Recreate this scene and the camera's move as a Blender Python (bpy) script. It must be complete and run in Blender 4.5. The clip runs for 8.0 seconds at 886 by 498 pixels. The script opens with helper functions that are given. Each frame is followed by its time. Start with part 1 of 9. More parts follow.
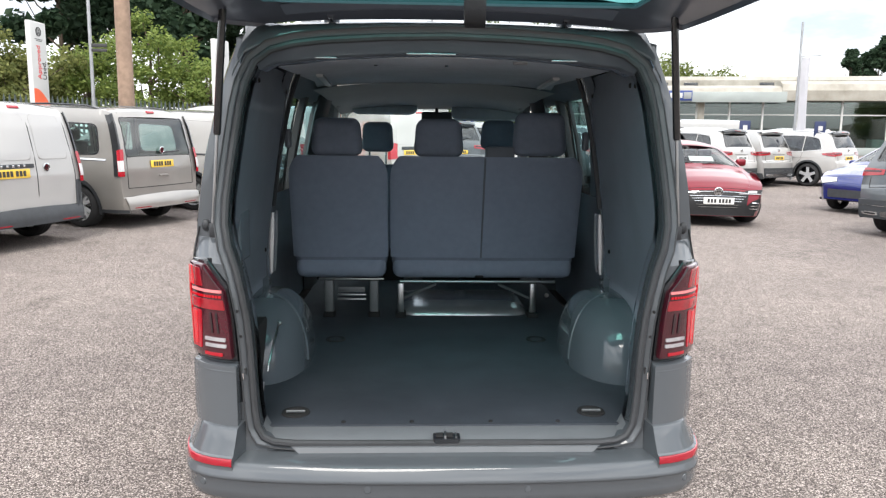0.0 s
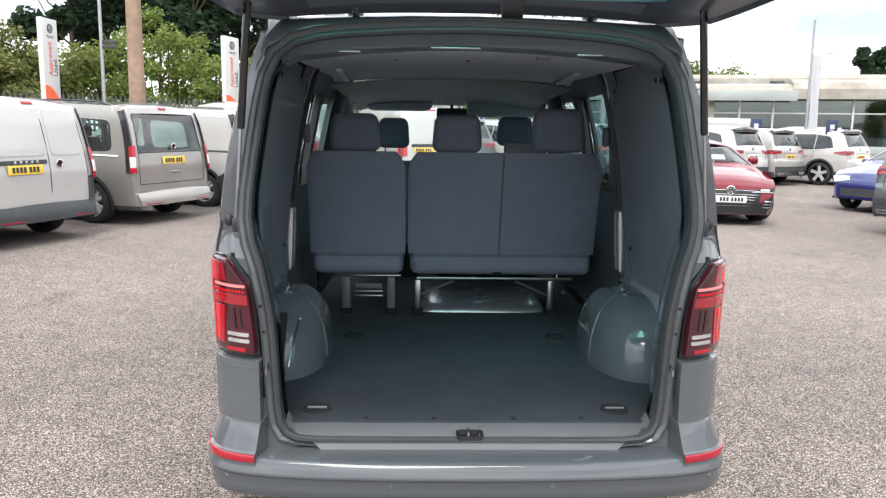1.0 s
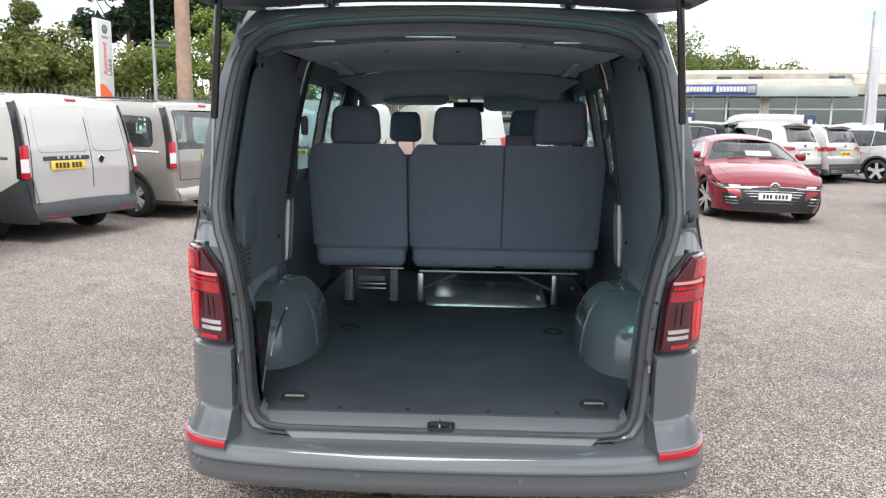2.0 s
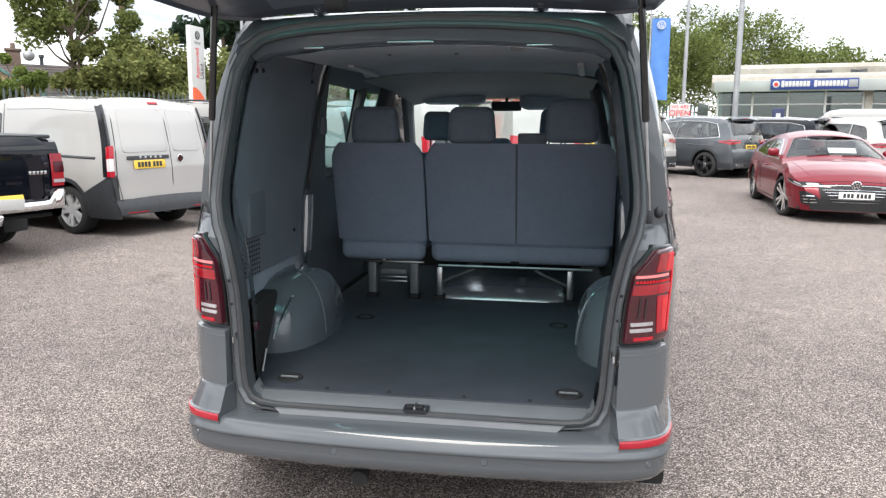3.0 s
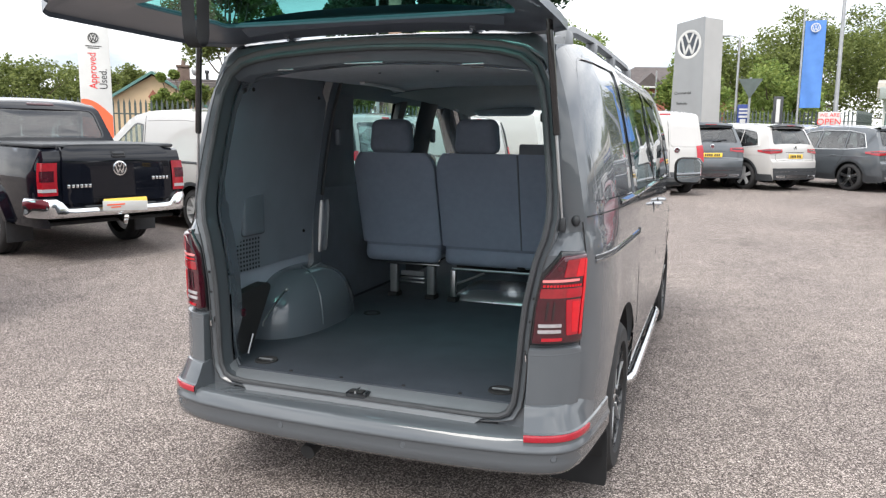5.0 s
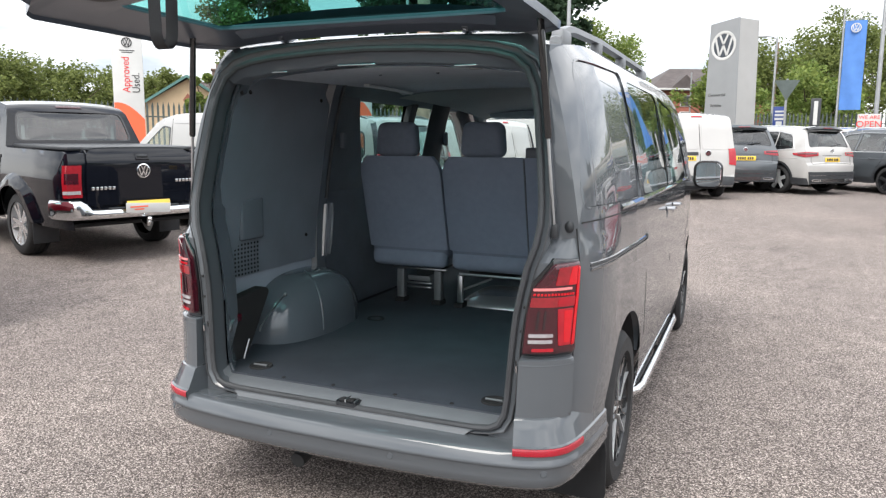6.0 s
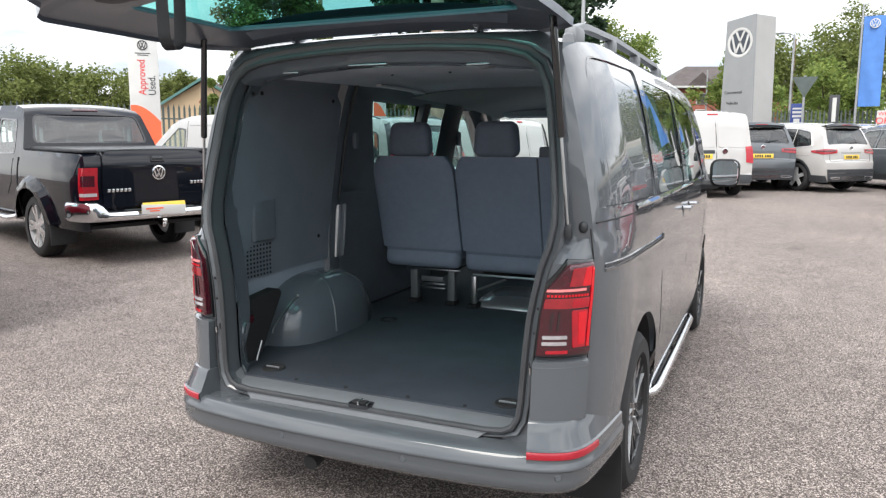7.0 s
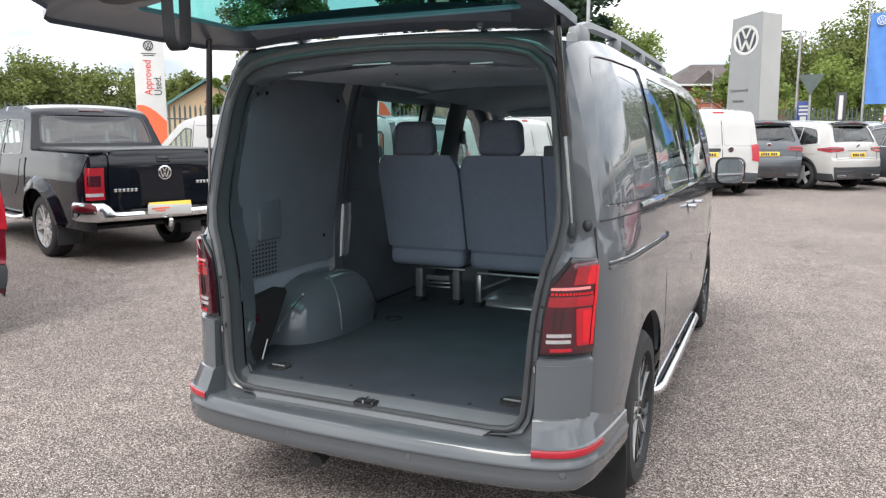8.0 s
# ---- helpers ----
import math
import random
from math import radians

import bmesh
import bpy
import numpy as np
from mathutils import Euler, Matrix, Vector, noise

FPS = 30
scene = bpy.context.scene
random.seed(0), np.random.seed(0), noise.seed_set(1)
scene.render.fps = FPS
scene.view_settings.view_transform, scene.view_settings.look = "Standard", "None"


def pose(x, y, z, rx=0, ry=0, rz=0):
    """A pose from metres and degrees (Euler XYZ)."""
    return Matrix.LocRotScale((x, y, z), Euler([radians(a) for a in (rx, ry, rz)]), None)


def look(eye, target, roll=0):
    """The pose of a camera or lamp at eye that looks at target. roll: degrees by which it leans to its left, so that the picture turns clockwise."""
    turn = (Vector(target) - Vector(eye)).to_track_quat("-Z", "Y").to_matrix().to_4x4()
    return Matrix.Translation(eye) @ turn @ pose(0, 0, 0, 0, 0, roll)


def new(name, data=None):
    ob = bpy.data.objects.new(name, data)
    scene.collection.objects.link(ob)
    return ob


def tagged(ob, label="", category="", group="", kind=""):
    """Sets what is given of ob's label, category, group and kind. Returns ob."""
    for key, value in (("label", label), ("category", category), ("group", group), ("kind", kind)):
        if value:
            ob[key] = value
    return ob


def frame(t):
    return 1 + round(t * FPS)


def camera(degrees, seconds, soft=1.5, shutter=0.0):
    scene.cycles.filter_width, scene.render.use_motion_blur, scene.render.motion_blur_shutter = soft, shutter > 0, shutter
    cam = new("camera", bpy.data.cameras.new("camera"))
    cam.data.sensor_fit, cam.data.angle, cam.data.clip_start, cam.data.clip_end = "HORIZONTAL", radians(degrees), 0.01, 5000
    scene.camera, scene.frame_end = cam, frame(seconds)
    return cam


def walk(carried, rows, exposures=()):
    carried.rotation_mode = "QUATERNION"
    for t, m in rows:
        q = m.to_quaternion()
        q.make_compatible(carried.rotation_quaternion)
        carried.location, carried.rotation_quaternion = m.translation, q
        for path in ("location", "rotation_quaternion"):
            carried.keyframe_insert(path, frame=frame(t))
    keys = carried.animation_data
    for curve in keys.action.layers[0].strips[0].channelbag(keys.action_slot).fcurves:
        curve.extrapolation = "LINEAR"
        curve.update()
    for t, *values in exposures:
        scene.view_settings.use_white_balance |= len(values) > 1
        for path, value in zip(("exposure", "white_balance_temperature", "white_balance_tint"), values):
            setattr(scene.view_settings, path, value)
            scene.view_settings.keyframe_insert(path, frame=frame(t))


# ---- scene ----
cam = camera(62.3, 8.0, soft=1.3)
METRES, EYE, TILT, LEAN, TURN = 1.82, 1.5, 0.0, 0.0, -2.4
ROWS = [
    (0.0, 0.0, 0.0, 0.0, 0.1, -8.47, -0.66),
    (0.5, -0.0168, 0.0063, -0.0046, 0.11, -8.54, -0.76),
    (1.0, -0.031, 0.01, -0.0063, 0.69, -8.64, -0.81),
    (2.5, 0.2256, 0.0292, -0.0227, 7.74, -8.99, -0.59),
    (3.0, 0.3316, -0.0271, -0.0168, 11.4, -9.02, -0.35),
    (3.5, 0.4536, -0.0228, -0.0178, 14.96, -8.92, -0.2),
    (4.0, 0.5831, -0.0161, -0.0109, 18.13, -8.75, -0.18),
    (4.5, 0.6958, -0.0539, -0.0085, 20.74, -8.57, -0.33),
    (6.0, 0.835, 0.038, -0.0054, 25.35, -8.23, -0.49),
    (6.5, 0.836, 0.0513, -0.0062, 26.05, -8.22, -0.3),
    (7.0, 0.8331, 0.0541, -0.0056, 26.47, -8.24, -0.08),
    (7.5, 0.8349, 0.0548, -0.0049, 26.7, -8.28, 0.06),
    (8.0, 0.837, 0.0513, -0.0057, 26.88, -8.31, 0.1),
]
walk(cam, [(t, pose(0, 0, EYE, TILT, LEAN, TURN) @ pose(METRES * x, METRES * y, METRES * z, 90 + pitch, roll, yaw)) for t, x, y, z, yaw, pitch, roll in ROWS],
     exposures=[(0, 1.52), (4.5, 1.47), (8, 1.40)])

# ---- world and sun: bright overcast with thin cloud ----
world = bpy.data.worlds.new("overcast_sky")
scene.world = world
world.use_nodes = True
wn, wl = world.node_tree.nodes, world.node_tree.links
wn.clear()
SUN_ELEVATION, SUN_TURN = radians(51), radians(189)
sky = wn.new("ShaderNodeTexSky")
sky.sky_type, sky.sun_disc = "NISHITA", False
sky.sun_elevation, sky.sun_rotation = SUN_ELEVATION, SUN_TURN
sky_bg = wn.new("ShaderNodeBackground")
sky_bg.inputs["Strength"].default_value = 0.12
wl.new(sky.outputs["Color"], sky_bg.inputs["Color"])
wco = wn.new("ShaderNodeTexCoord")
wmap = wn.new("ShaderNodeMapping")
wmap.inputs["Scale"].default_value = (1.6, 1.6, 4.5)
wl.new(wco.outputs["Generated"], wmap.inputs["Vector"])
wno = wn.new("ShaderNodeTexNoise")
wno.inputs["Scale"].default_value, wno.inputs["Detail"].default_value, wno.inputs["Roughness"].default_value = 1.7, 7, 0.55
wl.new(wmap.outputs["Vector"], wno.inputs["Vector"])
wramp = wn.new("ShaderNodeValToRGB")
wramp.color_ramp.elements[0].position, wramp.color_ramp.elements[0].color = 0.36, (0.37, 0.40, 0.45, 1)
wramp.color_ramp.elements[1].position, wramp.color_ramp.elements[1].color = 0.60, (1.0, 1.0, 1.0, 1)
wl.new(wno.outputs["Fac"], wramp.inputs["Fac"])
cloud_bg = wn.new("ShaderNodeBackground")
wl.new(wramp.outputs["Color"], cloud_bg.inputs["Color"])
# an overcast sky is brightest overhead
SUN_WAY = Vector((-0.10, -0.62, 0.78)).normalized()
wsep = wn.new("ShaderNodeSeparateXYZ")
wl.new(wco.outputs["Generated"], wsep.inputs["Vector"])
wglow = wn.new("ShaderNodeMapRange")
wglow.inputs["From Min"].default_value, wglow.inputs["From Max"].default_value = 0.10, 0.50
wglow.inputs["To Min"].default_value, wglow.inputs["To Max"].default_value = 0.78, 1.30
wglow.interpolation_type = "SMOOTHSTEP"
wl.new(wsep.outputs["Z"], wglow.inputs["Value"])
wl.new(wglow.outputs["Result"], cloud_bg.inputs["Strength"])
wmix = wn.new("ShaderNodeMixShader")
wmix.inputs["Fac"].default_value = 0.9
wl.new(sky_bg.outputs["Background"], wmix.inputs[1])
wl.new(cloud_bg.outputs["Background"], wmix.inputs[2])
wout = wn.new("ShaderNodeOutputWorld")
wl.new(wmix.outputs["Shader"], wout.inputs["Surface"])

sun_data = bpy.data.lights.new("sun", "SUN")
sun_data.energy, sun_data.angle, sun_data.color = 1.1, radians(30), (1.0, 0.95, 0.88)
sun = new("sun", sun_data)
sun.matrix_world = look(tuple(SUN_WAY * 60), (0, 0, 0))


# ---- materials ----
def mat(name, color, rough=0.6, metal=0.0, vary=0.0, scale=8.0, bump=0.0, bump_scale=60.0, coat=0.0, second=None, emit=0.0, spec=0.5, blotch=0.5):
    """A surface with variation at two scales and fine relief."""
    m = bpy.data.materials.new(name)
    m.use_nodes = True
    nt = m.node_tree
    b = nt.nodes["Principled BSDF"]
    b.inputs["Roughness"].default_value, b.inputs["Metallic"].default_value = rough, metal
    b.inputs["Coat Weight"].default_value, b.inputs["Coat Roughness"].default_value = coat, 0.015
    b.inputs["Specular IOR Level"].default_value = spec
    b.inputs["Base Color"].default_value = (*color, 1)
    if emit:
        b.inputs["Emission Color"].default_value, b.inputs["Emission Strength"].default_value = (*color, 1), emit
    co = nt.nodes.new("ShaderNodeTexCoord")
    if vary:
        n1, n2 = nt.nodes.new("ShaderNodeTexNoise"), nt.nodes.new("ShaderNodeTexNoise")
        n1.inputs["Scale"].default_value, n1.inputs["Detail"].default_value = scale, 6
        n2.inputs["Scale"].default_value, n2.inputs["Detail"].default_value = scale * 0.13, 4
        nt.links.new(co.outputs["Object"], n1.inputs["Vector"])
        nt.links.new(co.outputs["Object"], n2.inputs["Vector"])
        mixn = nt.nodes.new("ShaderNodeMix")
        mixn.inputs[0].default_value = blotch
        nt.links.new(n1.outputs["Fac"], mixn.inputs[2])
        nt.links.new(n2.outputs["Fac"], mixn.inputs[3])
        ramp = nt.nodes.new("ShaderNodeValToRGB")
        lo = second or tuple(c * (1 - vary) for c in color)
        hi = color if second else tuple(min(1, c * (1 + vary)) for c in color)
        ramp.color_ramp.elements[0].position, ramp.color_ramp.elements[0].color = 0.35, (*lo, 1)
        ramp.color_ramp.elements[1].position, ramp.color_ramp.elements[1].color = 0.65, (*hi, 1)
        nt.links.new(mixn.outputs[0], ramp.inputs["Fac"])
        nt.links.new(ramp.outputs["Color"], b.inputs["Base Color"])
    if bump:
        n3, bn = nt.nodes.new("ShaderNodeTexNoise"), nt.nodes.new("ShaderNodeBump")
        n3.inputs["Scale"].default_value, n3.inputs["Detail"].default_value = bump_scale, 4
        nt.links.new(co.outputs["Object"], n3.inputs["Vector"])
        bn.inputs["Strength"].default_value, bn.inputs["Distance"].default_value = bump, 0.01
        nt.links.new(n3.outputs["Fac"], bn.inputs["Height"])
        nt.links.new(bn.outputs["Normal"], b.inputs["Normal"])
    return m


def glass(name, tint, gloss=1.0, f0=0.09):
    """Thin window glass: tinted see-through with mirror-like reflection growing at a slant, alike from both sides."""
    m = bpy.data.materials.new(name)
    m.use_nodes = True
    nt = m.node_tree
    nt.nodes.clear()
    tr, gl, mx, lw, pw, mr, out = [nt.nodes.new("ShaderNode" + k) for k in ("BsdfTransparent", "BsdfGlossy", "MixShader", "LayerWeight", "Math", "MapRange", "OutputMaterial")]
    tr.inputs["Color"].default_value = (*tint, 1)
    gl.inputs["Roughness"].default_value, gl.inputs["Color"].default_value = 0.02, (gloss, gloss, gloss, 1)
    lw.inputs["Blend"].default_value = 0.5
    pw.operation = "POWER"
    pw.inputs[1].default_value = 5.0
    nt.links.new(lw.outputs["Facing"], pw.inputs[0])
    mr.inputs["To Min"].default_value, mr.inputs["To Max"].default_value = f0, 1.0
    nt.links.new(pw.outputs["Value"], mr.inputs["Value"])
    nt.links.new(mr.outputs["Result"], mx.inputs["Fac"])
    nt.links.new(tr.outputs["BSDF"], mx.inputs[1])
    nt.links.new(gl.outputs["BSDF"], mx.inputs[2])
    nt.links.new(mx.outputs["Shader"], out.inputs["Surface"])
    return m


def leaf_mat(name, a, b):
    m = mat(name, a, 0.6, spec=0.2)
    nt = m.node_tree
    p = nt.nodes["Principled BSDF"]
    geo = nt.nodes.new("ShaderNodeNewGeometry")
    ramp = nt.nodes.new("ShaderNodeValToRGB")
    ramp.color_ramp.elements[0].color, ramp.color_ramp.elements[1].color = (*a, 1), (*b, 1)
    nt.links.new(geo.outputs["Random Per Island"], ramp.inputs["Fac"])
    nt.links.new(ramp.outputs["Color"], p.inputs["Base Color"])
    tl, mx = nt.nodes.new("ShaderNodeBsdfTranslucent"), nt.nodes.new("ShaderNodeMixShader")
    nt.links.new(ramp.outputs["Color"], tl.inputs["Color"])
    mx.inputs["Fac"].default_value = 0.42
    nt.links.new(p.outputs["BSDF"], mx.inputs[1])
    nt.links.new(tl.outputs["BSDF"], mx.inputs[2])
    nt.links.new(mx.outputs["Shader"], nt.nodes["Material Output"].inputs["Surface"])
    return m


M = {}
M["grey_paint"] = mat("pure_grey_paint", (0.088, 0.097, 0.107), 0.22, 0.0, 0.05, 3.0, coat=1.0, spec=0.08)
M["grey_inner"] = mat("grey_inner_paint", (0.105, 0.121, 0.140), 0.22, 0.0, 0.08, 4.0, coat=1.0, spec=0.1)
M["black_trim"] = mat("black_plastic_trim", (0.030, 0.033, 0.037), 0.5, 0, 0.2, 12, 0.15, 300)
M["gloss_black"] = mat("gloss_black", (0.012, 0.013, 0.015), 0.12, coat=0.6)
M["grille_black"] = mat("matt_black_grille", (0.012, 0.012, 0.013), 0.5, 0, 0.2, 20, spec=0.3)
M["rubber"] = mat("rubber_seal", (0.042, 0.044, 0.048), 0.6, 0, 0.2, 20)
M["tyre"] = mat("tyre_rubber", (0.019, 0.019, 0.020), 0.8, 0, 0.25, 20, 0.2, 120)
M["floor_rubber"] = mat("load_floor_rubber", (0.042, 0.049, 0.062), 0.65, 0, 0.25, 7, 0.25, 400)
M["lining"] = mat("inner_side_paint", (0.34, 0.39, 0.455), 0.6, 0, 0.10, 5, coat=0.1)
M["trim_dark"] = mat("dark_trim", (0.12, 0.14, 0.165), 0.6, 0, 0.12, 10, 0.15, 250)
M["headliner"] = mat("headliner_cloth", (0.52, 0.56, 0.61), 0.9, 0, 0.08, 30, 0.15, 500)
M["pillar_grey"] = mat("pillar_plastic", (0.26, 0.265, 0.27), 0.6, 0, 0.06, 20)
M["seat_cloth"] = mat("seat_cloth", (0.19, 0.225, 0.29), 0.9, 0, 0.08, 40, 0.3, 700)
M["seat_back"] = mat("seat_back_shell", (0.24, 0.29, 0.375), 0.75, 0, 0.06, 30, 0.2, 400)
M["steel"] = mat("bare_steel", (0.45, 0.46, 0.47), 0.3, 1.0, 0.1, 15)
M["track_silver"] = mat("silver_painted_track", (0.62, 0.63, 0.64), 0.4, 0, 0.06, 12)
M["chrome"] = mat("chrome", (0.78, 0.79, 0.8), 0.07, 1.0)
M["bright_alloy"] = mat("polished_alloy", (0.72, 0.73, 0.74), 0.22, 1.0, 0.08, 10)
M["dark_alloy"] = mat("smoked_alloy", (0.20, 0.20, 0.205), 0.2, 0.9, 0.1, 10)
M["silver_alloy"] = mat("silver_alloy", (0.60, 0.61, 0.62), 0.35, 0.45, 0.08, 10)
M["red_lens"] = mat("red_lens", (0.60, 0.005, 0.014), 0.12, coat=0.6, vary=0.12, scale=30)
M["dark_red_lens"] = mat("dark_red_lens", (0.050, 0.004, 0.010), 0.1, coat=0.7, vary=0.3, scale=25)
M["lens_grey"] = mat("clear_lens_over_grey", (0.36, 0.35, 0.36), 0.2, vary=0.2, scale=60, coat=0.8)
M["clear_lens"] = mat("clear_lens", (0.62, 0.62, 0.62), 0.15, coat=1.0)
M["tail_red"] = mat("deep_red_lens", (0.38, 0.005, 0.016), 0.15, coat=0.7, vary=0.15, scale=25)
M["reflector"] = mat("red_reflector", (0.31, 0.006, 0.018), 0.25, coat=0.6, vary=0.1, scale=60)
M["plate_yellow"] = mat("yellow_plate", (0.78, 0.52, 0.06), 0.4, vary=0.06, scale=9)
M["plate_white"] = mat("white_plate", (0.8, 0.8, 0.78), 0.4, vary=0.05, scale=9)
M["ink"] = mat("plate_characters", (0.03, 0.03, 0.03), 0.5)
M["white_paint"] = mat("white_car_paint", (0.40, 0.392, 0.38), 0.25, vary=0.03, scale=2, coat=1.0)
M["silver_paint"] = mat("silver_car_paint", (0.38, 0.375, 0.365), 0.3, 0.4, 0.06, 3, coat=1.0)
M["beige_paint"] = mat("light_metallic_paint", (0.30, 0.285, 0.265), 0.3, 0.45, 0.06, 3, coat=1.0)
M["dark_grey_paint"] = mat("dark_grey_car_paint", (0.075, 0.085, 0.095), 0.26, 0.2, 0.06, 3, coat=1.0)
M["black_paint"] = mat("black_car_paint", (0.0035, 0.0045, 0.008), 0.08, 0.0, 0.1, 3, coat=0.7, spec=0.05)
M["red_paint"] = mat("red_car_paint", (0.16, 0.004, 0.013), 0.28, 0.3, 0.06, 3, coat=0.55, spec=0.25)
M["blue_paint"] = mat("blue_car_paint", (0.010, 0.020, 0.13), 0.25, 0.2, 0.06, 3, coat=1.0)
M["under"] = mat("underbody_black", (0.014, 0.014, 0.015), 0.9, vary=0.2, scale=10)
M["car_seat"] = mat("car_interior_cloth", (0.03, 0.03, 0.033), 0.85, vary=0.2, scale=20)
M["glass_clear"] = glass("windscreen_glass", (0.90, 0.96, 0.94), 1.0, 0.06)
M["glass_green"] = glass("green_tinted_glass", (0.60, 0.74, 0.72))
M["glass_dark"] = glass("dark_tinted_glass", (0.22, 0.25, 0.25))
M["glass_cab"] = glass("cab_rear_glass", (0.07, 0.085, 0.085), 0.85, 0.11)
M["glass_side"] = glass("side_window_glass", (0.44, 0.70, 0.70))
M["glass_teal"] = glass("tailgate_glass", (0.20, 0.56, 0.52), 0.5, 0.02)
M["mid_red_lens"] = mat("mid_red_lens", (0.30, 0.010, 0.018), 0.12, coat=1.0, vary=0.2, scale=30)
M["pink_lens"] = mat("pale_red_lens", (0.85, 0.25, 0.25), 0.15, coat=1.0)
M["sill_grey"] = mat("load_sill_plastic", (0.12, 0.128, 0.138), 0.5, 0, 0.08, 8, 0.15, 300)
M["grey_bright"] = mat("light_grey_metal", (0.45, 0.46, 0.48), 0.22, 0.6, 0.06, 10)
M["rail_grey"] = mat("grey_roof_rail", (0.20, 0.21, 0.22), 0.45, 0.2, 0.08, 8)
M["gate_inner"] = mat("tailgate_inner_paint", (0.080, 0.096, 0.124), 0.35, 0, 0.1, 5, coat=0.3)
M["seat_frame"] = mat("grey_seat_frame", (0.16, 0.17, 0.18), 0.5, 0.3, 0.1, 20)
M["pillar_dark"] = mat("dark_pillar_plastic", (0.06, 0.063, 0.068), 0.6, 0, 0.08, 20)
M["mirror"] = mat("mirror_glass", (0.85, 0.86, 0.87), 0.02, 1.0)
M["sign_white"] = mat("sign_white", (0.52, 0.52, 0.505), 0.45, vary=0.06, scale=3)
M["sign_grey"] = mat("sign_grey", (0.27, 0.28, 0.285), 0.4, 0.2, 0.06, 2)
M["sign_orange"] = mat("sign_orange", (0.80, 0.13, 0.05), 0.45, vary=0.06, scale=4)
M["sign_red"] = mat("sign_red", (0.70, 0.03, 0.03), 0.5, vary=0.06, scale=4)
M["sign_navy"] = mat("sign_navy", (0.02, 0.045, 0.2), 0.45, vary=0.08, scale=4)
M["disc_grey"] = mat("emblem_disc_grey", (0.045, 0.054, 0.067), 0.3, vary=0.05, scale=3)
M["sign_dark"] = mat("sign_dark_blue", (0.015, 0.025, 0.08), 0.45, vary=0.08, scale=4)
M["pylon_side"] = mat("pale_pylon_cladding", (0.38, 0.375, 0.365), 0.45, vary=0.06, scale=2)
M["flag_blue"] = mat("blue_flag_cloth", (0.08, 0.205, 0.52), 0.8, vary=0.1, scale=3)
M["flag_white"] = mat("white_flag_cloth", (0.46, 0.46, 0.49), 0.8, vary=0.08, scale=3)
M["galv"] = mat("galvanised_steel", (0.34, 0.35, 0.36), 0.5, 0.6, 0.15, 6)
M["fence"] = mat("palisade_steel", (0.09, 0.11, 0.105), 0.6, 0.4, 0.2, 5)
M["timber_pole"] = mat("weathered_timber", (0.26, 0.18, 0.13), 0.85, 0, 0.3, 6, 0.5, 30)
M["cladding"] = mat("weathered_white_cladding", (0.40, 0.38, 0.335), 0.6, 0, 0.25, 1.6, 0.1, 30, second=(0.24, 0.22, 0.18))
M["cladding_grey"] = mat("grey_green_cladding", (0.30, 0.33, 0.32), 0.6, 0, 0.15, 1.2)
M["render_cream"] = mat("cream_render", (0.56, 0.42, 0.27), 0.8, 0, 0.1, 2, 0.2, 40)
M["roof_tile"] = mat("brown_roof_tile", (0.072, 0.060, 0.057), 0.85, 0, 0.35, 3, 0.3, 25)
M["slate_roof"] = mat("grey_brown_roof", (0.075, 0.062, 0.060), 0.8, 0, 0.3, 2, 0.3, 15)
M["chimney_brick"] = mat("sooty_brown_brick", (0.15, 0.105, 0.085), 0.85, 0, 0.3, 5, 0.3, 30)
M["brick"] = mat("red_brick", (0.30, 0.105, 0.075), 0.85, 0, 0.25, 5, 0.3, 30)
M["green_board"] = mat("green_bargeboard", (0.10, 0.22, 0.20), 0.6, vary=0.1, scale=4)
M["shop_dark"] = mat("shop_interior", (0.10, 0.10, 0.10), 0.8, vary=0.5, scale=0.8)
M["bark"] = mat("bark", (0.10, 0.075, 0.055), 0.9, 0, 0.3, 8, 0.6, 20)
M["leaf_mid"] = leaf_mat("leaves_mid_green", (0.082, 0.108, 0.030), (0.205, 0.238, 0.075))
M["leaf_light"] = leaf_mat("leaves_light_green", (0.112, 0.173, 0.044), (0.265, 0.319, 0.088))
M["leaf_dark"] = leaf_mat("conifer_leaves", (0.022, 0.045, 0.026), (0.06, 0.10, 0.055))
M["leaf_olive"] = leaf_mat("leaves_olive", (0.10, 0.125, 0.04), (0.25, 0.26, 0.09))
M["grass"] = mat("rough_grass", (0.12, 0.19, 0.05), 0.9, 0, 0.4, 6, 0.5, 40)


# ---- mesh helpers ----
def part(name, bm, material, parent=None, label="", smooth=True, angle=40):
    """Links a bmesh as one mesh object, under a thing or a part."""
    me = bpy.data.meshes.new(name)
    if smooth:
        bmesh.ops.recalc_face_normals(bm, faces=bm.faces[:])
    bm.to_mesh(me)
    bm.free()
    for k in (material if isinstance(material, (list, tuple)) else [material]):
        me.materials.append(M[k] if isinstance(k, str) else k)
    if smooth:
        me.shade_smooth()
        me.set_sharp_from_angle(angle=radians(angle))
    ob = new(name, me)
    if parent:
        ob.parent = parent
    if label:
        tagged(ob, label)
    return ob


def thing(name, m, label, category, group="", kind=""):
    ob = new(name)
    ob.matrix_world = m
    ob.empty_display_size = 0.1
    return tagged(ob, label, category, group, kind)


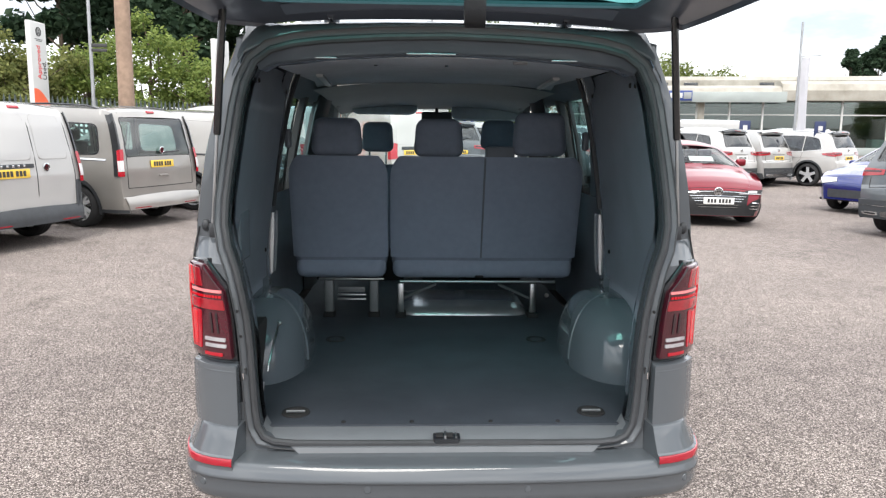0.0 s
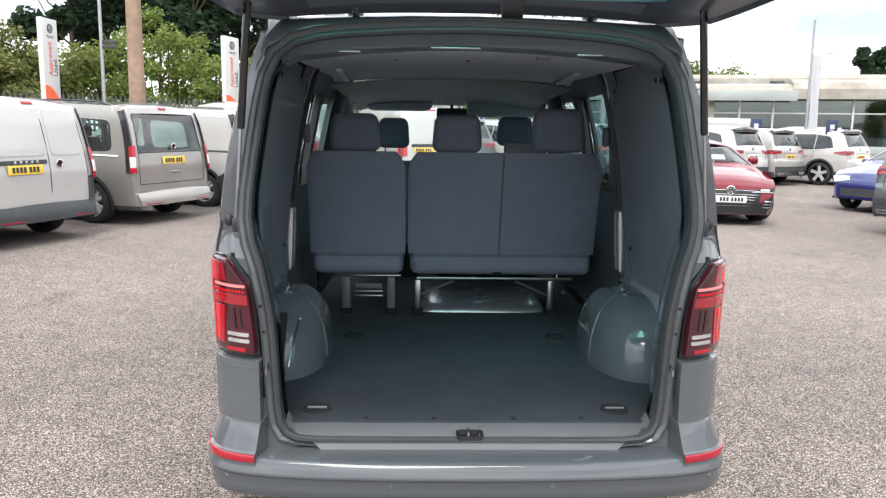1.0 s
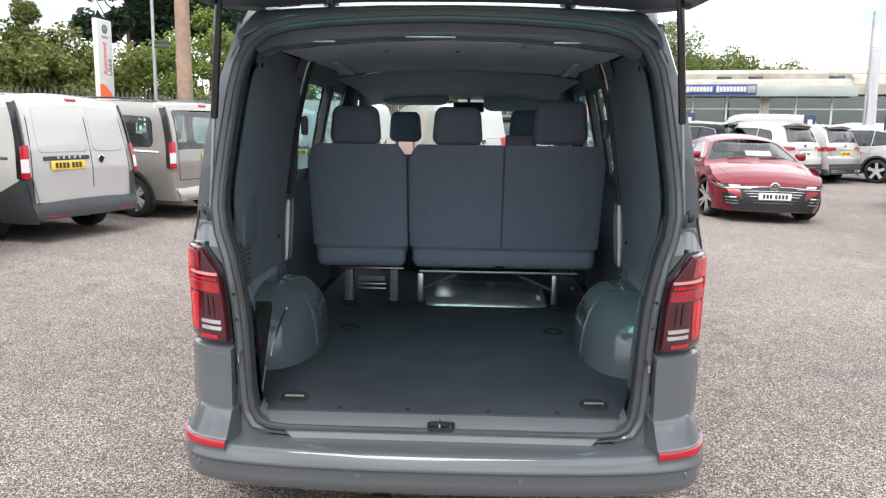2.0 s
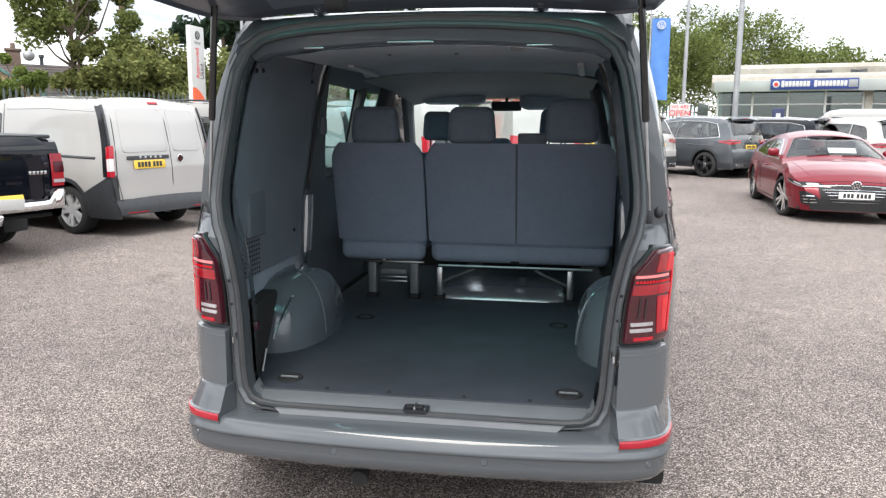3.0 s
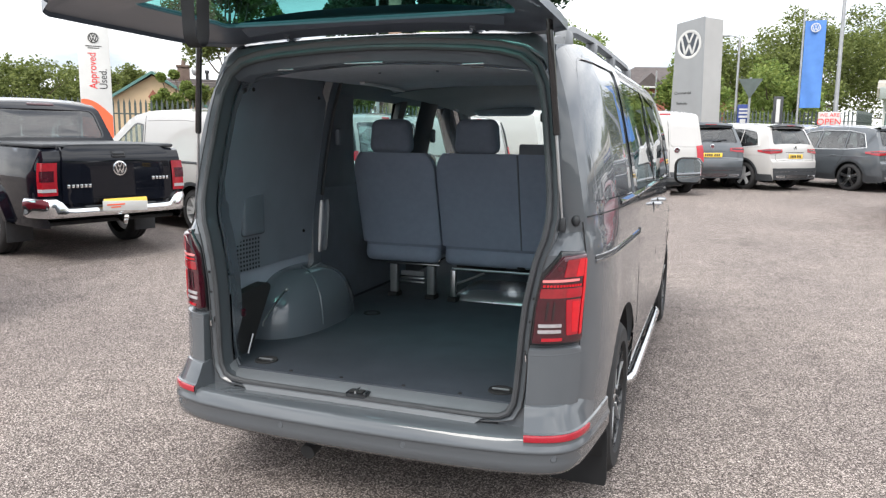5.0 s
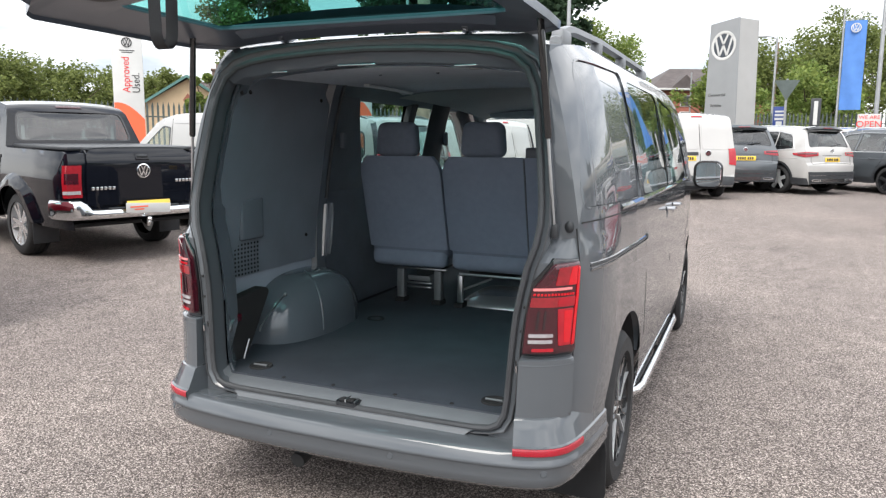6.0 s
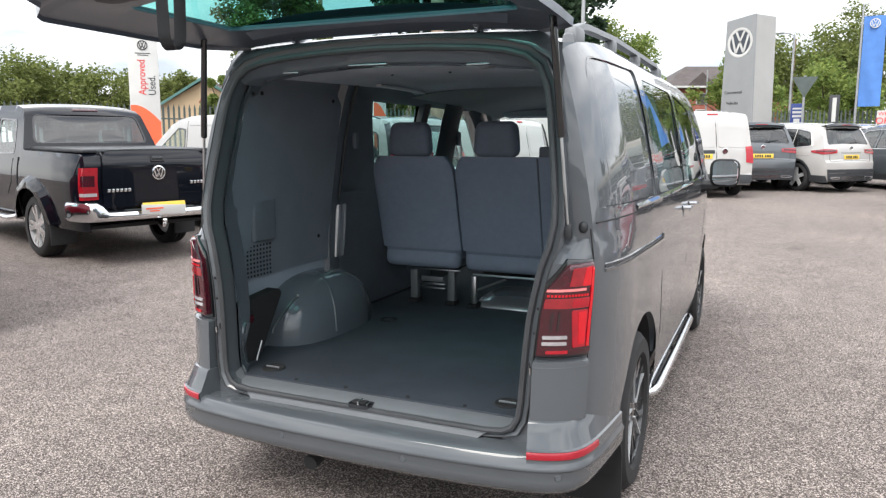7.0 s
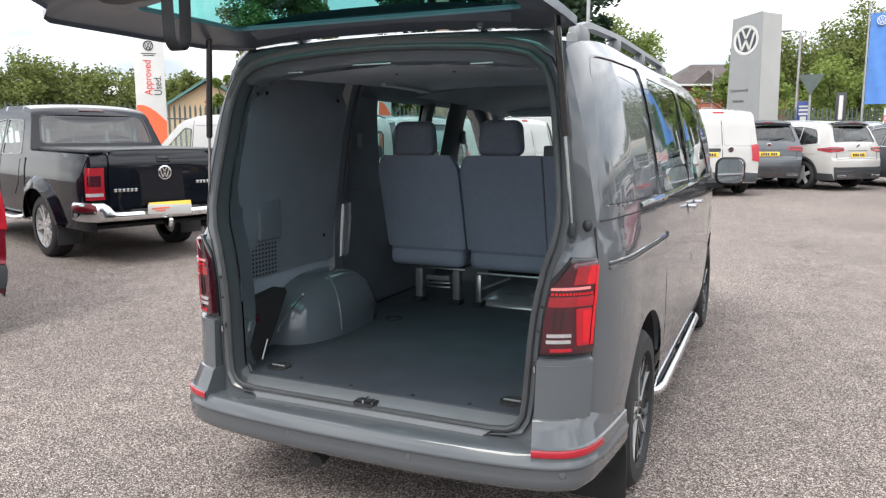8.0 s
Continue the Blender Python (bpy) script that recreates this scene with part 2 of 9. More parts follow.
def box(bm, c, s, bevel=0.0, rot=None, seg=2):
    """A box of size s at c, its edges rounded."""
    m = Matrix.Translation(c) @ (rot.to_4x4() if rot else Matrix())
    made = bmesh.ops.create_cube(bm, size=1.0, matrix=m @ Matrix.Diagonal((*s, 1)))
    if bevel:
        edges = list({e for v in made["verts"] for e in v.link_edges})
        bmesh.ops.bevel(bm, geom=edges, offset=min(bevel, 0.49 * min(s)), segments=seg, affect="EDGES", profile=0.5)
    return bm


def loft(bm, rings, closed=True, cap=True):
    """Skins rings of equally many points."""
    vs = [[bm.verts.new(p) for p in ring] for ring in rings]
    n = len(vs[0])
    for a, b in zip(vs, vs[1:]):
        for i in range(n if closed else n - 1):
            j = (i + 1) % n
            bm.faces.new((a[i], a[j], b[j], b[i]))
    if cap and closed:
        bm.faces.new(list(reversed(vs[0])))
        bm.faces.new(vs[-1])
    return vs


def tube(bm, pts, r, n=8, cap=True):
    """A round bar along points; r may be one radius or one for each point."""
    pts = [Vector(p) for p in pts]
    rings = []
    side = None
    for i, p in enumerate(pts):
        d = (pts[min(i + 1, len(pts) - 1)] - pts[max(i - 1, 0)]).normalized()
        if side is None:
            side = d.orthogonal().normalized()
        side = (side - d * side.dot(d)).normalized()
        up = d.cross(side)
        rr = r[i] if isinstance(r, (list, tuple)) else r
        rings.append([p + rr * (math.cos(a) * side + math.sin(a) * up) for a in (2 * math.pi * k / n for k in range(n))])
    loft(bm, rings, True, cap)
    return bm


def lerp_table(table, x):
    """Smooth value from a small table of (x, value)."""
    if x <= table[0][0]:
        return table[0][1]
    for (a, va), (b, vb) in zip(table, table[1:]):
        if x <= b:
            return va + (vb - va) * (x - a) / (b - a)
    return table[-1][1]


def smooth_table(table, x, w=0.06):
    return sum(lerp_table(table, x + d * w) for d in (-1, -0.5, 0, 0.5, 1)) / 5


def round_poly(pts, r, n=5):
    """A polygon with rounded corners; r may be one radius for each corner."""
    out = []
    k = len(pts)
    for i in range(k):
        p = Vector(pts[i])
        a, b = (Vector(pts[i - 1]) - p), (Vector(pts[(i + 1) % k]) - p)
        rr = r[i] if isinstance(r, (list, tuple)) else r
        la, lb = min(rr, a.length * 0.48), min(rr, b.length * 0.48)
        s, e = p + a.normalized() * la, p + b.normalized() * lb
        for j in range(n + 1):
            t = j / n
            out.append((1 - t) ** 2 * s + 2 * t * (1 - t) * p + t * t * e)
    return out


def inside(poly, u, v):
    hit = False
    j = len(poly) - 1
    for i in range(len(poly)):
        a, b = poly[i], poly[j]
        if (a[1] > v) != (b[1] > v) and u < (b[0] - a[0]) * (v - a[1]) / (b[1] - a[1]) + a[0]:
            hit = not hit
        j = i
    return hit


def nearest_on(poly, u, v):
    best, bp = 1e9, (u, v)
    for i in range(len(poly)):
        ax, ay = poly[i - 1]
        bx, by = poly[i]
        dx, dy = bx - ax, by - ay
        l2 = dx * dx + dy * dy
        t = 0 if l2 == 0 else max(0, min(1, ((u - ax) * dx + (v - ay) * dy) / l2))
        px, py = ax + t * dx, ay + t * dy
        d = (px - u) ** 2 + (py - v) ** 2
        if d < best:
            best, bp = d, (px, py)
    return bp


def skin(bm, us, vs_of, surf, holes=()):
    """A sheet over stations us and heights vs_of(u), put in space by surf(u, v), with cleanly edged holes."""
    cols = [[(u, v) for v in vs_of(u)] for u in us]
    nu, nv = len(cols), len(cols[0])
    cut = [[None] * (nv - 1) for _ in range(nu - 1)]
    boxes = [(h, min(p[0] for p in h), max(p[0] for p in h), min(p[1] for p in h), max(p[1] for p in h)) for h in holes]
    for i in range(nu - 1):
        for j in range(nv - 1):
            u = (cols[i][j][0] + cols[i + 1][j][0]) / 2
            v = (cols[i][j][1] + cols[i][j + 1][1] + cols[i + 1][j][1] + cols[i + 1][j + 1][1]) / 4
            for h, a, b, c, d in boxes:
                if a <= u <= b and c <= v <= d and inside(h, u, v):
                    cut[i][j] = h
    grid = {}
    for i in range(nu):
        for j in range(nv):
            around = [cut[a][b] for a in (i - 1, i) for b in (j - 1, j) if 0 <= a < nu - 1 and 0 <= b < nv - 1]
            hs = [h for h in around if h]
            if around and len(hs) == len(around):
                continue
            u, v = cols[i][j]
            if hs:
                u, v = nearest_on(hs[0], u, v)
            grid[i, j] = bm.verts.new(surf(u, v))
    for i in range(nu - 1):
        for j in range(nv - 1):
            if not cut[i][j]:
                q = [grid.get(k) for k in ((i, j), (i + 1, j), (i + 1, j + 1), (i, j + 1))]
                if None not in q:
                    bm.faces.new(q)
    return grid


def fill_poly(bm, poly, surf, rings=3):
    """A pane that fills a convex outline, drawn in towards its middle."""
    cu, cv = sum(p[0] for p in poly) / len(poly), sum(p[1] for p in poly) / len(poly)
    loops = []
    for k in range(rings):
        f = 1 - k / rings
        loops.append([bm.verts.new(surf(cu + (p[0] - cu) * f, cv + (p[1] - cv) * f)) for p in poly])
    mid = bm.verts.new(surf(cu, cv))
    n = len(poly)
    for a, b in zip(loops, loops[1:]):
        for i in range(n):
            bm.faces.new((a[i - 1], a[i], b[i], b[i - 1]))
    for i in range(n):
        bm.faces.new((loops[-1][i - 1], loops[-1][i], mid))


def fill_grid(bm, poly, surf, nu, nv):
    """A pane that fills an outline with an even grid, its edge drawn onto the outline."""
    u0, u1, v0, v1 = min(p[0] for p in poly), max(p[0] for p in poly), min(p[1] for p in poly), max(p[1] for p in poly)
    at = {}
    for i in range(nu):
        for j in range(nv):
            if inside(poly, u0 + (u1 - u0) * (i + 0.5) / nu, v0 + (v1 - v0) * (j + 0.5) / nv):
                at[i, j] = 1
    vert = {}

    def corner_of(i, j):
        if (i, j) not in vert:
            u, v = u0 + (u1 - u0) * i / nu, v0 + (v1 - v0) * j / nv
            if not all((a, b) in at for a in (i - 1, i) for b in (j - 1, j)):
                u, v = nearest_on(poly, u, v)
            vert[i, j] = bm.verts.new(surf(u, v))
        return vert[i, j]
    for i, j in at:
        bm.faces.new((corner_of(i, j), corner_of(i + 1, j), corner_of(i + 1, j + 1), corner_of(i, j + 1)))


def rim_band(bm, poly, surf, w_in, w_out, lift=0.004):
    """A flat band that runs along an outline."""
    cu, cv = sum(p[0] for p in poly) / len(poly), sum(p[1] for p in poly) / len(poly)
    a, b = [], []
    for p in poly:
        d = Vector((p[0] - cu, p[1] - cv)).normalized()
        a.append(bm.verts.new(surf(p[0] - d.x * w_in, p[1] - d.y * w_in, lift)))
        b.append(bm.verts.new(surf(p[0] + d.x * w_out, p[1] + d.y * w_out, lift)))
    n = len(poly)
    for i in range(n):
        bm.faces.new((a[i - 1], a[i], b[i], b[i - 1]))


def prism(bm, poly, axis, lo, hi, bevel=0.0):
    """A flat outline given thickness along an axis: outline coordinates are the two other axes in order."""
    def at(p, h):
        return {"x": (h, p[0], p[1]), "y": (p[0], h, p[1]), "z": (p[0], p[1], h)}[axis]
    a = [bm.verts.new(at(p, lo)) for p in poly]
    b = [bm.verts.new(at(p, hi)) for p in poly]
    n = len(poly)
    fs = [bm.faces.new(a), bm.faces.new(b)] + [bm.faces.new((a[i - 1], a[i], b[i], b[i - 1])) for i in range(n)]
    if bevel:
        edges = list({e for f in fs[:2] for e in f.edges})
        bmesh.ops.bevel(bm, geom=edges, offset=bevel, segments=2, affect="EDGES", profile=0.5)
    return bm


def lathe(bm, profile, n=24, axis="x", center=(0, 0, 0)):
    """Turns a profile of (radius, along) round an axis."""
    c = Vector(center)
    rings = []
    for r, h in profile:
        ring = []
        for k in range(n):
            a = 2 * math.pi * k / n
            p = (h, r * math.cos(a), r * math.sin(a)) if axis == "x" else ((r * math.cos(a), h, r * math.sin(a)) if axis == "y" else (r * math.cos(a), r * math.sin(a), h))
            ring.append(c + Vector(p))
        rings.append(ring)
    loft(bm, rings, True, False)
    return bm


def lift_of(x, y):
    """The yard rises gently away from the middle and falls a little to one side."""
    a = math.hypot(x, y - 3.0) - 3.5
    cross = 0.020 * max(0.0, min(11.0, x - 1.2)) * max(0.0, min(1.0, (34.0 - y) / 8.0)) * max(0.0, min(1.0, (y + 20.0) / 8.0))
    return (0.019 * (a * 0.5 + 0.5 * math.sqrt(a * a + 1.0)) if a < 60 else 1.14) - cross


def text_mesh(body, size, material, parent, m, name="lettering", depth=0.003, width=None):
    """Letters as a mesh, upright in the local xz plane of m, centred."""
    cu = bpy.data.curves.new(name, "FONT")
    cu.body, cu.size, cu.align_x, cu.align_y, cu.extrude = body, size, "CENTER", "CENTER", depth
    tmp = bpy.data.objects.new(name, cu)
    scene.collection.objects.link(tmp)
    bpy.context.view_layer.update()
    me = bpy.data.meshes.new_from_object(tmp.evaluated_get(bpy.context.evaluated_depsgraph_get()))
    bpy.data.objects.remove(tmp)
    if width:
        xs = [v.co.x for v in me.vertices]
        me.transform(Matrix.Diagonal((width / (max(xs) - min(xs)), 1, 1, 1)))
    me.transform(m @ Matrix.Rotation(radians(90), 4, "X"))
    me.materials.append(M[material])
    ob = new(name, me)
    ob.parent = parent
    return ob


# ---- ground ----
def asphalt():
    m = bpy.data.materials.new("worn_asphalt")
    m.use_nodes = True
    nt = m.node_tree
    b = nt.nodes["Principled BSDF"]
    co = nt.nodes.new("ShaderNodeTexCoord")
    def noise_n(scale, detail=4):
        n = nt.nodes.new("ShaderNodeTexNoise")
        n.inputs["Scale"].default_value, n.inputs["Detail"].default_value = scale, detail
        nt.links.new(co.outputs["Object"], n.inputs["Vector"])
        return n
    def ramp_n(src, p0, c0, p1, c1):
        r = nt.nodes.new("ShaderNodeValToRGB")
        r.color_ramp.elements[0].position, r.color_ramp.elements[0].color = p0, (*c0, 1)
        r.color_ramp.elements[1].position, r.color_ramp.elements[1].color = p1, (*c1, 1)
        nt.links.new(src, r.inputs["Fac"])
        return r
    def mix_n(kind, fac, a, c):
        x = nt.nodes.new("ShaderNodeMix")
        x.data_type, x.blend_type = "RGBA", kind
        x.inputs[0].default_value = fac
        nt.links.new(a, x.inputs[6])
        nt.links.new(c, x.inputs[7])
        return x.outputs[2]
    vor = nt.nodes.new("ShaderNodeTexVoronoi")
    vor.inputs["Scale"].default_value = 185
    nt.links.new(co.outputs["Object"], vor.inputs["Vector"])
    chips = nt.nodes.new("ShaderNodeSeparateColor")
    nt.links.new(vor.outputs["Color"], chips.inputs["Color"])
    base = ramp_n(chips.outputs[0], 0.0, (0.048, 0.041, 0.038), 1.0, (0.70, 0.625, 0.585))
    some = base.color_ramp.elements.new(0.62)
    some.color = (0.235, 0.204, 0.190, 1)
    gaps = ramp_n(vor.outputs["Distance"], 0.35, (1, 1, 1), 0.75, (0.35, 0.35, 0.35))
    col = mix_n("MULTIPLY", 0.7, base.outputs["Color"], gaps.outputs["Color"])
    mid = ramp_n(noise_n(5.0, 5).outputs["Fac"], 0.3, (0.86, 0.85, 0.85), 0.7, (1.08, 1.07, 1.06))
    col = mix_n("MULTIPLY", 1.0, col, mid.outputs["Color"])
    big = ramp_n(noise_n(0.35, 5).outputs["Fac"], 0.38, (0.87, 0.86, 0.86), 0.62, (1.05, 1.04, 1.02))
    col = mix_n("MULTIPLY", 1.0, col, big.outputs["Color"])
    dark = ramp_n(noise_n(1.3, 6).outputs["Fac"], 0.63, (1, 1, 1), 0.72, (0.72, 0.71, 0.71))
    col = mix_n("MULTIPLY", 0.8, col, dark.outputs["Color"])
    nt.links.new(col, b.inputs["Base Color"])
    b.inputs["Roughness"].default_value = 0.9
    b.inputs["Specular IOR Level"].default_value = 0.15
    bn = nt.nodes.new("ShaderNodeBump")
    bn.inputs["Strength"].default_value, bn.inputs["Distance"].default_value = 0.55, 0.006
    inv = nt.nodes.new("ShaderNodeMath")
    inv.operation = "MULTIPLY"
    inv.inputs[1].default_value = -1
    nt.links.new(vor.outputs["Distance"], inv.inputs[0])
    nt.links.new(inv.outputs[0], bn.inputs["Height"])
    nt.links.new(bn.outputs["Normal"], b.inputs["Normal"])
    return m


M["asphalt"] = asphalt()
bm = bmesh.new()
rad = [0.0, 1.0, 2, 3, 4, 5, 6, 8, 10, 13, 15, 17, 19.5, 22, 25, 28, 30, 32, 34, 36, 48, 63, 90, 140, 300, 900, 2500]
rings = []
for r in rad[1:]:
    rings.append([Vector((r * math.cos(2 * math.pi * k / 96), 3 + r * math.sin(2 * math.pi * k / 96), 0)) for k in range(96)])
for ring in rings:
    for p in ring:
        p.z = lift_of(p.x, p.y)
v = loft(bm, rings, True, False)
mid = bm.verts.new((0, 3, lift_of(0, 3)))
for i in range(96):
    bm.faces.new((v[0][i - 1], v[0][i], mid))
tagged(part("ground", bm, "asphalt"), "worn grey-brown asphalt car sales yard", "ground", kind="structure")


# ---- unseen wall added behind the start, closing the yard, pale so light bounces back ----
bm = bmesh.new()
box(bm, (4, -30, 1.9), (60, 0.3, 3.8), 0.02)
tagged(part("wall_south", bm, "cladding"), "plain pale unseen wall closing the yard", "wall", kind="structure")


bm = bmesh.new()
box(bm, (34, -2, 2.1), (0.3, 52, 4.2), 0.02)
tagged(part("wall_east", bm, "cladding"), "plain pale building wall closing the yard", "wall", kind="structure")


# ---- parked vehicles ----
def wheel(parent, x, y, r, width, side, style="multi", rim="silver_alloy", face="silver_alloy", rim_share=0.70):
    """A wheel with tyre, rim and spokes; side is +1 or -1 for the outer face's direction along x."""
    hub = thing_part("wheel", parent, (x, y, r))
    bm = bmesh.new()
    w = width / 2
    rr = r * rim_share
    lathe(bm, [(rr, w * 0.85), (rr + 0.01, w), (r * 0.90, w), (r * 0.975, w * 0.82), (r, w * 0.58), (r, w * 0.50), (r * 0.975, w * 0.47), (r * 0.975, w * 0.40), (r, w * 0.37), (r, w * 0.06), (r * 0.975, w * 0.04), (r * 0.975, -w * 0.04), (r, -w * 0.06), (r, -w * 0.37), (r * 0.975, -w * 0.40), (r * 0.975, -w * 0.47), (r, -w * 0.50), (r, -w * 0.58), (r * 0.975, -w * 0.82), (r * 0.9, -w), (rr, -w)], 36, "x")
    t = part("tyre", bm, "tyre", hub)
    bm = bmesh.new()
    o = side * w
    lathe(bm, [(rr + 0.004, o * 0.86), (rr - 0.012, o * 0.9), (rr - 0.02, o * 0.55), (rr - 0.035, -o * 0.4)], 36, "x")
    lathe(bm, [(0.001, -o * 0.3), (rr - 0.03, -o * 0.35)], 24, "x")
    part("rim", bm, rim if rim != "gloss_black" else "gloss_black", hub)
    n = {"multi": 10, "five": 5, "twin": 10}[style]
    bm = bmesh.new()
    for k in range(n):
        a = 2 * math.pi * (k + (0.18 if style == "twin" and k % 2 else -0.18 if style == "twin" else 0)) / n + 0.3
        d, s = Vector((0, math.cos(a), math.sin(a))), Vector((0, -math.sin(a), math.cos(a)))
        wi, wo = (0.030, 0.024) if n == 10 else (0.05, 0.045)
        ring = []
        for q, hw, h in ((0.04, wi, 0.80), (rr * 0.5, wi * 0.8, 0.78), (rr - 0.012, wo, 0.86)):
            c = d * q
            ring.append([Vector((o * h, 0, 0)) + c - s * hw, Vector((o * h, 0, 0)) + c + s * hw, Vector((o * (h - 0.22), 0, 0)) + c + s * hw * 1.1, Vector((o * (h - 0.22), 0, 0)) + c - s * hw * 1.1])
        loft(bm, ring)
    lathe(bm, [(0.001, o * 0.82), (0.035, o * 0.82), (0.05, o * 0.74), (0.055, o * 0.5)], 16, "x")
    part("spokes", bm, face, hub, smooth=True, angle=25)
    return hub


def thing_part(name, parent, at):
    """A small hub mesh that carries the pieces of a part."""
    bm = bmesh.new()
    lathe(bm, [(0.001, -0.02), (0.03, -0.02), (0.03, 0.02), (0.001, 0.02)], 10, "x")
    ob = part(name, bm, "under", parent)
    ob.location = at
    return ob


def badge(parent, at, r, facing, fill="chrome", disc="gloss_black"):
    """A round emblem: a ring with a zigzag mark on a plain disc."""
    bm = bmesh.new()
    lathe(bm, [(r, 0.0), (r, facing * 0.012), (r * 0.86, facing * 0.016), (r * 0.82, facing * 0.008), (r * 0.80, 0)], 24, "y", at)
    ob = part("emblem", bm, fill, parent)
    z = Vector(at)
    for zig in (((-0.66, 0.5), (-0.3, -0.7), (0.0, 0.02), (0.3, -0.7), (0.66, 0.5)), ((-0.33, 0.75), (0.0, 0.08), (0.33, 0.75))):
        bm = bmesh.new()
        a = [z + Vector((p[0] * r - 0.085 * r, facing * 0.010, p[1] * r)) for p in zig]
        b = [z + Vector((p[0] * r + 0.085 * r, facing * 0.010, p[1] * r)) for p in zig]
        loft(bm, [a, b], False, False)
        part("emblem_mark", bm, fill, ob)
    bm = bmesh.new()
    lathe(bm, [(0.001, facing * 0.003), (r * 0.82, facing * 0.003)], 24, "y", at)
    part("emblem_disc", bm, disc, ob)


def plate(parent, at, facing, kind="plate_yellow", w=0.52, h=0.111, tilt=0.0, bars=True):
    """A number plate whose characters are plain bars."""
    bm = bmesh.new()
    box(bm, (0, 0, 0), (w, 0.008, h), 0.003)
    ob = part("number_plate", bm, kind, parent)
    ob.location = at
    ob.rotation_euler = (radians(tilt), 0, 0)
    if bars:
        bm = bmesh.new()
        x = -w * 0.40
        for k in range(7):
            box(bm, (x + w * 0.045, facing * 0.006, 0), (w * 0.075, 0.004, h * 0.62))
            x += w * 0.107 + (w * 0.05 if k == 3 else 0)
        tagged(part("plate_marks", bm, "ink", ob), kind="stuff")
    return ob


class Shape:
    """The outer form of a vehicle: side outline, plan and section."""
    def __init__(self, outline, hw, zb, belt, roof, plan, sect=None, crown=0.05):
        self.o, self.hw, self.zb, self.belt, self.roof, self.plan_t, self.crown = outline, hw, zb, belt, roof, plan, crown
        self.zmax = max(p[1] for p in outline)
        self.sect_t = sect or [(zb, 0.94), (zb + 0.12, 0.975), (zb + 0.35, 1.0), (belt - 0.2, 1.0), (belt, 0.975), (belt + 0.06, 0.955), (self.zmax - 0.08, roof), (self.zmax, roof - 0.05)]
        self.cum = [0.0]
        for a, b in zip(outline, outline[1:]):
            self.cum.append(self.cum[-1] + math.hypot(b[0] - a[0], b[1] - a[1]))

    def x(self, y, z):
        return self.hw * smooth_table(self.plan_t, y, 0.04) * smooth_table(self.sect_t, z, 0.05)

    def top(self, y):
        return lerp_table(self.o, y)

    def at(self, s):
        for k in range(len(self.o) - 1):
            if s <= self.cum[k + 1] or k == len(self.o) - 2:
                f = (s - self.cum[k]) / max(1e-6, self.cum[k + 1] - self.cum[k])
                f = max(0, min(1, f))
                a, b = self.o[k], self.o[k + 1]
                return a[0] + (b[0] - a[0]) * f, a[1] + (b[1] - a[1]) * f, Vector((-(b[1] - a[1]), b[0] - a[0])).normalized()

    def rear(self, z):
        """Where along the outline the height z is first reached at the back."""
        if z <= self.o[0][1]:
            return 0.0
        for k in range(len(self.o) - 1):
            a, b = self.o[k][1], self.o[k + 1][1]
            if a <= z <= b:
                return self.cum[k] + (self.cum[k + 1] - self.cum[k]) * (z - a) / max(1e-6, b - a)
        return self.cum[-1]

    def front(self, z):
        if z <= self.o[-1][1]:
            return self.cum[-1]
        for k in range(len(self.o) - 2, -1, -1):
            a, b = self.o[k][1], self.o[k + 1][1]
            if b <= z <= a:
                return self.cum[k] + (self.cum[k + 1] - self.cum[k]) * (a - z) / max(1e-6, a - b)
        return 0.0

    def side(self, sx):
        def f(u, v, lift=0.0):
            return Vector((sx * (self.x(u, v) + lift), u, v))
        return f

    def strip(self):
        def f(s, v, lift=0.0):
            y, z, n = self.at(s)
            v = max(-1, min(1, v))
            c = self.crown * (1 - abs(v) ** 2.4) + lift
            return Vector((v * (self.x(y, z) + (lift if abs(v) > 0.9 else 0)), y + n.x * c, z + n.y * c))
        return f


def lamp_patch(sh, z0, z1, v0, length, lift=0.012, front=False, slope=0.0, taper=0.0):
    """A lamp that wraps a corner: one patch over the end, one along the flank, for the side x > 0."""
    bm = bmesh.new()
    st, sd = sh.strip(), sh.side(1)
    pick = sh.front if front else sh.rear
    n = 6
    cols = []
    for i in range(7):
        v = v0 + (1 - v0) * i / 6
        cut = slope * (1 - i / 6)
        cols.append([st(pick(z0 + cut * 0.5 + (z1 - cut - z0) * j / n), v, lift) for j in range(n + 1)])
    ends = [[sh.at(pick(z0 + (z1 - z0) * j / n))[0] for j in range(n + 1)]]
    for i in range(1, 6):
        row = []
        for j in range(n + 1):
            z = z0 + taper * i / 5 * 0.5 + (z1 - taper * i / 5 - z0) * j / n
            y = ends[0][j] + (-1 if front else 1) * length * i / 5
            row.append(sd(y, z, lift))
        cols.append(row)
    loft(bm, cols, False, False)
    return bm


def mirrored(bm):
    bmesh.ops.scale(bm, vec=(-1, 1, 1), verts=bm.verts[:])
    bmesh.ops.reverse_faces(bm, faces=bm.faces[:])
    return bm


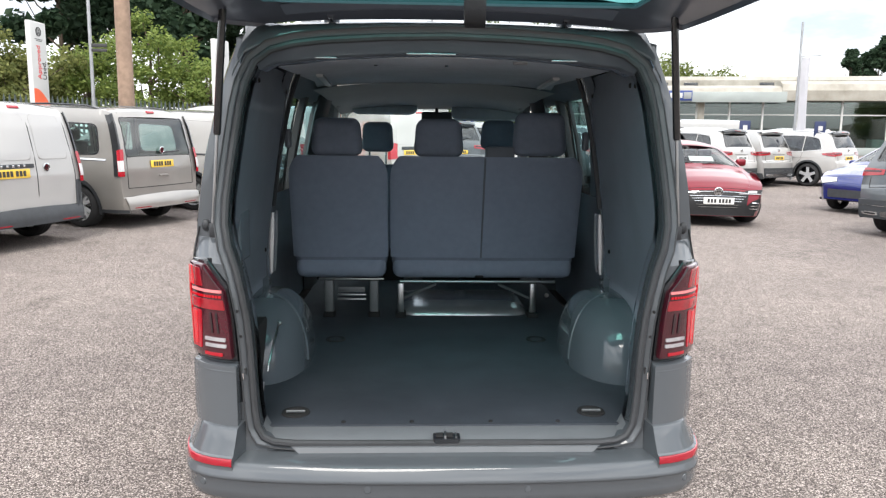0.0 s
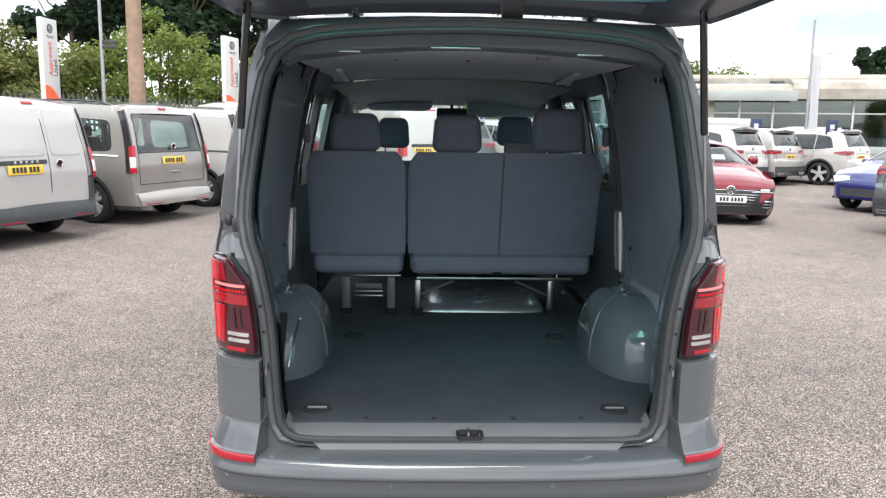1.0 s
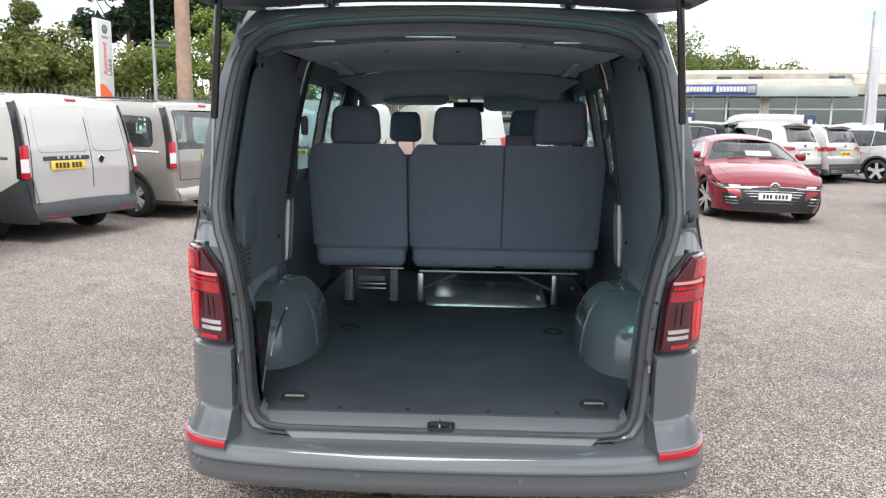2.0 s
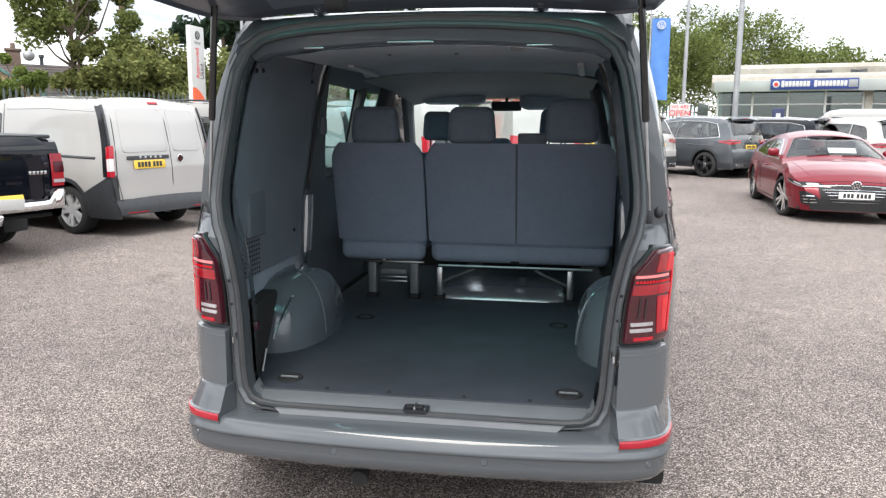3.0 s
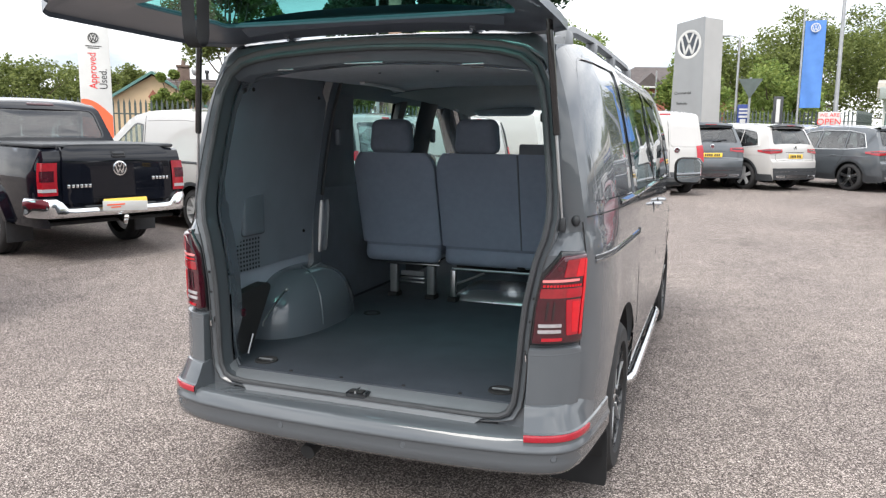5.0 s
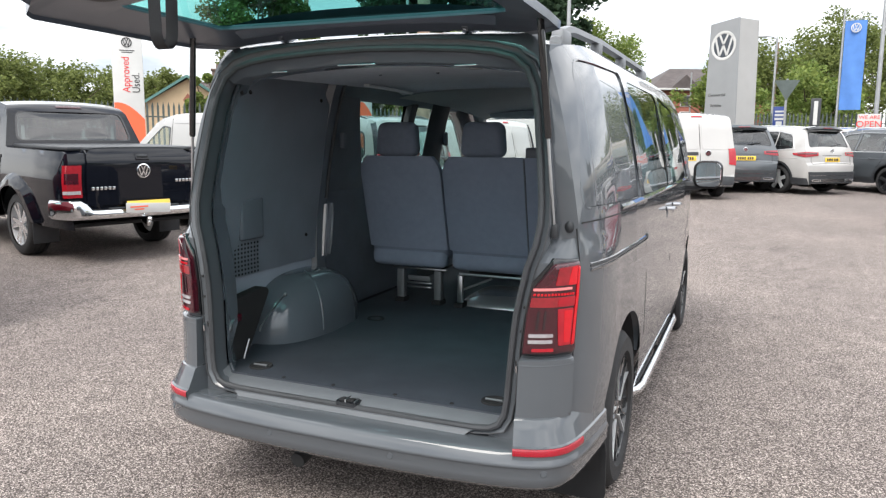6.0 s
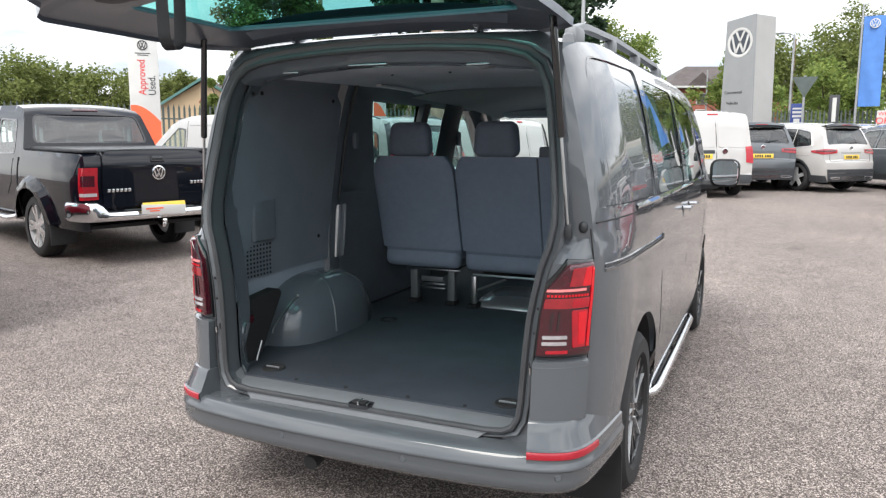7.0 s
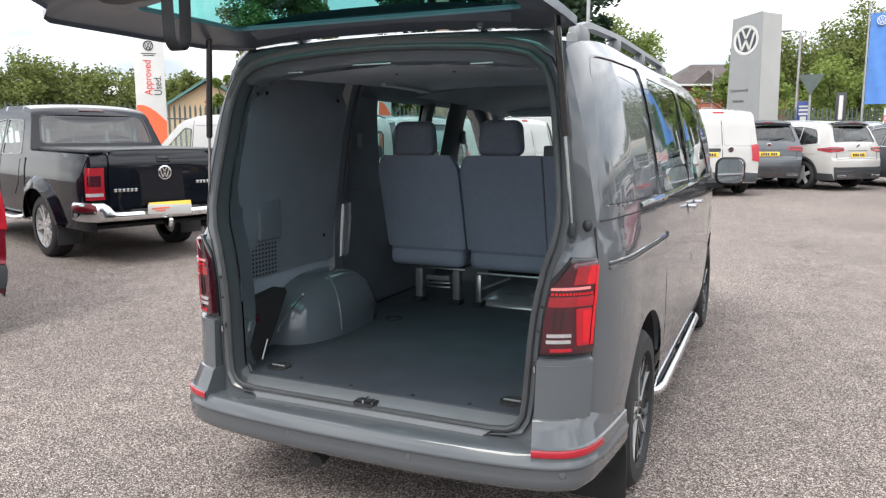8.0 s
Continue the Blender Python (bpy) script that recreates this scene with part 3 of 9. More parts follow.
def vehicle(name, label, category, at, fwd, sh, paint, wb, wr, windows, rear_glass=None, screen=None, cladding=None, glass_kind="glass_dark", wheels="multi", rim="silver_alloy", face="silver_alloy",
            track_in=0.03, arch=0.06, group="", seats=True, ground=None, wheel_w=0.225, rim_share=0.70):
    """A parked vehicle: painted shell with cut windows and wheel arches, panes, wheels and cabin."""
    x, y = at
    z = lift_of(x, y) if ground is None else ground
    ang = math.degrees(math.atan2(-fwd[0], fwd[1]))
    fx, fy = fwd[0] / math.hypot(*fwd), fwd[1] / math.hypot(*fwd)
    rise = (lift_of(x + fx * wb, y + fy * wb) - lift_of(x, y)) / wb
    bank = (lift_of(x + fy * 0.75, y - fx * 0.75) - lift_of(x - fy * 0.75, y + fx * 0.75)) / 1.5
    car = thing(name, pose(x, y, z, math.degrees(math.atan(rise)), -math.degrees(math.atan(bank)), ang), label, category, group)
    lo, hi = sh.o[0][0], sh.o[-1][0]
    us = sorted({round(lo + (hi - lo) * k / 64, 4) for k in range(65)} | {p[0] for p in sh.o})
    circ = [[(c + (wr + arch) * math.cos(2 * math.pi * k / 24), wr + (wr + arch) * math.sin(2 * math.pi * k / 24)) for k in range(24)] for c in (0.0, wb)]
    nv = 17

    def vs_of(u):
        t = sh.top(u)
        return [sh.zb + (t - sh.zb) * k / nv for k in range(nv + 1)]
    bm = bmesh.new()
    for sx in (-1, 1):
        skin(bm, us, vs_of, sh.side(sx), circ + windows)
    st = sh.strip()
    total = sh.cum[-1]
    ss = sorted({round(total * k / 70, 4) for k in range(71)} | {round(c, 4) for c in sh.cum})
    holes = [h for h in (rear_glass, screen) if h]
    skin(bm, ss, lambda s: [-1 + 2 * k / 22 for k in range(23)], st, holes)
    bmesh.ops.remove_doubles(bm, verts=bm.verts[:], dist=0.002)
    body = part("body", bm, paint, car, angle=32)
    for h, nm in ((rear_glass, "rear_window"), (screen, "windscreen")):
        if h:
            bm = bmesh.new()
            fill_poly(bm, h, lambda s, v: st(s, v, -0.003), 5)
            pane = part(nm, bm, glass_kind if nm == "rear_window" else "glass_clear", car)
            bm = bmesh.new()
            rim_band(bm, h, st, 0.02, 0.012, 0.004)
            part("seal", bm, "gloss_black", pane)
    for w in windows:
        for sx in (-1, 1):
            sd = sh.side(sx)
            bm = bmesh.new()
            fill_poly(bm, w, lambda u, v: sd(u, v, -0.004), 3)
            pane = part("side_window", bm, glass_kind, car)
            bm = bmesh.new()
            rim_band(bm, w, sd, 0.012, 0.018, 0.004)
            part("window_frame", bm, "gloss_black", pane)
    # dark tub with seats
    bm = bmesh.new()
    for y0, y1, top in ((lo + 0.25, wb * 0.95, sh.belt - 0.12), (wb * 0.95, hi - 0.4, sh.belt - 0.3)):
        if y1 - y0 > 0.2:
            for a, b in ((-1, 1),):
                ww = sh.hw * 0.72
                box(bm, (0, (y0 + y1) / 2, (sh.zb + 0.05 + top) / 2), (2 * ww, y1 - y0, top - sh.zb - 0.05), 0.03)
    for c in (0, wb):
        box(bm, (0, c, wr + 0.02), (sh.hw * 1.2, 2 * wr + 0.2, 0.12), 0.02)
        tube(bm, [(-sh.hw * 0.8, c, wr), (sh.hw * 0.8, c, wr)], 0.05, 8)
    box(bm, (0, (lo + hi) / 2, sh.zb + 0.03), (sh.hw * 1.7, hi - lo - 0.3, 0.05), 0.02)
    part("underbody", bm, "under", car)
    if seats:
        for sy in ((wb * 0.55,) if seats == "front" else (wb * 0.55, wb * 0.20)):
            for sx in (-0.38, 0.38):
                bm = bmesh.new()
                zt = sh.belt - 0.12
                box(bm, (sx, sy, zt + 0.12), (0.5, 0.14, 0.42), 0.06)
                box(bm, (sx, sy + 0.02, zt + 0.42), (0.27, 0.10, 0.17), 0.04)
                part("seat", bm, "car_seat", car)
    for c in (0, wb):
        for sx in (-1, 1):
            wheel(car, sx * (sh.hw - track_in - wheel_w / 2), c, wr, wheel_w, sx, wheels, rim, face, rim_share)
    if cladding:
        mat_name, ztop = cladding
        for sx in (-1, 1):
            sd = sh.side(sx)
            gap = wr + arch - 0.02
            for a0_, b0_ in ((lo, -gap), (gap, wb - gap), (wb + gap, hi)):
                bm = bmesh.new()
                own = [a0_ + (b0_ - a0_) * k / 16 for k in range(17)]
                skin(bm, own, lambda u: [sh.zb - 0.01 + (min(ztop, sh.top(u)) - sh.zb + 0.01) * k / 5 for k in range(6)], lambda u, v: sd(u, v, 0.012))
                part("sill_trim", bm, mat_name, car)
            for c in circ:
                bm = bmesh.new()
                up = [p for p in c if p[1] > ztop - 0.08]
                a0 = [bm.verts.new(sd(p[0], p[1], 0.014)) for p in up]
                cc = Vector((sum(p[0] for p in c) / len(c), sum(p[1] for p in c) / len(c)))
                b0 = [bm.verts.new(sd(*(Vector(p[:2]) + (Vector(p[:2]) - cc).normalized() * 0.055), 0.014)) for p in up]
                for i in range(1, len(up)):
                    if (Vector(up[i][:2]) - Vector(up[i - 1][:2])).length < 0.3:
                        bm.faces.new((a0[i - 1], a0[i], b0[i], b0[i - 1]))
                part("arch_trim", bm, mat_name, car)
    return car


def wing_mirrors(car, sh, y, z, paint):
    for sx in (-1, 1):
        x = sx * (sh.x(y, z) + 0.11)
        bm = bmesh.new()
        box(bm, (x, y, z + 0.06), (0.19, 0.12, 0.14), 0.045, seg=3)
        box(bm, (x - sx * 0.09, y + 0.02, z), (0.10, 0.06, 0.04), 0.015)
        m = part("wing_mirror", bm, paint, car)
        bm = bmesh.new()
        box(bm, (x, y - 0.062, z + 0.06), (0.155, 0.006, 0.11), 0.003)
        part("mirror_glass", bm, "mirror", m)


def roof_rails(car, sh, y0, y1, xf=0.86, mat_name="gloss_black"):
    for sx in (-1, 1):
        bm = bmesh.new()
        pts = []
        for k in range(9):
            y = y0 + (y1 - y0) * k / 8
            e = min(k, 8 - k)
            pts.append((sx * sh.hw * sh.roof * xf, y, sh.top(y) + (0.0 if e == 0 else 0.05)))
        tube(bm, pts, 0.016, 6)
        part("roof_rail", bm, mat_name, car)


def groove(car, sh, pts, sx, w=0.006, name="panel_gap", mat_name="under", lift=0.0025):
    """A dark shut line along the flank."""
    bm = bmesh.new()
    sd = sh.side(sx)
    fine = []
    for a, b in zip(pts, pts[1:]):
        n = max(2, int(math.hypot(b[0] - a[0], b[1] - a[1]) / 0.12))
        fine += [(a[0] + (b[0] - a[0]) * k / n, a[1] + (b[1] - a[1]) * k / n) for k in range(n)]
    fine.append(pts[-1])
    tube(bm, [sd(p[0], p[1], lift - w * 0.5) for p in fine], w, 5)
    return part(name, bm, mat_name, car)


def end_line(car, sh, pts, w=0.006, name="panel_gap", mat_name="under"):
    """A dark shut line over the back, points as (height, across from -1 to 1)."""
    bm = bmesh.new()
    st = sh.strip()
    fine = []
    for a, b in zip(pts, pts[1:]):
        fine += [(a[0] + (b[0] - a[0]) * k / 6, a[1] + (b[1] - a[1]) * k / 6) for k in range(6)]
    fine.append(pts[-1])
    tube(bm, [st(sh.rear(z), v, 0.0025 - w * 0.5) for z, v in fine], w, 5)
    return part(name, bm, mat_name, car)


def panel(car, sh, z0, z1, v0, v1, lift, name, mat_name, label="", front=False, r=0.02, parent=None):
    """A raised panel on the back or front, rounded at its corners."""
    st = sh.strip()
    pick = sh.front if front else sh.rear
    poly = round_poly([(z0, v0), (z1, v0), (z1, v1), (z0, v1)], r)
    bm = bmesh.new()
    cu, cv = (z0 + z1) / 2, (v0 + v1) / 2
    loops = []
    du, dv = (z1 - z0) / 2, (v1 - v0) / 2
    su, sv = max(0.5, 1 - 0.006 / du), max(0.5, 1 - 0.006 / dv)
    for fu, fv, l in ((1.0, 1.0, -0.01), (1.0, 1.0, lift * 0.6), (su, sv, lift)):
        loops.append([st(pick(cu + (p[0] - cu) * fu), cv + (p[1] - cv) * fv, l) for p in poly])
    loft(bm, loops, True, False)
    inner = [(cu + (p[0] - cu) * su, cv + (p[1] - cv) * sv) for p in poly]
    fill_grid(bm, inner, lambda u, v: st(pick(u), v, lift), max(2, int((z1 - z0) / 0.05)), max(4, int((v1 - v0) * sh.hw / 0.07)))
    return part(name, bm, mat_name, parent or car, label)


def suv_shape():
    o = [(-0.87, 0.30), (-0.865, 0.55), (-0.85, 0.76), (-0.80, 0.82), (-0.77, 1.04), (-0.74, 1.14), (-0.56, 1.52), (-0.50, 1.61), (-0.46, 1.635), (-0.28, 1.665), (0.3, 1.69), (1.1, 1.68), (1.55, 1.62), (1.75, 1.56), (2.45, 1.14), (2.55, 1.10), (3.1, 1.04), (3.45, 0.95), (3.62, 0.80), (3.68, 0.62), (3.70, 0.28)]
    return Shape(o, 0.92, 0.28, 1.02, 0.75, [(-0.87, 0.86), (-0.82, 0.93), (-0.7, 0.965), (-0.3, 1.0), (2.9, 1.0), (3.4, 0.93), (3.6, 0.83), (3.7, 0.68)], crown=0.07)


def suv(label, at, fwd, paint, rim="silver_alloy", face="silver_alloy", rails="silver_alloy", sill="black_trim", group="parked cars", glass_kind="glass_dark", back_plate="plate_yellow"):
    sh = suv_shape()
    st = sh.strip()
    win = [round_poly([(-0.34, 1.19), (-0.20, 1.50), (0.2, 1.57), (0.2, 1.13)], [0.05, 0.09, 0.02, 0.02]), round_poly([(0.26, 1.125), (0.26, 1.575), (1.0, 1.575), (1.06, 1.105)], 0.02), round_poly([(1.14, 1.10), (1.08, 1.57), (1.45, 1.53), (2.15, 1.12)], [0.02, 0.02, 0.05, 0.04])]
    rg = round_poly([(sh.rear(1.20), -0.86), (sh.rear(1.585), -0.88), (sh.rear(1.585), 0.88), (sh.rear(1.20), 0.86)], 0.08)
    sc = round_poly([(sh.front(1.52), -0.9), (sh.front(1.15), -0.93), (sh.front(1.15), 0.93), (sh.front(1.52), 0.9)], 0.06)
    n = math.hypot(*fwd)
    at = (at[0] - 0.11 * fwd[0] / n, at[1] - 0.11 * fwd[1] / n)
    c = vehicle("sport_utility_car", label, "car", at, fwd, sh, paint, 2.79, 0.365, win, rg, sc, (sill, 0.44), glass_kind, "five", "gloss_black", "bright_alloy" if rim != "gloss_black" else face, group=group, rim_share=0.74, track_in=0.012)
    for flip in (False, True):
        bm = lamp_patch(sh, 0.965, 1.10, 0.56, 0.36, slope=0.06, taper=0.09)
        l = part("tail_lamp", mirrored(bm) if flip else bm, "mid_red_lens", c)
        bm = lamp_patch(sh, 1.035, 1.06, 0.62, 0.22, lift=0.016)
        part("lamp_band", mirrored(bm) if flip else bm, "dark_red_lens", l)
    trim = panel(c, sh, 0.30, 0.60, -1.0, 1.0, 0.022, "rear_bumper_trim", "black_trim", r=0.012)
    panel(c, sh, 0.33, 0.43, -0.52, 0.52, 0.032, "diffuser", "dark_alloy", parent=trim)
    for v in (-0.74, 0.74):
        panel(c, sh, 0.345, 0.415, v - 0.17, v + 0.17, 0.036, "exhaust_trim", "bright_alloy", r=0.02, parent=trim)
        panel(c, sh, 0.362, 0.398, v - 0.14, v + 0.14, 0.038, "exhaust_mouth", "under", r=0.012, parent=trim)
    panel(c, sh, 0.50, 0.512, -0.95, 0.95, 0.03, "bright_strip", "chrome", r=0.004, parent=trim)
    # spoiler lip over the rear glass
    bm = bmesh.new()
    rows = []
    for k in range(13):
        v = -0.90 + 1.80 * k / 12
        e = 1 - 0.25 * abs(v) ** 4
        rows.append([st(sh.rear(1.655), v, 0.004), st(sh.rear(1.63), v, 0.012 + 0.035 * e), st(sh.rear(1.612), v, 0.015 + 0.085 * e), st(sh.rear(1.600), v, 0.012 + 0.080 * e), st(sh.rear(1.602), v, 0.0)])
    loft(bm, rows, False, False)
    lip = part("roof_spoiler", bm, "gloss_black" if paint == "white_paint" else paint, c)
    bm = bmesh.new()
    p = st(sh.rear(1.606), 0.0, 0.096)
    box(bm, p, (0.30, 0.012, 0.012), 0.003)
    part("high_brake_lamp", bm, "tail_red", lip)
    bm = bmesh.new()
    p, q = st(sh.rear(1.21), 0.0, 0.012), st(sh.rear(1.27), 0.5, 0.016)
    tube(bm, [p, (p + q) / 2 + Vector((0, -0.01, 0)), q], 0.012, 6)
    part("rear_wiper", bm, "black_trim", c)
    badge(c, tuple(st(sh.rear(1.10), 0, 0.002)), 0.06, -1)
    plate(c, tuple(st(sh.rear(0.89), 0, 0.012)), -1, back_plate, tilt=-6)
    end_line(c, sh, [(0.77, -0.82), (0.77, 0.82)])
    for s in (-0.82, 0.82):
        end_line(c, sh, [(0.77, s), (0.96, s)])
    panel(c, sh, 0.80, 0.985, -0.40, 0.40, 0.004, "plate_recess", paint, r=0.03)
    end_line(c, sh, [(0.995, -0.40), (0.995, 0.40)], 0.008)
    for sx in (-1, 1):
        groove(c, sh, [(1.10, 1.08), (1.12, 0.6), (1.15, 0.42)], sx)
        groove(c, sh, [(0.22, 1.08), (0.26, 0.85), (0.38, 0.7)], sx)
        groove(c, sh, [(2.2, 1.05), (2.24, 0.6), (2.22, 0.42)], sx)
        groove(c, sh, [(-0.40, 1.165), (0.2, 1.105), (1.1, 1.085), (2.20, 1.10)], sx, 0.010, "window_trim", rails, 0.006)
        groove(c, sh, [(-0.40, 1.165), (-0.22, 1.525), (0.2, 1.595), (1.0, 1.598), (1.45, 1.552), (2.20, 1.10)], sx, 0.008, "window_trim", rails, 0.006)
        groove(c, sh, [(-0.55, 0.93), (2.5, 0.90)], sx, 0.008, "shoulder_crease", paint, 0.003)
        for hy in (0.42, 1.22):
            bm = bmesh.new()
            tube(bm, [sh.side(sx)(hy, 0.93, 0.005), sh.side(sx)(hy + 0.05, 0.93, 0.035), sh.side(sx)(hy + 0.15, 0.93, 0.035), sh.side(sx)(hy + 0.2, 0.93, 0.005)], 0.012, 6)
            part("door_handle", bm, paint, c)
    roof_rails(c, sh, -0.35, 1.45, 0.88, rails)
    wing_mirrors(c, sh, 2.0, 1.06, paint)
    return c


def caddy_shape():
    o = [(-0.86, 0.30), (-0.855, 0.40), (-0.84, 0.45), (-0.80, 0.49), (-0.79, 0.90), (-0.76, 1.15), (-0.68, 1.50), (-0.62, 1.68), (-0.56, 1.74), (-0.4, 1.775), (0.6, 1.80), (1.3, 1.79), (1.65, 1.73), (1.85, 1.65), (2.55, 1.22), (2.7, 1.15), (3.2, 1.05), (3.5, 0.9), (3.6, 0.7), (3.63, 0.28)]
    return Shape(o, 0.925, 0.26, 1.08, 0.885, [(-0.86, 0.88), (-0.82, 0.93), (-0.7, 0.965), (-0.4, 1.0), (2.7, 1.0), (3.3, 0.93), (3.5, 0.83), (3.63, 0.66)], crown=0.05)


def caddy(label, at, fwd, paint, windowed, group="vans parked along the fence", lower="black_trim", name="panel_van"):
    sh = caddy_shape()
    st = sh.strip()
    front_win = round_poly([(1.42, 1.15), (1.40, 1.58), (1.62, 1.60), (2.38, 1.17)], [0.03, 0.03, 0.06, 0.05])
    win = [front_win]
    rg = None
    if windowed:
        win += [round_poly([(-0.42, 1.12), (-0.36, 1.55), (0.34, 1.58), (0.34, 1.10)], [0.10, 0.10, 0.10, 0.10]), round_poly([(0.50, 1.12), (0.50, 1.60), (1.28, 1.60), (1.28, 1.12)], 0.05)]
        rg = round_poly([(sh.rear(1.08), -0.87), (sh.rear(1.66), -0.88), (sh.rear(1.66), 0.88), (sh.rear(1.08), 0.87)], 0.06)
    sc = round_poly([(sh.front(1.63), -0.9), (sh.front(1.24), -0.93), (sh.front(1.24), 0.93), (sh.front(1.63), 0.9)], 0.06)
    c = vehicle(name, label, "van", at, fwd, sh, paint, 2.755, 0.325, win, rg, sc, (lower, 0.42) if not windowed else ("black_trim", 0.30), "glass_green", "twin", group=group, seats=windowed or "front")
    # lamps: upright on the rear corners
    for flip in (False, True):
        bm = lamp_patch(sh, 0.80, 1.70, 0.968, 0.085, lift=0.026)
        l = part("lamp_surround", mirrored(bm) if flip else bm, "gloss_black", c)
        bm = lamp_patch(sh, 0.80, 1.19, 0.925, 0.018, lift=0.034, slope=0.0, taper=0.03)
        l = part("tail_lamp", mirrored(bm) if flip else bm, "tail_red", c)
        if not windowed:
            sdl = sh.side(-1 if flip else 1)
            bm = bmesh.new()
            rows = []
            for k in range(8):
                zs = [0.28 + (0.82 - 0.27 * k / 7 - 0.28) * q / 7 for q in range(8)]
                rows.append([sdl(sh.at(sh.rear(z_))[0] - 0.012 + 0.52 * k / 7, z_, 0.016) for z_ in zs])
            loft(bm, rows, False, False)
            clad = part("corner_cladding", bm, "black_trim", c)
            a, b_ = (0.90, 1.0) if not flip else (-1.0, -0.90)
            panel(c, sh, 0.42, 0.82, a, b_, 0.012, "cladding_return", "black_trim", r=0.01, parent=clad)
        bm = lamp_patch(sh, 0.875, 1.03, 0.93, 0.010, lift=0.038)
        part("reversing_lens", mirrored(bm) if flip else bm, "clear_lens", l)
    panel(c, sh, 0.29, 0.475, -1.0, 1.0, 0.022, "rear_bumper", lower if not windowed else paint, r=0.012)
    for v in (-0.7, 0.7):
        panel(c, sh, 0.315, 0.335, v - 0.2, v + 0.2, 0.030, "bumper_reflector", "reflector", r=0.01)
    panel(c, sh, 1.70, 1.73, -0.1, 0.1, 0.02, "high_brake_lamp", "tail_red", r=0.008)
    if not windowed:
        # twin rear doors with a blanked window recess
        end_line(c, sh, [(0.49, 0.12), (1.70, 0.12)], 0.006)
        for a, b in ((-0.80, 0.06), (0.18, 0.80)):
            panel(c, sh, 1.10, 1.66, a, b, 0.006, "door_panel", paint, r=0.08)
        for a in (-0.90, 0.90):
            end_line(c, sh, [(0.49, a), (1.70, a)])
        end_line(c, sh, [(0.495, -0.90), (0.495, 0.90)])
        panel(c, sh, 1.005, 1.055, -0.72, 0.07, 0.02, "door_handle_strip", "black_trim", r=0.012)
        bm = bmesh.new()
        for k in range(5):
            p = st(sh.rear(1.03), -0.50 + 0.095 * k, 0.024)
            box(bm, p, (0.035, 0.006, 0.03), 0.002)
        tagged(part("strip_marks", bm, "chrome", c), kind="stuff")
        badge(c, tuple(st(sh.rear(1.0), 0.30, 0.004)), 0.055, -1)
        plate(c, tuple(st(sh.rear(0.94), -0.32, 0.012)), -1, tilt=-4)
    else:
        end_line(c, sh, [(0.62, -0.86), (0.62, 0.86)])
        for a in (-0.86, 0.86):
            end_line(c, sh, [(0.62, a), (1.72, a)])
        badge(c, tuple(st(sh.rear(1.16), 0.0, 0.012)), 0.055, -1)
        plate(c, tuple(st(sh.rear(0.96), -0.02, 0.012)), -1, tilt=-4)
        panel(c, sh, 0.77, 0.80, -0.12, 0.12, 0.02, "tailgate_handle", paint, r=0.01)
        bm = bmesh.new()
        tube(bm, [st(sh.rear(1.13), 0.05, 0.012), st(sh.rear(1.15), 0.5, 0.018)], 0.012, 6)
        part("rear_wiper", bm, "black_trim", c)
        roof_rails(c, sh, -0.35, 1.5, 0.93, "gloss_black")
    for sx in (-1, 1):
        if windowed:
            groove(c, sh, [(0.40, 1.72), (0.42, 0.9), (0.36, 0.72)], sx)
        groove(c, sh, [(1.34, 1.72), (1.36, 0.42)], sx)
        groove(c, sh, [(2.42, 1.12), (2.44, 0.5)], sx)
        groove(c, sh, [(-0.55, 1.035), (0.38, 1.045)], sx, 0.020, "slide_rail", "black_trim" if not windowed else "bright_alloy", 0.006)
        if not windowed:
            # stiffening creases of the blank side
            groove(c, sh, [(-0.50, 1.63), (0.4, 1.665), (1.28, 1.65)], sx, 0.008, "side_crease", paint, 0.002)
            groove(c, sh, [(0.46, 1.14), (1.28, 1.13)], sx, 0.008, "side_crease", paint, 0.002)
    bm = bmesh.new()
    box(bm, (0, -0.35, sh.top(-0.35) + 0.035), (0.05, 0.14, 0.03), 0.012)
    part("roof_aerial", bm, "gloss_black", c)
    wing_mirrors(c, sh, 2.15, 1.14, paint if windowed else "black_trim")
    return c


def transporter_shape():
    o = [(-0.99, 0.32), (-0.985, 0.50), (-0.94, 0.56), (-0.92, 0.8), (-0.88, 1.1), (-0.75, 1.6), (-0.66, 1.85), (-0.58, 1.92), (-0.35, 1.96), (0.6, 1.985), (1.9, 1.98), (2.3, 1.92), (2.5, 1.83), (3.2, 1.25), (3.35, 1.18), (3.7, 1.05), (3.85, 0.85), (3.9, 0.6), (3.91, 0.3)]
    return Shape(o, 0.95, 0.28, 1.12, 0.86, [(-0.99, 0.90), (-0.9, 0.94), (-0.7, 0.975), (-0.3, 1.0), (3.0, 1.0), (3.5, 0.94), (3.8, 0.85), (3.91, 0.7)], crown=0.05)


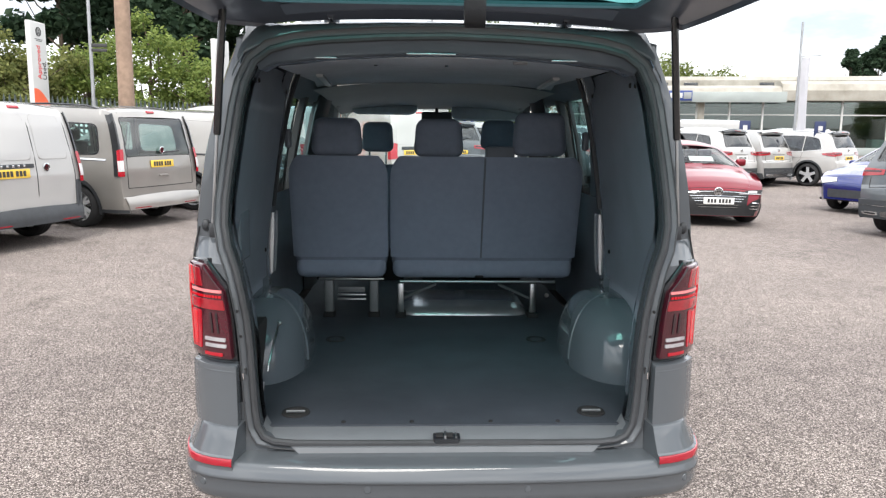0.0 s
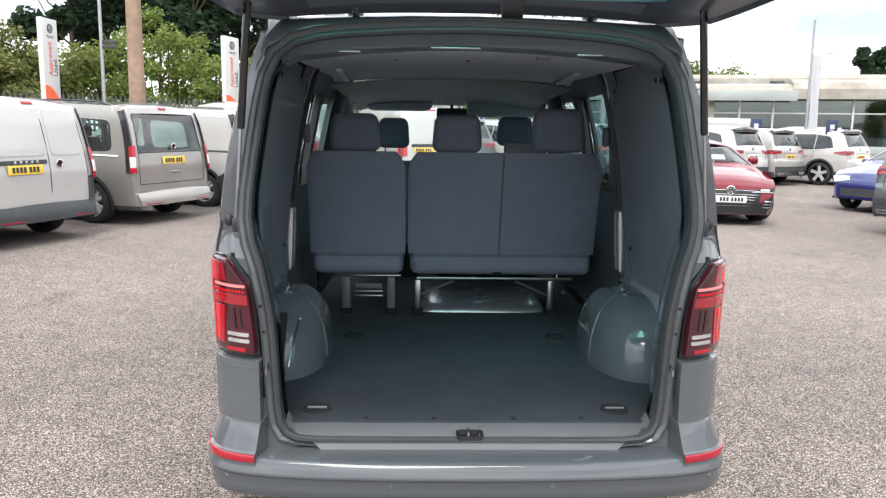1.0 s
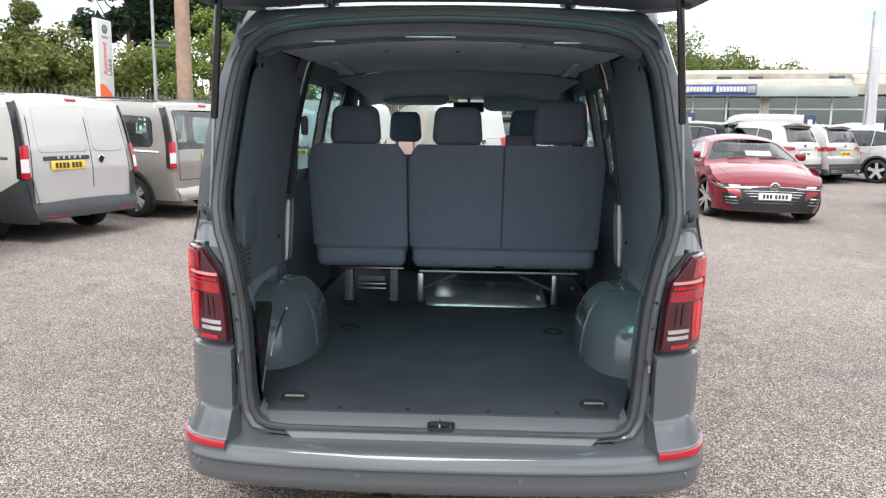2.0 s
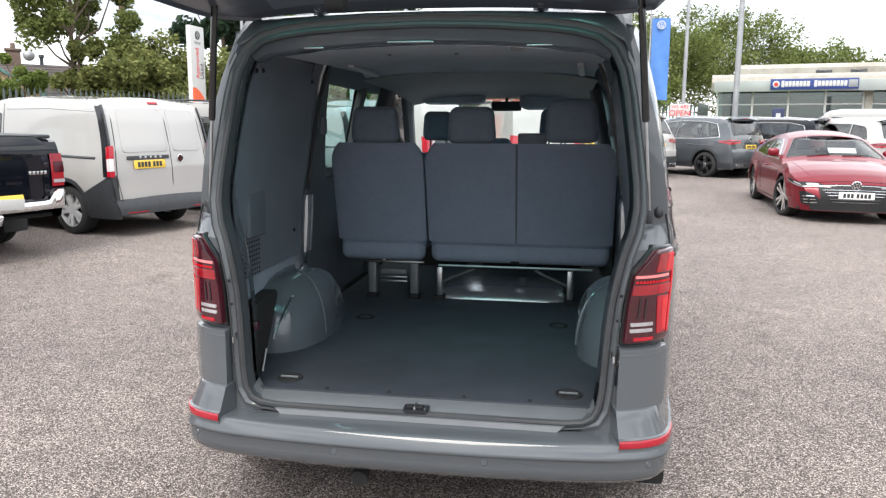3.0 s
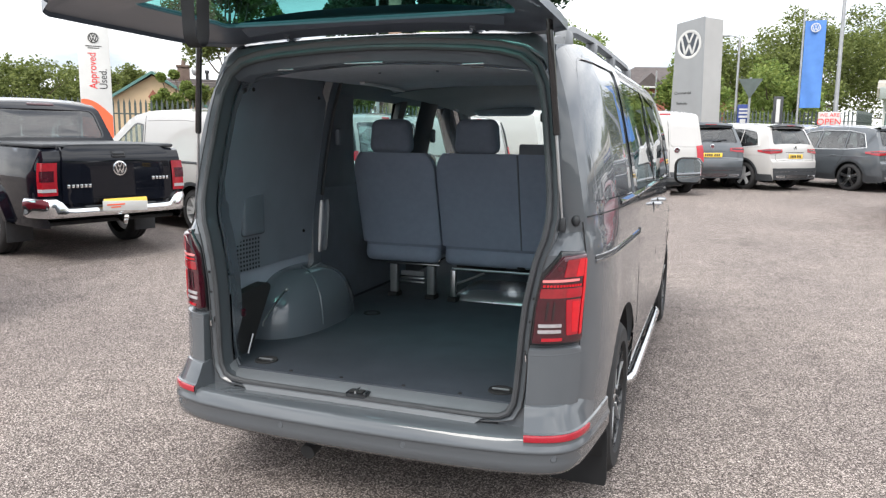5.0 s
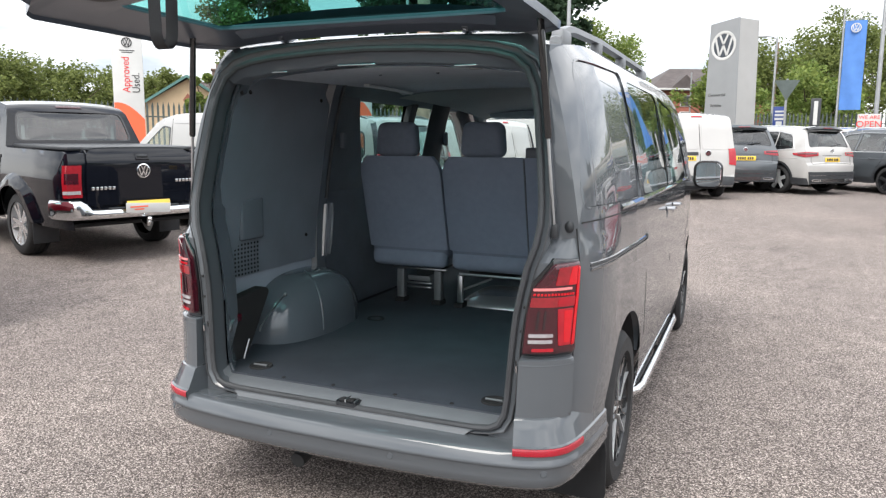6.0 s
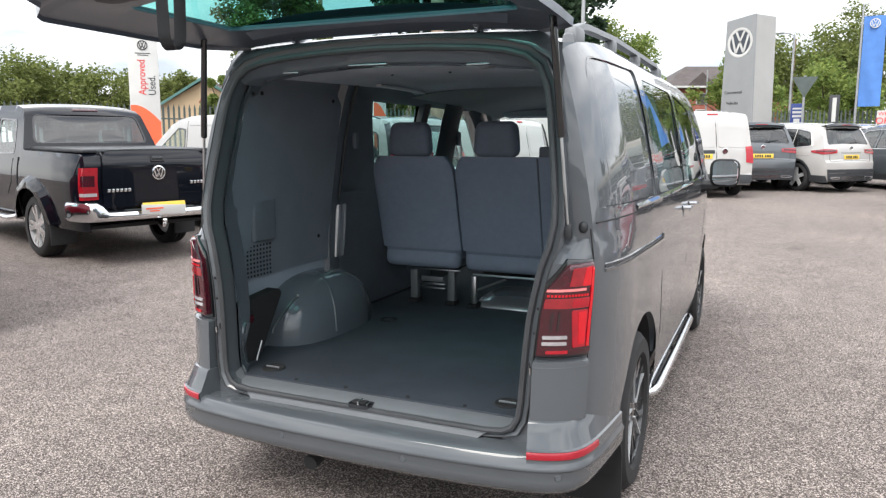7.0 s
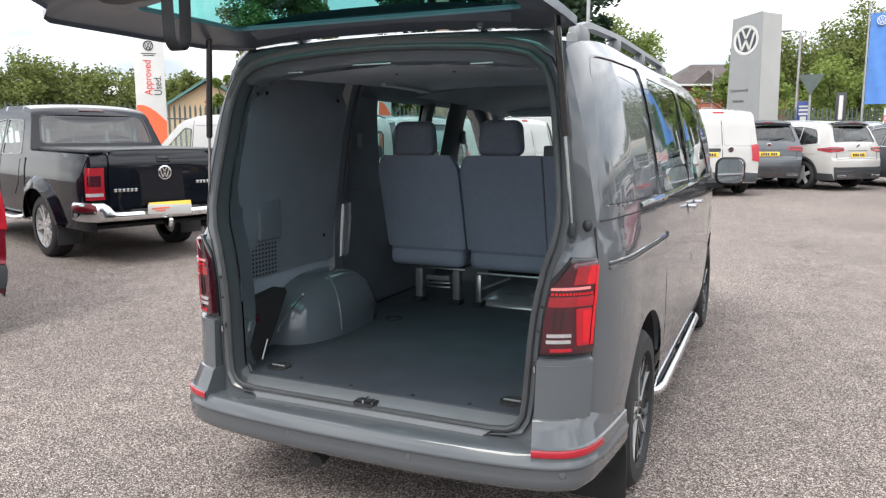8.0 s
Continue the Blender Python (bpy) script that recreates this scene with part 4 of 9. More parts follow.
def transporter(label, at, fwd, paint, group="vans parked along the fence"):
    sh = transporter_shape()
    st = sh.strip()
    win = [round_poly([(1.95, 1.16), (1.95, 1.70), (2.3, 1.72), (3.0, 1.2)], [0.03, 0.03, 0.08, 0.05])]
    sc = round_poly([(sh.front(1.78), -0.9), (sh.front(1.27), -0.93), (sh.front(1.27), 0.93), (sh.front(1.78), 0.9)], 0.08)
    c = vehicle("panel_van", label, "van", at, fwd, sh, paint, 3.0, 0.34, win, None, sc, ("black_trim", 0.36), "glass_green", "multi", group=group, seats="front")
    for flip in (False, True):
        bm = lamp_patch(sh, 0.80, 1.20, 0.82, 0.12, lift=0.012, slope=0.05)
        part("tail_lamp", mirrored(bm) if flip else bm, "tail_red", c)
    panel(c, sh, 0.34, 0.53, -0.97, 0.97, 0.03, "rear_bumper", "black_trim", r=0.05)
    end_line(c, sh, [(0.60, 0.05), (1.86, 0.05)], 0.008)
    for a, b in ((-0.85, 0.0), (0.10, 0.85)):
        panel(c, sh, 1.15, 1.75, a, b, 0.008, "door_panel", paint, r=0.08)
    panel(c, sh, 1.03, 1.10, -0.7, 0.0, 0.02, "door_handle_strip", "black_trim", r=0.012)
    panel(c, sh, 1.87, 1.90, -0.16, 0.16, 0.02, "high_brake_lamp", "tail_red", r=0.008)
    badge(c, tuple(st(sh.rear(1.08), 0.26, 0.006)), 0.07, -1)
    plate(c, tuple(st(sh.rear(0.96), -0.35, 0.012)), -1, tilt=-4)
    wing_mirrors(c, sh, 2.75, 1.2, "black_trim")
    return c


def hatch_shape():
    o = [(-0.80, 0.28), (-0.80, 0.55), (-0.77, 0.72), (-0.70, 0.95), (-0.35, 1.34), (-0.28, 1.38), (0.3, 1.45), (0.9, 1.46), (1.4, 1.40), (2.2, 1.0), (2.35, 0.94), (3.0, 0.84), (3.3, 0.74), (3.42, 0.6), (3.45, 0.28)]
    return Shape(o, 0.895, 0.24, 0.93, 0.72, [(-0.8, 0.84), (-0.7, 0.93), (-0.3, 1.0), (2.6, 1.0), (3.1, 0.92), (3.35, 0.8), (3.45, 0.62)], crown=0.07)


def hatch(label, at, fwd, paint, group="parked cars", rim="bright_alloy"):
    sh = hatch_shape()
    win = [round_poly([(-0.1, 0.99), (0.0, 1.30), (0.85, 1.36), (0.85, 0.97)], [0.05, 0.08, 0.02, 0.02]), round_poly([(0.92, 0.97), (0.92, 1.36), (1.3, 1.33), (2.0, 0.98)], [0.02, 0.02, 0.06, 0.05])]
    rg = round_poly([(sh.rear(1.0), -0.8), (sh.rear(1.3), -0.82), (sh.rear(1.3), 0.82), (sh.rear(1.0), 0.8)], 0.08)
    sc = round_poly([(sh.front(1.34), -0.9), (sh.front(1.02), -0.93), (sh.front(1.02), 0.93), (sh.front(1.34), 0.9)], 0.06)
    c = vehicle("hatchback_car", label, "car", at, fwd, sh, paint, 2.62, 0.325, win, rg, sc, None, "glass_dark", "multi", rim, rim, group=group)
    for flip in (False, True):
        bm = lamp_patch(sh, 0.78, 0.93, 0.55, 0.22, slope=0.03)
        part("tail_lamp", mirrored(bm) if flip else bm, "tail_red", c)
        bm = lamp_patch(sh, 0.60, 0.72, 0.45, 0.40, front=True, slope=0.04, taper=0.06)
        part("headlamp", mirrored(bm) if flip else bm, "clear_lens", c)
    panel(c, sh, 0.32, 0.5, -0.8, 0.8, 0.01, "front_grille", "black_trim", front=True, r=0.04)
    plate(c, tuple(sh.strip()(sh.rear(0.66), 0, 0.012)), -1)
    for sx in (-1, 1):
        groove(c, sh, [(0.88, 0.95), (0.9, 0.35)], sx)
        groove(c, sh, [(2.05, 0.93), (2.08, 0.4)], sx)
    wing_mirrors(c, sh, 1.85, 0.95, paint)
    return c


def saloon_shape():
    o = [(-1.10, 0.30), (-1.10, 0.55), (-1.06, 0.82), (-1.02, 0.93), (-0.90, 0.985), (-0.45, 1.10), (0.10, 1.265), (0.60, 1.35), (1.05, 1.375), (1.42, 1.355), (1.72, 1.295), (2.42, 0.955), (2.56, 0.90), (2.95, 0.835), (3.25, 0.765), (3.44, 0.695), (3.55, 0.63), (3.61, 0.58), (3.65, 0.52), (3.68, 0.42), (3.69, 0.30), (3.695, 0.19)]
    sect = [(0.17, 0.93), (0.28, 0.97), (0.45, 0.995), (0.62, 1.0), (0.80, 0.985), (0.90, 0.955), (0.97, 0.92), (1.02, 0.885), (1.30, 0.69), (1.375, 0.63)]
    return Shape(o, 0.935, 0.19, 0.90, 0.70, [(-1.10, 0.80), (-0.95, 0.90), (-0.5, 0.99), (0.0, 1.0), (2.9, 1.0), (3.15, 0.985), (3.35, 0.95), (3.48, 0.90), (3.58, 0.84), (3.65, 0.78), (3.695, 0.72)], sect, crown=0.085)


def corner_patch(sh, across, along, lift):
    """A front lamp or trim that wraps the nose's corner on the side x > 0; columns give (where, low, high)."""
    st, sd = sh.strip(), sh.side(1)
    cols, n = [], 5

    def columns(keys, count):
        for k in range(count):
            f = k / (count - 1) * (len(keys) - 1)
            a = min(int(f), len(keys) - 2)
            yield [keys[a][q] + (keys[a + 1][q] - keys[a][q]) * (f - a) for q in range(3)]
    for v, lo, hi in columns(across, 9):
        cols.append([st(sh.front(lo + (hi - lo) * j / n), v, lift) for j in range(n + 1)])
    for d, lo, hi in columns(along, 7):
        zs = [lo + (hi - lo) * j / n for j in range(n + 1)]
        cols.append([sd(sh.at(sh.front(z))[0] - d, z, lift) for z in zs])
    bm = bmesh.new()
    loft(bm, cols, False, False)
    return bm


def red_saloon(label, at, fwd):
    sh = saloon_shape()
    st = sh.strip()
    win = [round_poly([(-0.42, 1.015), (0.08, 1.175), (0.74, 1.265), (0.79, 0.965)], [0.03, 0.08, 0.02, 0.02]), round_poly([(0.86, 0.965), (0.81, 1.27), (1.36, 1.255), (2.12, 0.965)], [0.02, 0.02, 0.10, 0.05])]
    rg = round_poly([(sh.rear(1.03), -0.8), (sh.rear(1.25), -0.85), (sh.rear(1.25), 0.85), (sh.rear(1.03), 0.8)], 0.06)
    sc = round_poly([(sh.front(1.285), -0.88), (sh.front(0.965), -0.94), (sh.front(0.965), 0.94), (sh.front(1.285), 0.88)], 0.08)
    c = vehicle("saloon_car", label, "car", at, fwd, sh, "red_paint", 2.84, 0.35, win, rg, sc, None, "glass_dark", "twin", "gloss_black", "bright_alloy", group="parked cars", wheel_w=0.245, track_in=0.012, arch=0.035, rim_share=0.79)
    for o in c.children:
        if o.name.startswith("wheel") and o.location.y > 1:
            o.rotation_euler = (0, 0, radians(13))
    # nose: full-width dark grille with bright bars, slim lamps, side intakes
    grille = panel(c, sh, 0.305, 0.585, -0.74, 0.74, 0.006, "grille", "grille_black", front=True, r=0.06)
    for k in range(6):
        z = 0.335 + 0.043 * k
        w = 0.50 + 0.045 * k
        panel(c, sh, z, z + 0.011, -w, w, 0.020, "grille_bar", "chrome", front=True, r=0.004, parent=grille)
    low = panel(c, sh, 0.20, 0.325, -0.96, 0.96, 0.022, "lower_intake", "grille_black", front=True, r=0.03)
    panel(c, sh, 0.20, 0.215, -0.90, 0.90, 0.035, "splitter_strip", "black_trim", front=True, r=0.005, parent=low)
    for flip in (False, True):
        bm = corner_patch(sh, ((0.62, 0.265, 0.30), (0.80, 0.27, 0.415), (1.0, 0.275, 0.50)), ((0.0, 0.275, 0.50), (0.10, 0.30, 0.49)), 0.008)
        p = part("side_intake", mirrored(bm) if flip else bm, "grille_black", c)
        for k in range(3):
            z = 0.315 + 0.050 * k
            bm = corner_patch(sh, ((0.82 + 0.02 * k, z, z + 0.012), (1.0, z, z + 0.012)), ((0.0, z, z + 0.012), (0.05, z, z + 0.012)), 0.018)
            part("intake_fin", mirrored(bm) if flip else bm, "chrome", p)
        bm = corner_patch(sh, ((0.60, 0.535, 0.570), (0.80, 0.550, 0.610), (1.0, 0.565, 0.640)), ((0.0, 0.565, 0.640), (0.14, 0.605, 0.670), (0.28, 0.655, 0.695)), 0.010)
        l = part("headlamp", mirrored(bm) if flip else bm, "grille_black", c)
        bm = corner_patch(sh, ((0.50, 0.527, 0.539), (1.0, 0.560, 0.573)), ((0.0, 0.560, 0.573), (0.14, 0.598, 0.613), (0.27, 0.646, 0.661)), 0.018)
        part("lamp_strip", mirrored(bm) if flip else bm, "lens_grey", l)
        bm = corner_patch(sh, ((0.70, 0.562, 0.582), (0.84, 0.572, 0.600)), ((-0.004, 0.588, 0.625), (0.10, 0.620, 0.655)), 0.015)
        part("lamp_lens", mirrored(bm) if flip else bm, "lens_grey", l)
    badge(c, tuple(st(sh.front(0.545), 0, 0.035)), 0.078, 1)
    plate(c, tuple(st(sh.front(0.425), 0, 0.035)), 1, "plate_white")
    # bonnet creases, shut lines and trim
    for v in (-0.84, 0.84):
        bm = bmesh.new()
        tube(bm, [st(sh.front(0.89) + (sh.front(0.63) - sh.front(0.89)) * k / 10, v * (1 - 0.16 * k / 10), -0.001) for k in range(11)], 0.006, 5)
        part("bonnet_crease", bm, "red_paint", c)
    bm = bmesh.new()
    tube(bm, [st(sh.front(0.605), -0.92 + 1.84 * k / 20, 0.0) for k in range(21)], 0.005, 5)
    part("bonnet_gap", bm, "under", c)
    for sx in (-1, 1):
        sd = sh.side(sx)
        groove(c, sh, [(0.83, 0.95), (0.86, 0.32)], sx)
        groove(c, sh, [(2.36, 0.90), (2.38, 0.6), (2.30, 0.34)], sx)
        groove(c, sh, [(-0.30, 0.93), (-0.10, 0.62)], sx)
        groove(c, sh, [(0.42, 0.25), (2.40, 0.25)], sx, 0.012, "sill_strip", "chrome", 0.006)
        groove(c, sh, [(-0.45, 1.0), (0.8, 0.945), (2.16, 0.945)], sx, 0.009, "window_trim", "chrome", 0.006)
        groove(c, sh, [(-0.45, 1.0), (0.06, 1.195), (0.74, 1.287), (1.36, 1.277), (1.60, 1.20), (2.16, 0.945)], sx, 0.009, "window_trim", "chrome", 0.006)
        groove(c, sh, [(-0.95, 0.80), (2.9, 0.765)], sx, 0.010, "shoulder_crease", "red_paint", 0.004)
        # rounded lips of the wheel arches
        for cy in (0, 2.84):
            bm = bmesh.new()
            lips = [[], [], []]
            for k in range(17):
                a = math.pi * (0.02 + 0.96 * k / 16)
                for lst, rad, lf in zip(lips, (0.385, 0.44, 0.56), (0.022, 0.028, -0.002)):
                    lst.append(sd(cy + math.cos(a) * rad, max(0.24, 0.35 + math.sin(a) * rad), lf))
            loft(bm, lips, False, False)
            part("arch_lip", bm, "red_paint", c)
        for hy in (0.30, 1.20):
            bm = bmesh.new()
            tube(bm, [sd(hy, 0.80, 0.005), sd(hy + 0.04, 0.80, 0.035), sd(hy + 0.17, 0.80, 0.035), sd(hy + 0.21, 0.80, 0.005)], 0.012, 6)
            part("door_handle", bm, "red_paint", c)
    for s in (-0.10, 0.55):
        bm = bmesh.new()
        p, q = st(sh.front(0.955), s, 0.012), st(sh.front(0.985), s - 0.50, 0.014)
        tube(bm, [p, (p + q) / 2 + Vector((0, 0.006, 0.006)), q], 0.010, 6)
        part("wiper", bm, "black_trim", c)
    bm = bmesh.new()
    box(bm, (-0.22, 1.90, 1.11), (0.46, 0.01, 0.17), 0.004, Matrix.Rotation(radians(60), 3, "X"))
    part("windscreen_card", bm, "sign_white", c, "white sales card behind the windscreen")
    bm = bmesh.new()
    box(bm, (0, 2.12, 0.90), (1.42, 0.60, 0.10), 0.045, seg=3)
    part("dashboard", bm, "black_trim", c)
    wing_mirrors(c, sh, 2.02, 1.0, "red_paint")
    return c


def pickup_shape():
    o = [(-1.27, 0.62), (-1.26, 0.80), (-1.25, 1.19), (-1.22, 1.275), (-1.15, 1.30), (0.30, 1.31), (0.36, 1.33), (0.55, 1.76), (0.66, 1.835), (0.9, 1.875), (1.5, 1.875), (1.85, 1.82), (2.1, 1.73), (2.65, 1.32), (2.8, 1.24), (3.5, 1.16), (3.8, 1.05), (3.92, 0.8), (3.98, 0.35)]
    return Shape(o, 0.965, 0.42, 1.18, 0.80, [(-1.27, 0.88), (-1.2, 0.93), (-1.0, 0.965), (-0.6, 0.985), (2.9, 0.99), (3.5, 0.94), (3.85, 0.82), (3.98, 0.68)], crown=0.035)


def pickup(label, at, fwd):
    sh = pickup_shape()
    st = sh.strip()
    win = [round_poly([(0.62, 1.27), (0.74, 1.68), (1.28, 1.70), (1.28, 1.25)], [0.06, 0.06, 0.03, 0.03]), round_poly([(1.36, 1.25), (1.36, 1.70), (1.85, 1.66), (2.45, 1.28)], [0.03, 0.03, 0.08, 0.05])]
    s0, s1 = sh.rear(1.385), sh.rear(1.75)
    rg = round_poly([(s0, -0.86), (s1, -0.88), (s1, 0.88), (s0, 0.86)], 0.10)
    sc = round_poly([(sh.front(1.66), -0.9), (sh.front(1.34), -0.93), (sh.front(1.34), 0.93), (sh.front(1.66), 0.9)], 0.06)
    c = vehicle("pickup_truck", label, "pickup", at, fwd, sh, "black_paint", 3.095, 0.385, win, rg, sc, None, "glass_green", "twin", "silver_alloy", "bright_alloy", group="vans parked along the fence", arch=0.09, wheel_w=0.255, seats=True)
    for o in c.children:
        if o.name.startswith("rear_window"):
            o.data.materials[0] = M["glass_cab"]
    # bed cover, rails and tailgate
    bm = bmesh.new()
    box(bm, (0, -0.42, 1.335), (1.62, 1.52, 0.045), 0.018)
    part("bed_cover", bm, "black_trim", c, "black soft roll bed cover")
    gate = panel(c, sh, 0.68, 1.285, -0.78, 0.78, 0.03, "tailgate", "black_paint", r=0.03)
    panel(c, sh, 1.185, 1.262, -0.105, 0.105, 0.036, "handle_surround", "black_paint", r=0.012, parent=gate)
    panel(c, sh, 1.195, 1.25, -0.09, 0.09, 0.038, "handle_recess", "under", r=0.01, parent=gate)
    panel(c, sh, 1.215, 1.25, -0.085, 0.085, 0.046, "tailgate_handle", "black_trim", r=0.008, parent=gate)
    panel(c, sh, 1.288, 1.298, -0.78, 0.78, 0.034, "gate_cap", "black_trim", r=0.004, parent=gate)
    badge(c, tuple(st(sh.rear(1.075), 0, 0.03)), 0.085, -1)
    for v0, n in ((-0.70, 6), (0.50, 5)):
        bm = bmesh.new()
        for k in range(n):
            box(bm, st(sh.rear(0.885 if n == 6 else 0.945), v0 + k * 0.055, 0.034), (0.032, 0.006, 0.036), 0.002)
        tagged(part("badge_marks", bm, "chrome", gate), kind="stuff")
    for flip in (False, True):
        bm = lamp_patch(sh, 0.785, 1.15, 0.83, 0.05, lift=0.014)
        l = part("tail_lamp", mirrored(bm) if flip else bm, "mid_red_lens", c)
        bm = lamp_patch(sh, 0.825, 0.862, 0.85, 0.04, lift=0.02)
        part("reversing_lens", mirrored(bm) if flip else bm, "lens_grey", l)
        bm = lamp_patch(sh, 0.94, 1.06, 0.87, 0.020, lift=0.018)
        part("lamp_inner", mirrored(bm) if flip else bm, "dark_red_lens", l)
    # chrome step bumper, deeper at its corners and wrapped round them
    bm = bmesh.new()
    rings = []
    for k in range(-16, 17):
        a = abs(k) / 16
        x = math.copysign(min(0.955, 1.02 * a - 0.04 * a ** 6), k)
        y = -1.375 + 0.06 * min(1, a / 0.85) ** 2 + 0.34 * max(0, (a - 0.82) / 0.18) ** 1.6
        e = max(0.0, min(1.0, (abs(x) - 0.62) / 0.12))
        e = e * e * (3 - 2 * e)
        d = max(0.0, (a - 0.82) / 0.18)
        up, sx_ = 0.645 + 0.115 * e, math.copysign(1, k)
        nrm = Vector((sx_ * d, -(1 - d), 0)).normalized()
        p = Vector((x, y, 0))
        rings.append([p - nrm * 0.02 + Vector((0, 0, 0.535)), p + nrm * 0.010 + Vector((0, 0, 0.565)), p + nrm * 0.014 + Vector((0, 0, up - 0.05)), p - nrm * 0.005 + Vector((0, 0, up - 0.012)), p - nrm * 0.035 + Vector((0, 0, up)), p - nrm * 0.10 + Vector((0, 0, up - 0.005)), p - nrm * 0.09 + Vector((0, 0, 0.55))])
    loft(bm, rings)
    part("rear_bumper", bm, "chrome", c, "chrome rear bumper")
    bm = bmesh.new()
    box(bm, (0, -1.31, 0.648), (0.86, 0.11, 0.022), 0.008)
    part("bumper_step", bm, "black_trim", c)
    b = plate(c, (0.02, -1.395, 0.685), -1, "plate_yellow", 0.54, 0.09, -14, False)
    bm = bmesh.new()
    box(bm, (0, -1.415, 0.640), (0.56, 0.008, 0.115), 0.003, Matrix.Rotation(radians(3), 3, "Y"))
    card = part("sales_plate", bm, "sign_white", c, "white sales card over the number plate")
    bm = bmesh.new()
    for z, w in ((0.660, 0.22), (0.630, 0.12)):
        box(bm, (-0.12, -1.421, z), (w, 0.004, 0.016))
    tagged(part("card_marks", bm, "sign_orange", card), kind="stuff")
    bm = bmesh.new()
    tube(bm, [(0, -1.2, 0.50), (0, -1.40, 0.44), (0, -1.42, 0.48)], 0.025, 8)
    bmesh.ops.create_uvsphere(bm, u_segments=12, v_segments=8, radius=0.032, matrix=Matrix.Translation((0, -1.42, 0.505)))
    part("tow_ball", bm, "chrome", c)
    for s in (-1, 1):
        bm = bmesh.new()
        box(bm, (s * 0.80, -0.46, 0.40), (0.30, 0.02, 0.42), 0.008)
        part("mud_flap", bm, "black_trim", c)
        bm = bmesh.new()
        tube(bm, [(s * 0.93, 0.62, 0.46), (s * 0.99, 0.72, 0.44), (s * 0.99, 2.3, 0.44), (s * 0.93, 2.4, 0.46)], 0.035, 8)
        part("side_step", bm, "chrome", c)
        groove(c, sh, [(0.45, 1.22), (0.45, 0.50)], s, 0.012)
        groove(c, sh, [(1.32, 1.24), (1.34, 0.5)], s)
        groove(c, sh, [(0.62, 1.2), (0.66, 0.9), (0.8, 0.75)], s)
        # flared arches
        for cy in (0, 3.095):
            bm = bmesh.new()
            a0, b0, c0 = [], [], []
            for k in range(15):
                a = math.pi * k / 14
                p = Vector((math.cos(a), math.sin(a)))
                for lst, rr, lf in ((a0, 0.475, 0.070), (b0, 0.55, 0.068), (c0, 0.63, 0.0)):
                    lst.append(sh.side(s)(cy + p.x * rr, max(0.45, 0.385 + p.y * rr), lf))
            loft(bm, [a0, b0, c0], False, False)
            part("arch_flare", bm, "black_paint", c)
    wing_mirrors(c, sh, 2.25, 1.27, "chrome")
    panel(c, sh, 1.785, 1.81, -0.22, 0.22, 0.012, "high_brake_lamp", "dark_red_lens", r=0.006)
    return c


# ---- trees ----
def tree(name, label, at, height, spread, base, leaves, count=2600, size=0.30, style="round", seed=1, trunk_r=0.18, squash=1.0):
    """A tapered trunk with limbs and a crown of many small leaves in clumps."""
    rng = random.Random(seed)
    x, y = at
    t = thing(name, pose(x, y, lift_of(x, y)), label, "tree", "trees round the yard")
    bm = bmesh.new()
    top = height * (0.92 if style == "cone" else 0.72)
    tube(bm, [(0, 0, -0.2), (0.05, 0.02, height * 0.25), (-0.06, 0.04, height * 0.5), (0.02, -0.02, top)], [trunk_r, trunk_r * 0.75, trunk_r * 0.5, 0.02], 8)
    clumps = []
    n = int(26 + spread * 7)
    for k in range(n):
        if style == "cone":
            h = base + (height - base) * (rng.random() ** 1.25)
            f = 1 - (h - base) / (height - base)
            rr = spread * (0.12 + 0.88 * f ** 0.8) * rng.uniform(0.55, 1.0)
            a = rng.uniform(0, 6.283)
            c = Vector((rr * math.cos(a), rr * math.sin(a), h))
            cr = spread * (0.18 + 0.25 * f)
        else:
            a, e = rng.uniform(0, 6.283), math.asin(rng.uniform(-0.75, 1.0))
            q = rng.uniform(0.45, 1.0)
            hh = (height - base) / 2
            lump = 1 + 0.18 * math.sin(3 * a + seed) + 0.12 * math.sin(5 * a + 2 * seed + 2 * e)
            c = Vector((spread * q * lump * math.cos(e) * math.cos(a), spread * q * lump * math.cos(e) * math.sin(a) * squash, base + hh + hh * q * math.sin(e) * 0.92))
            cr = spread * rng.uniform(0.16, 0.30)
        clumps.append((c, cr))
    for c, cr in clumps[:: max(1, n // 14)]:
        s = Vector((0, 0, max(height * 0.15, min(c.z * 0.65, top * 0.9))))
        m1 = (s + c) / 2 + Vector((rng.uniform(-0.2, 0.2), rng.uniform(-0.2, 0.2), -0.05 * height))
        tube(bm, [s, m1, c], [trunk_r * 0.38, trunk_r * 0.22, 0.015], 5)
    part("trunk", bm, "bark", t)
    verts, faces = [], []
    per = max(1, count // n)
    for c, cr in clumps:
        for _ in range(per):
            d = Vector((rng.gauss(0, 1), rng.gauss(0, 1), rng.gauss(0, 0.8)))
            d = d.normalized() * cr * (rng.random() ** 0.45)
            p = c + d
            if p.z < 0.1:
                continue
            u = Vector((rng.uniform(-1, 1), rng.uniform(-1, 1), rng.uniform(-0.7, 0.7))).normalized()
            w = u.cross(Vector((rng.uniform(-1, 1), rng.uniform(-1, 1), rng.uniform(-1, 1)))).normalized()
            s = size * rng.uniform(0.6, 1.25)
            i = len(verts)
            verts += [p - u * s, p - w * s * 0.55, p + u * s, p + w * s * 0.55]
            faces.append((i, i + 1, i + 2, i + 3))
    me = bpy.data.meshes.new("crown")
    me.from_pydata([tuple(q) for q in verts], [], faces)
    me.materials.append(M[leaves])
    ob = new("crown", me)
    ob.parent = t
    return t


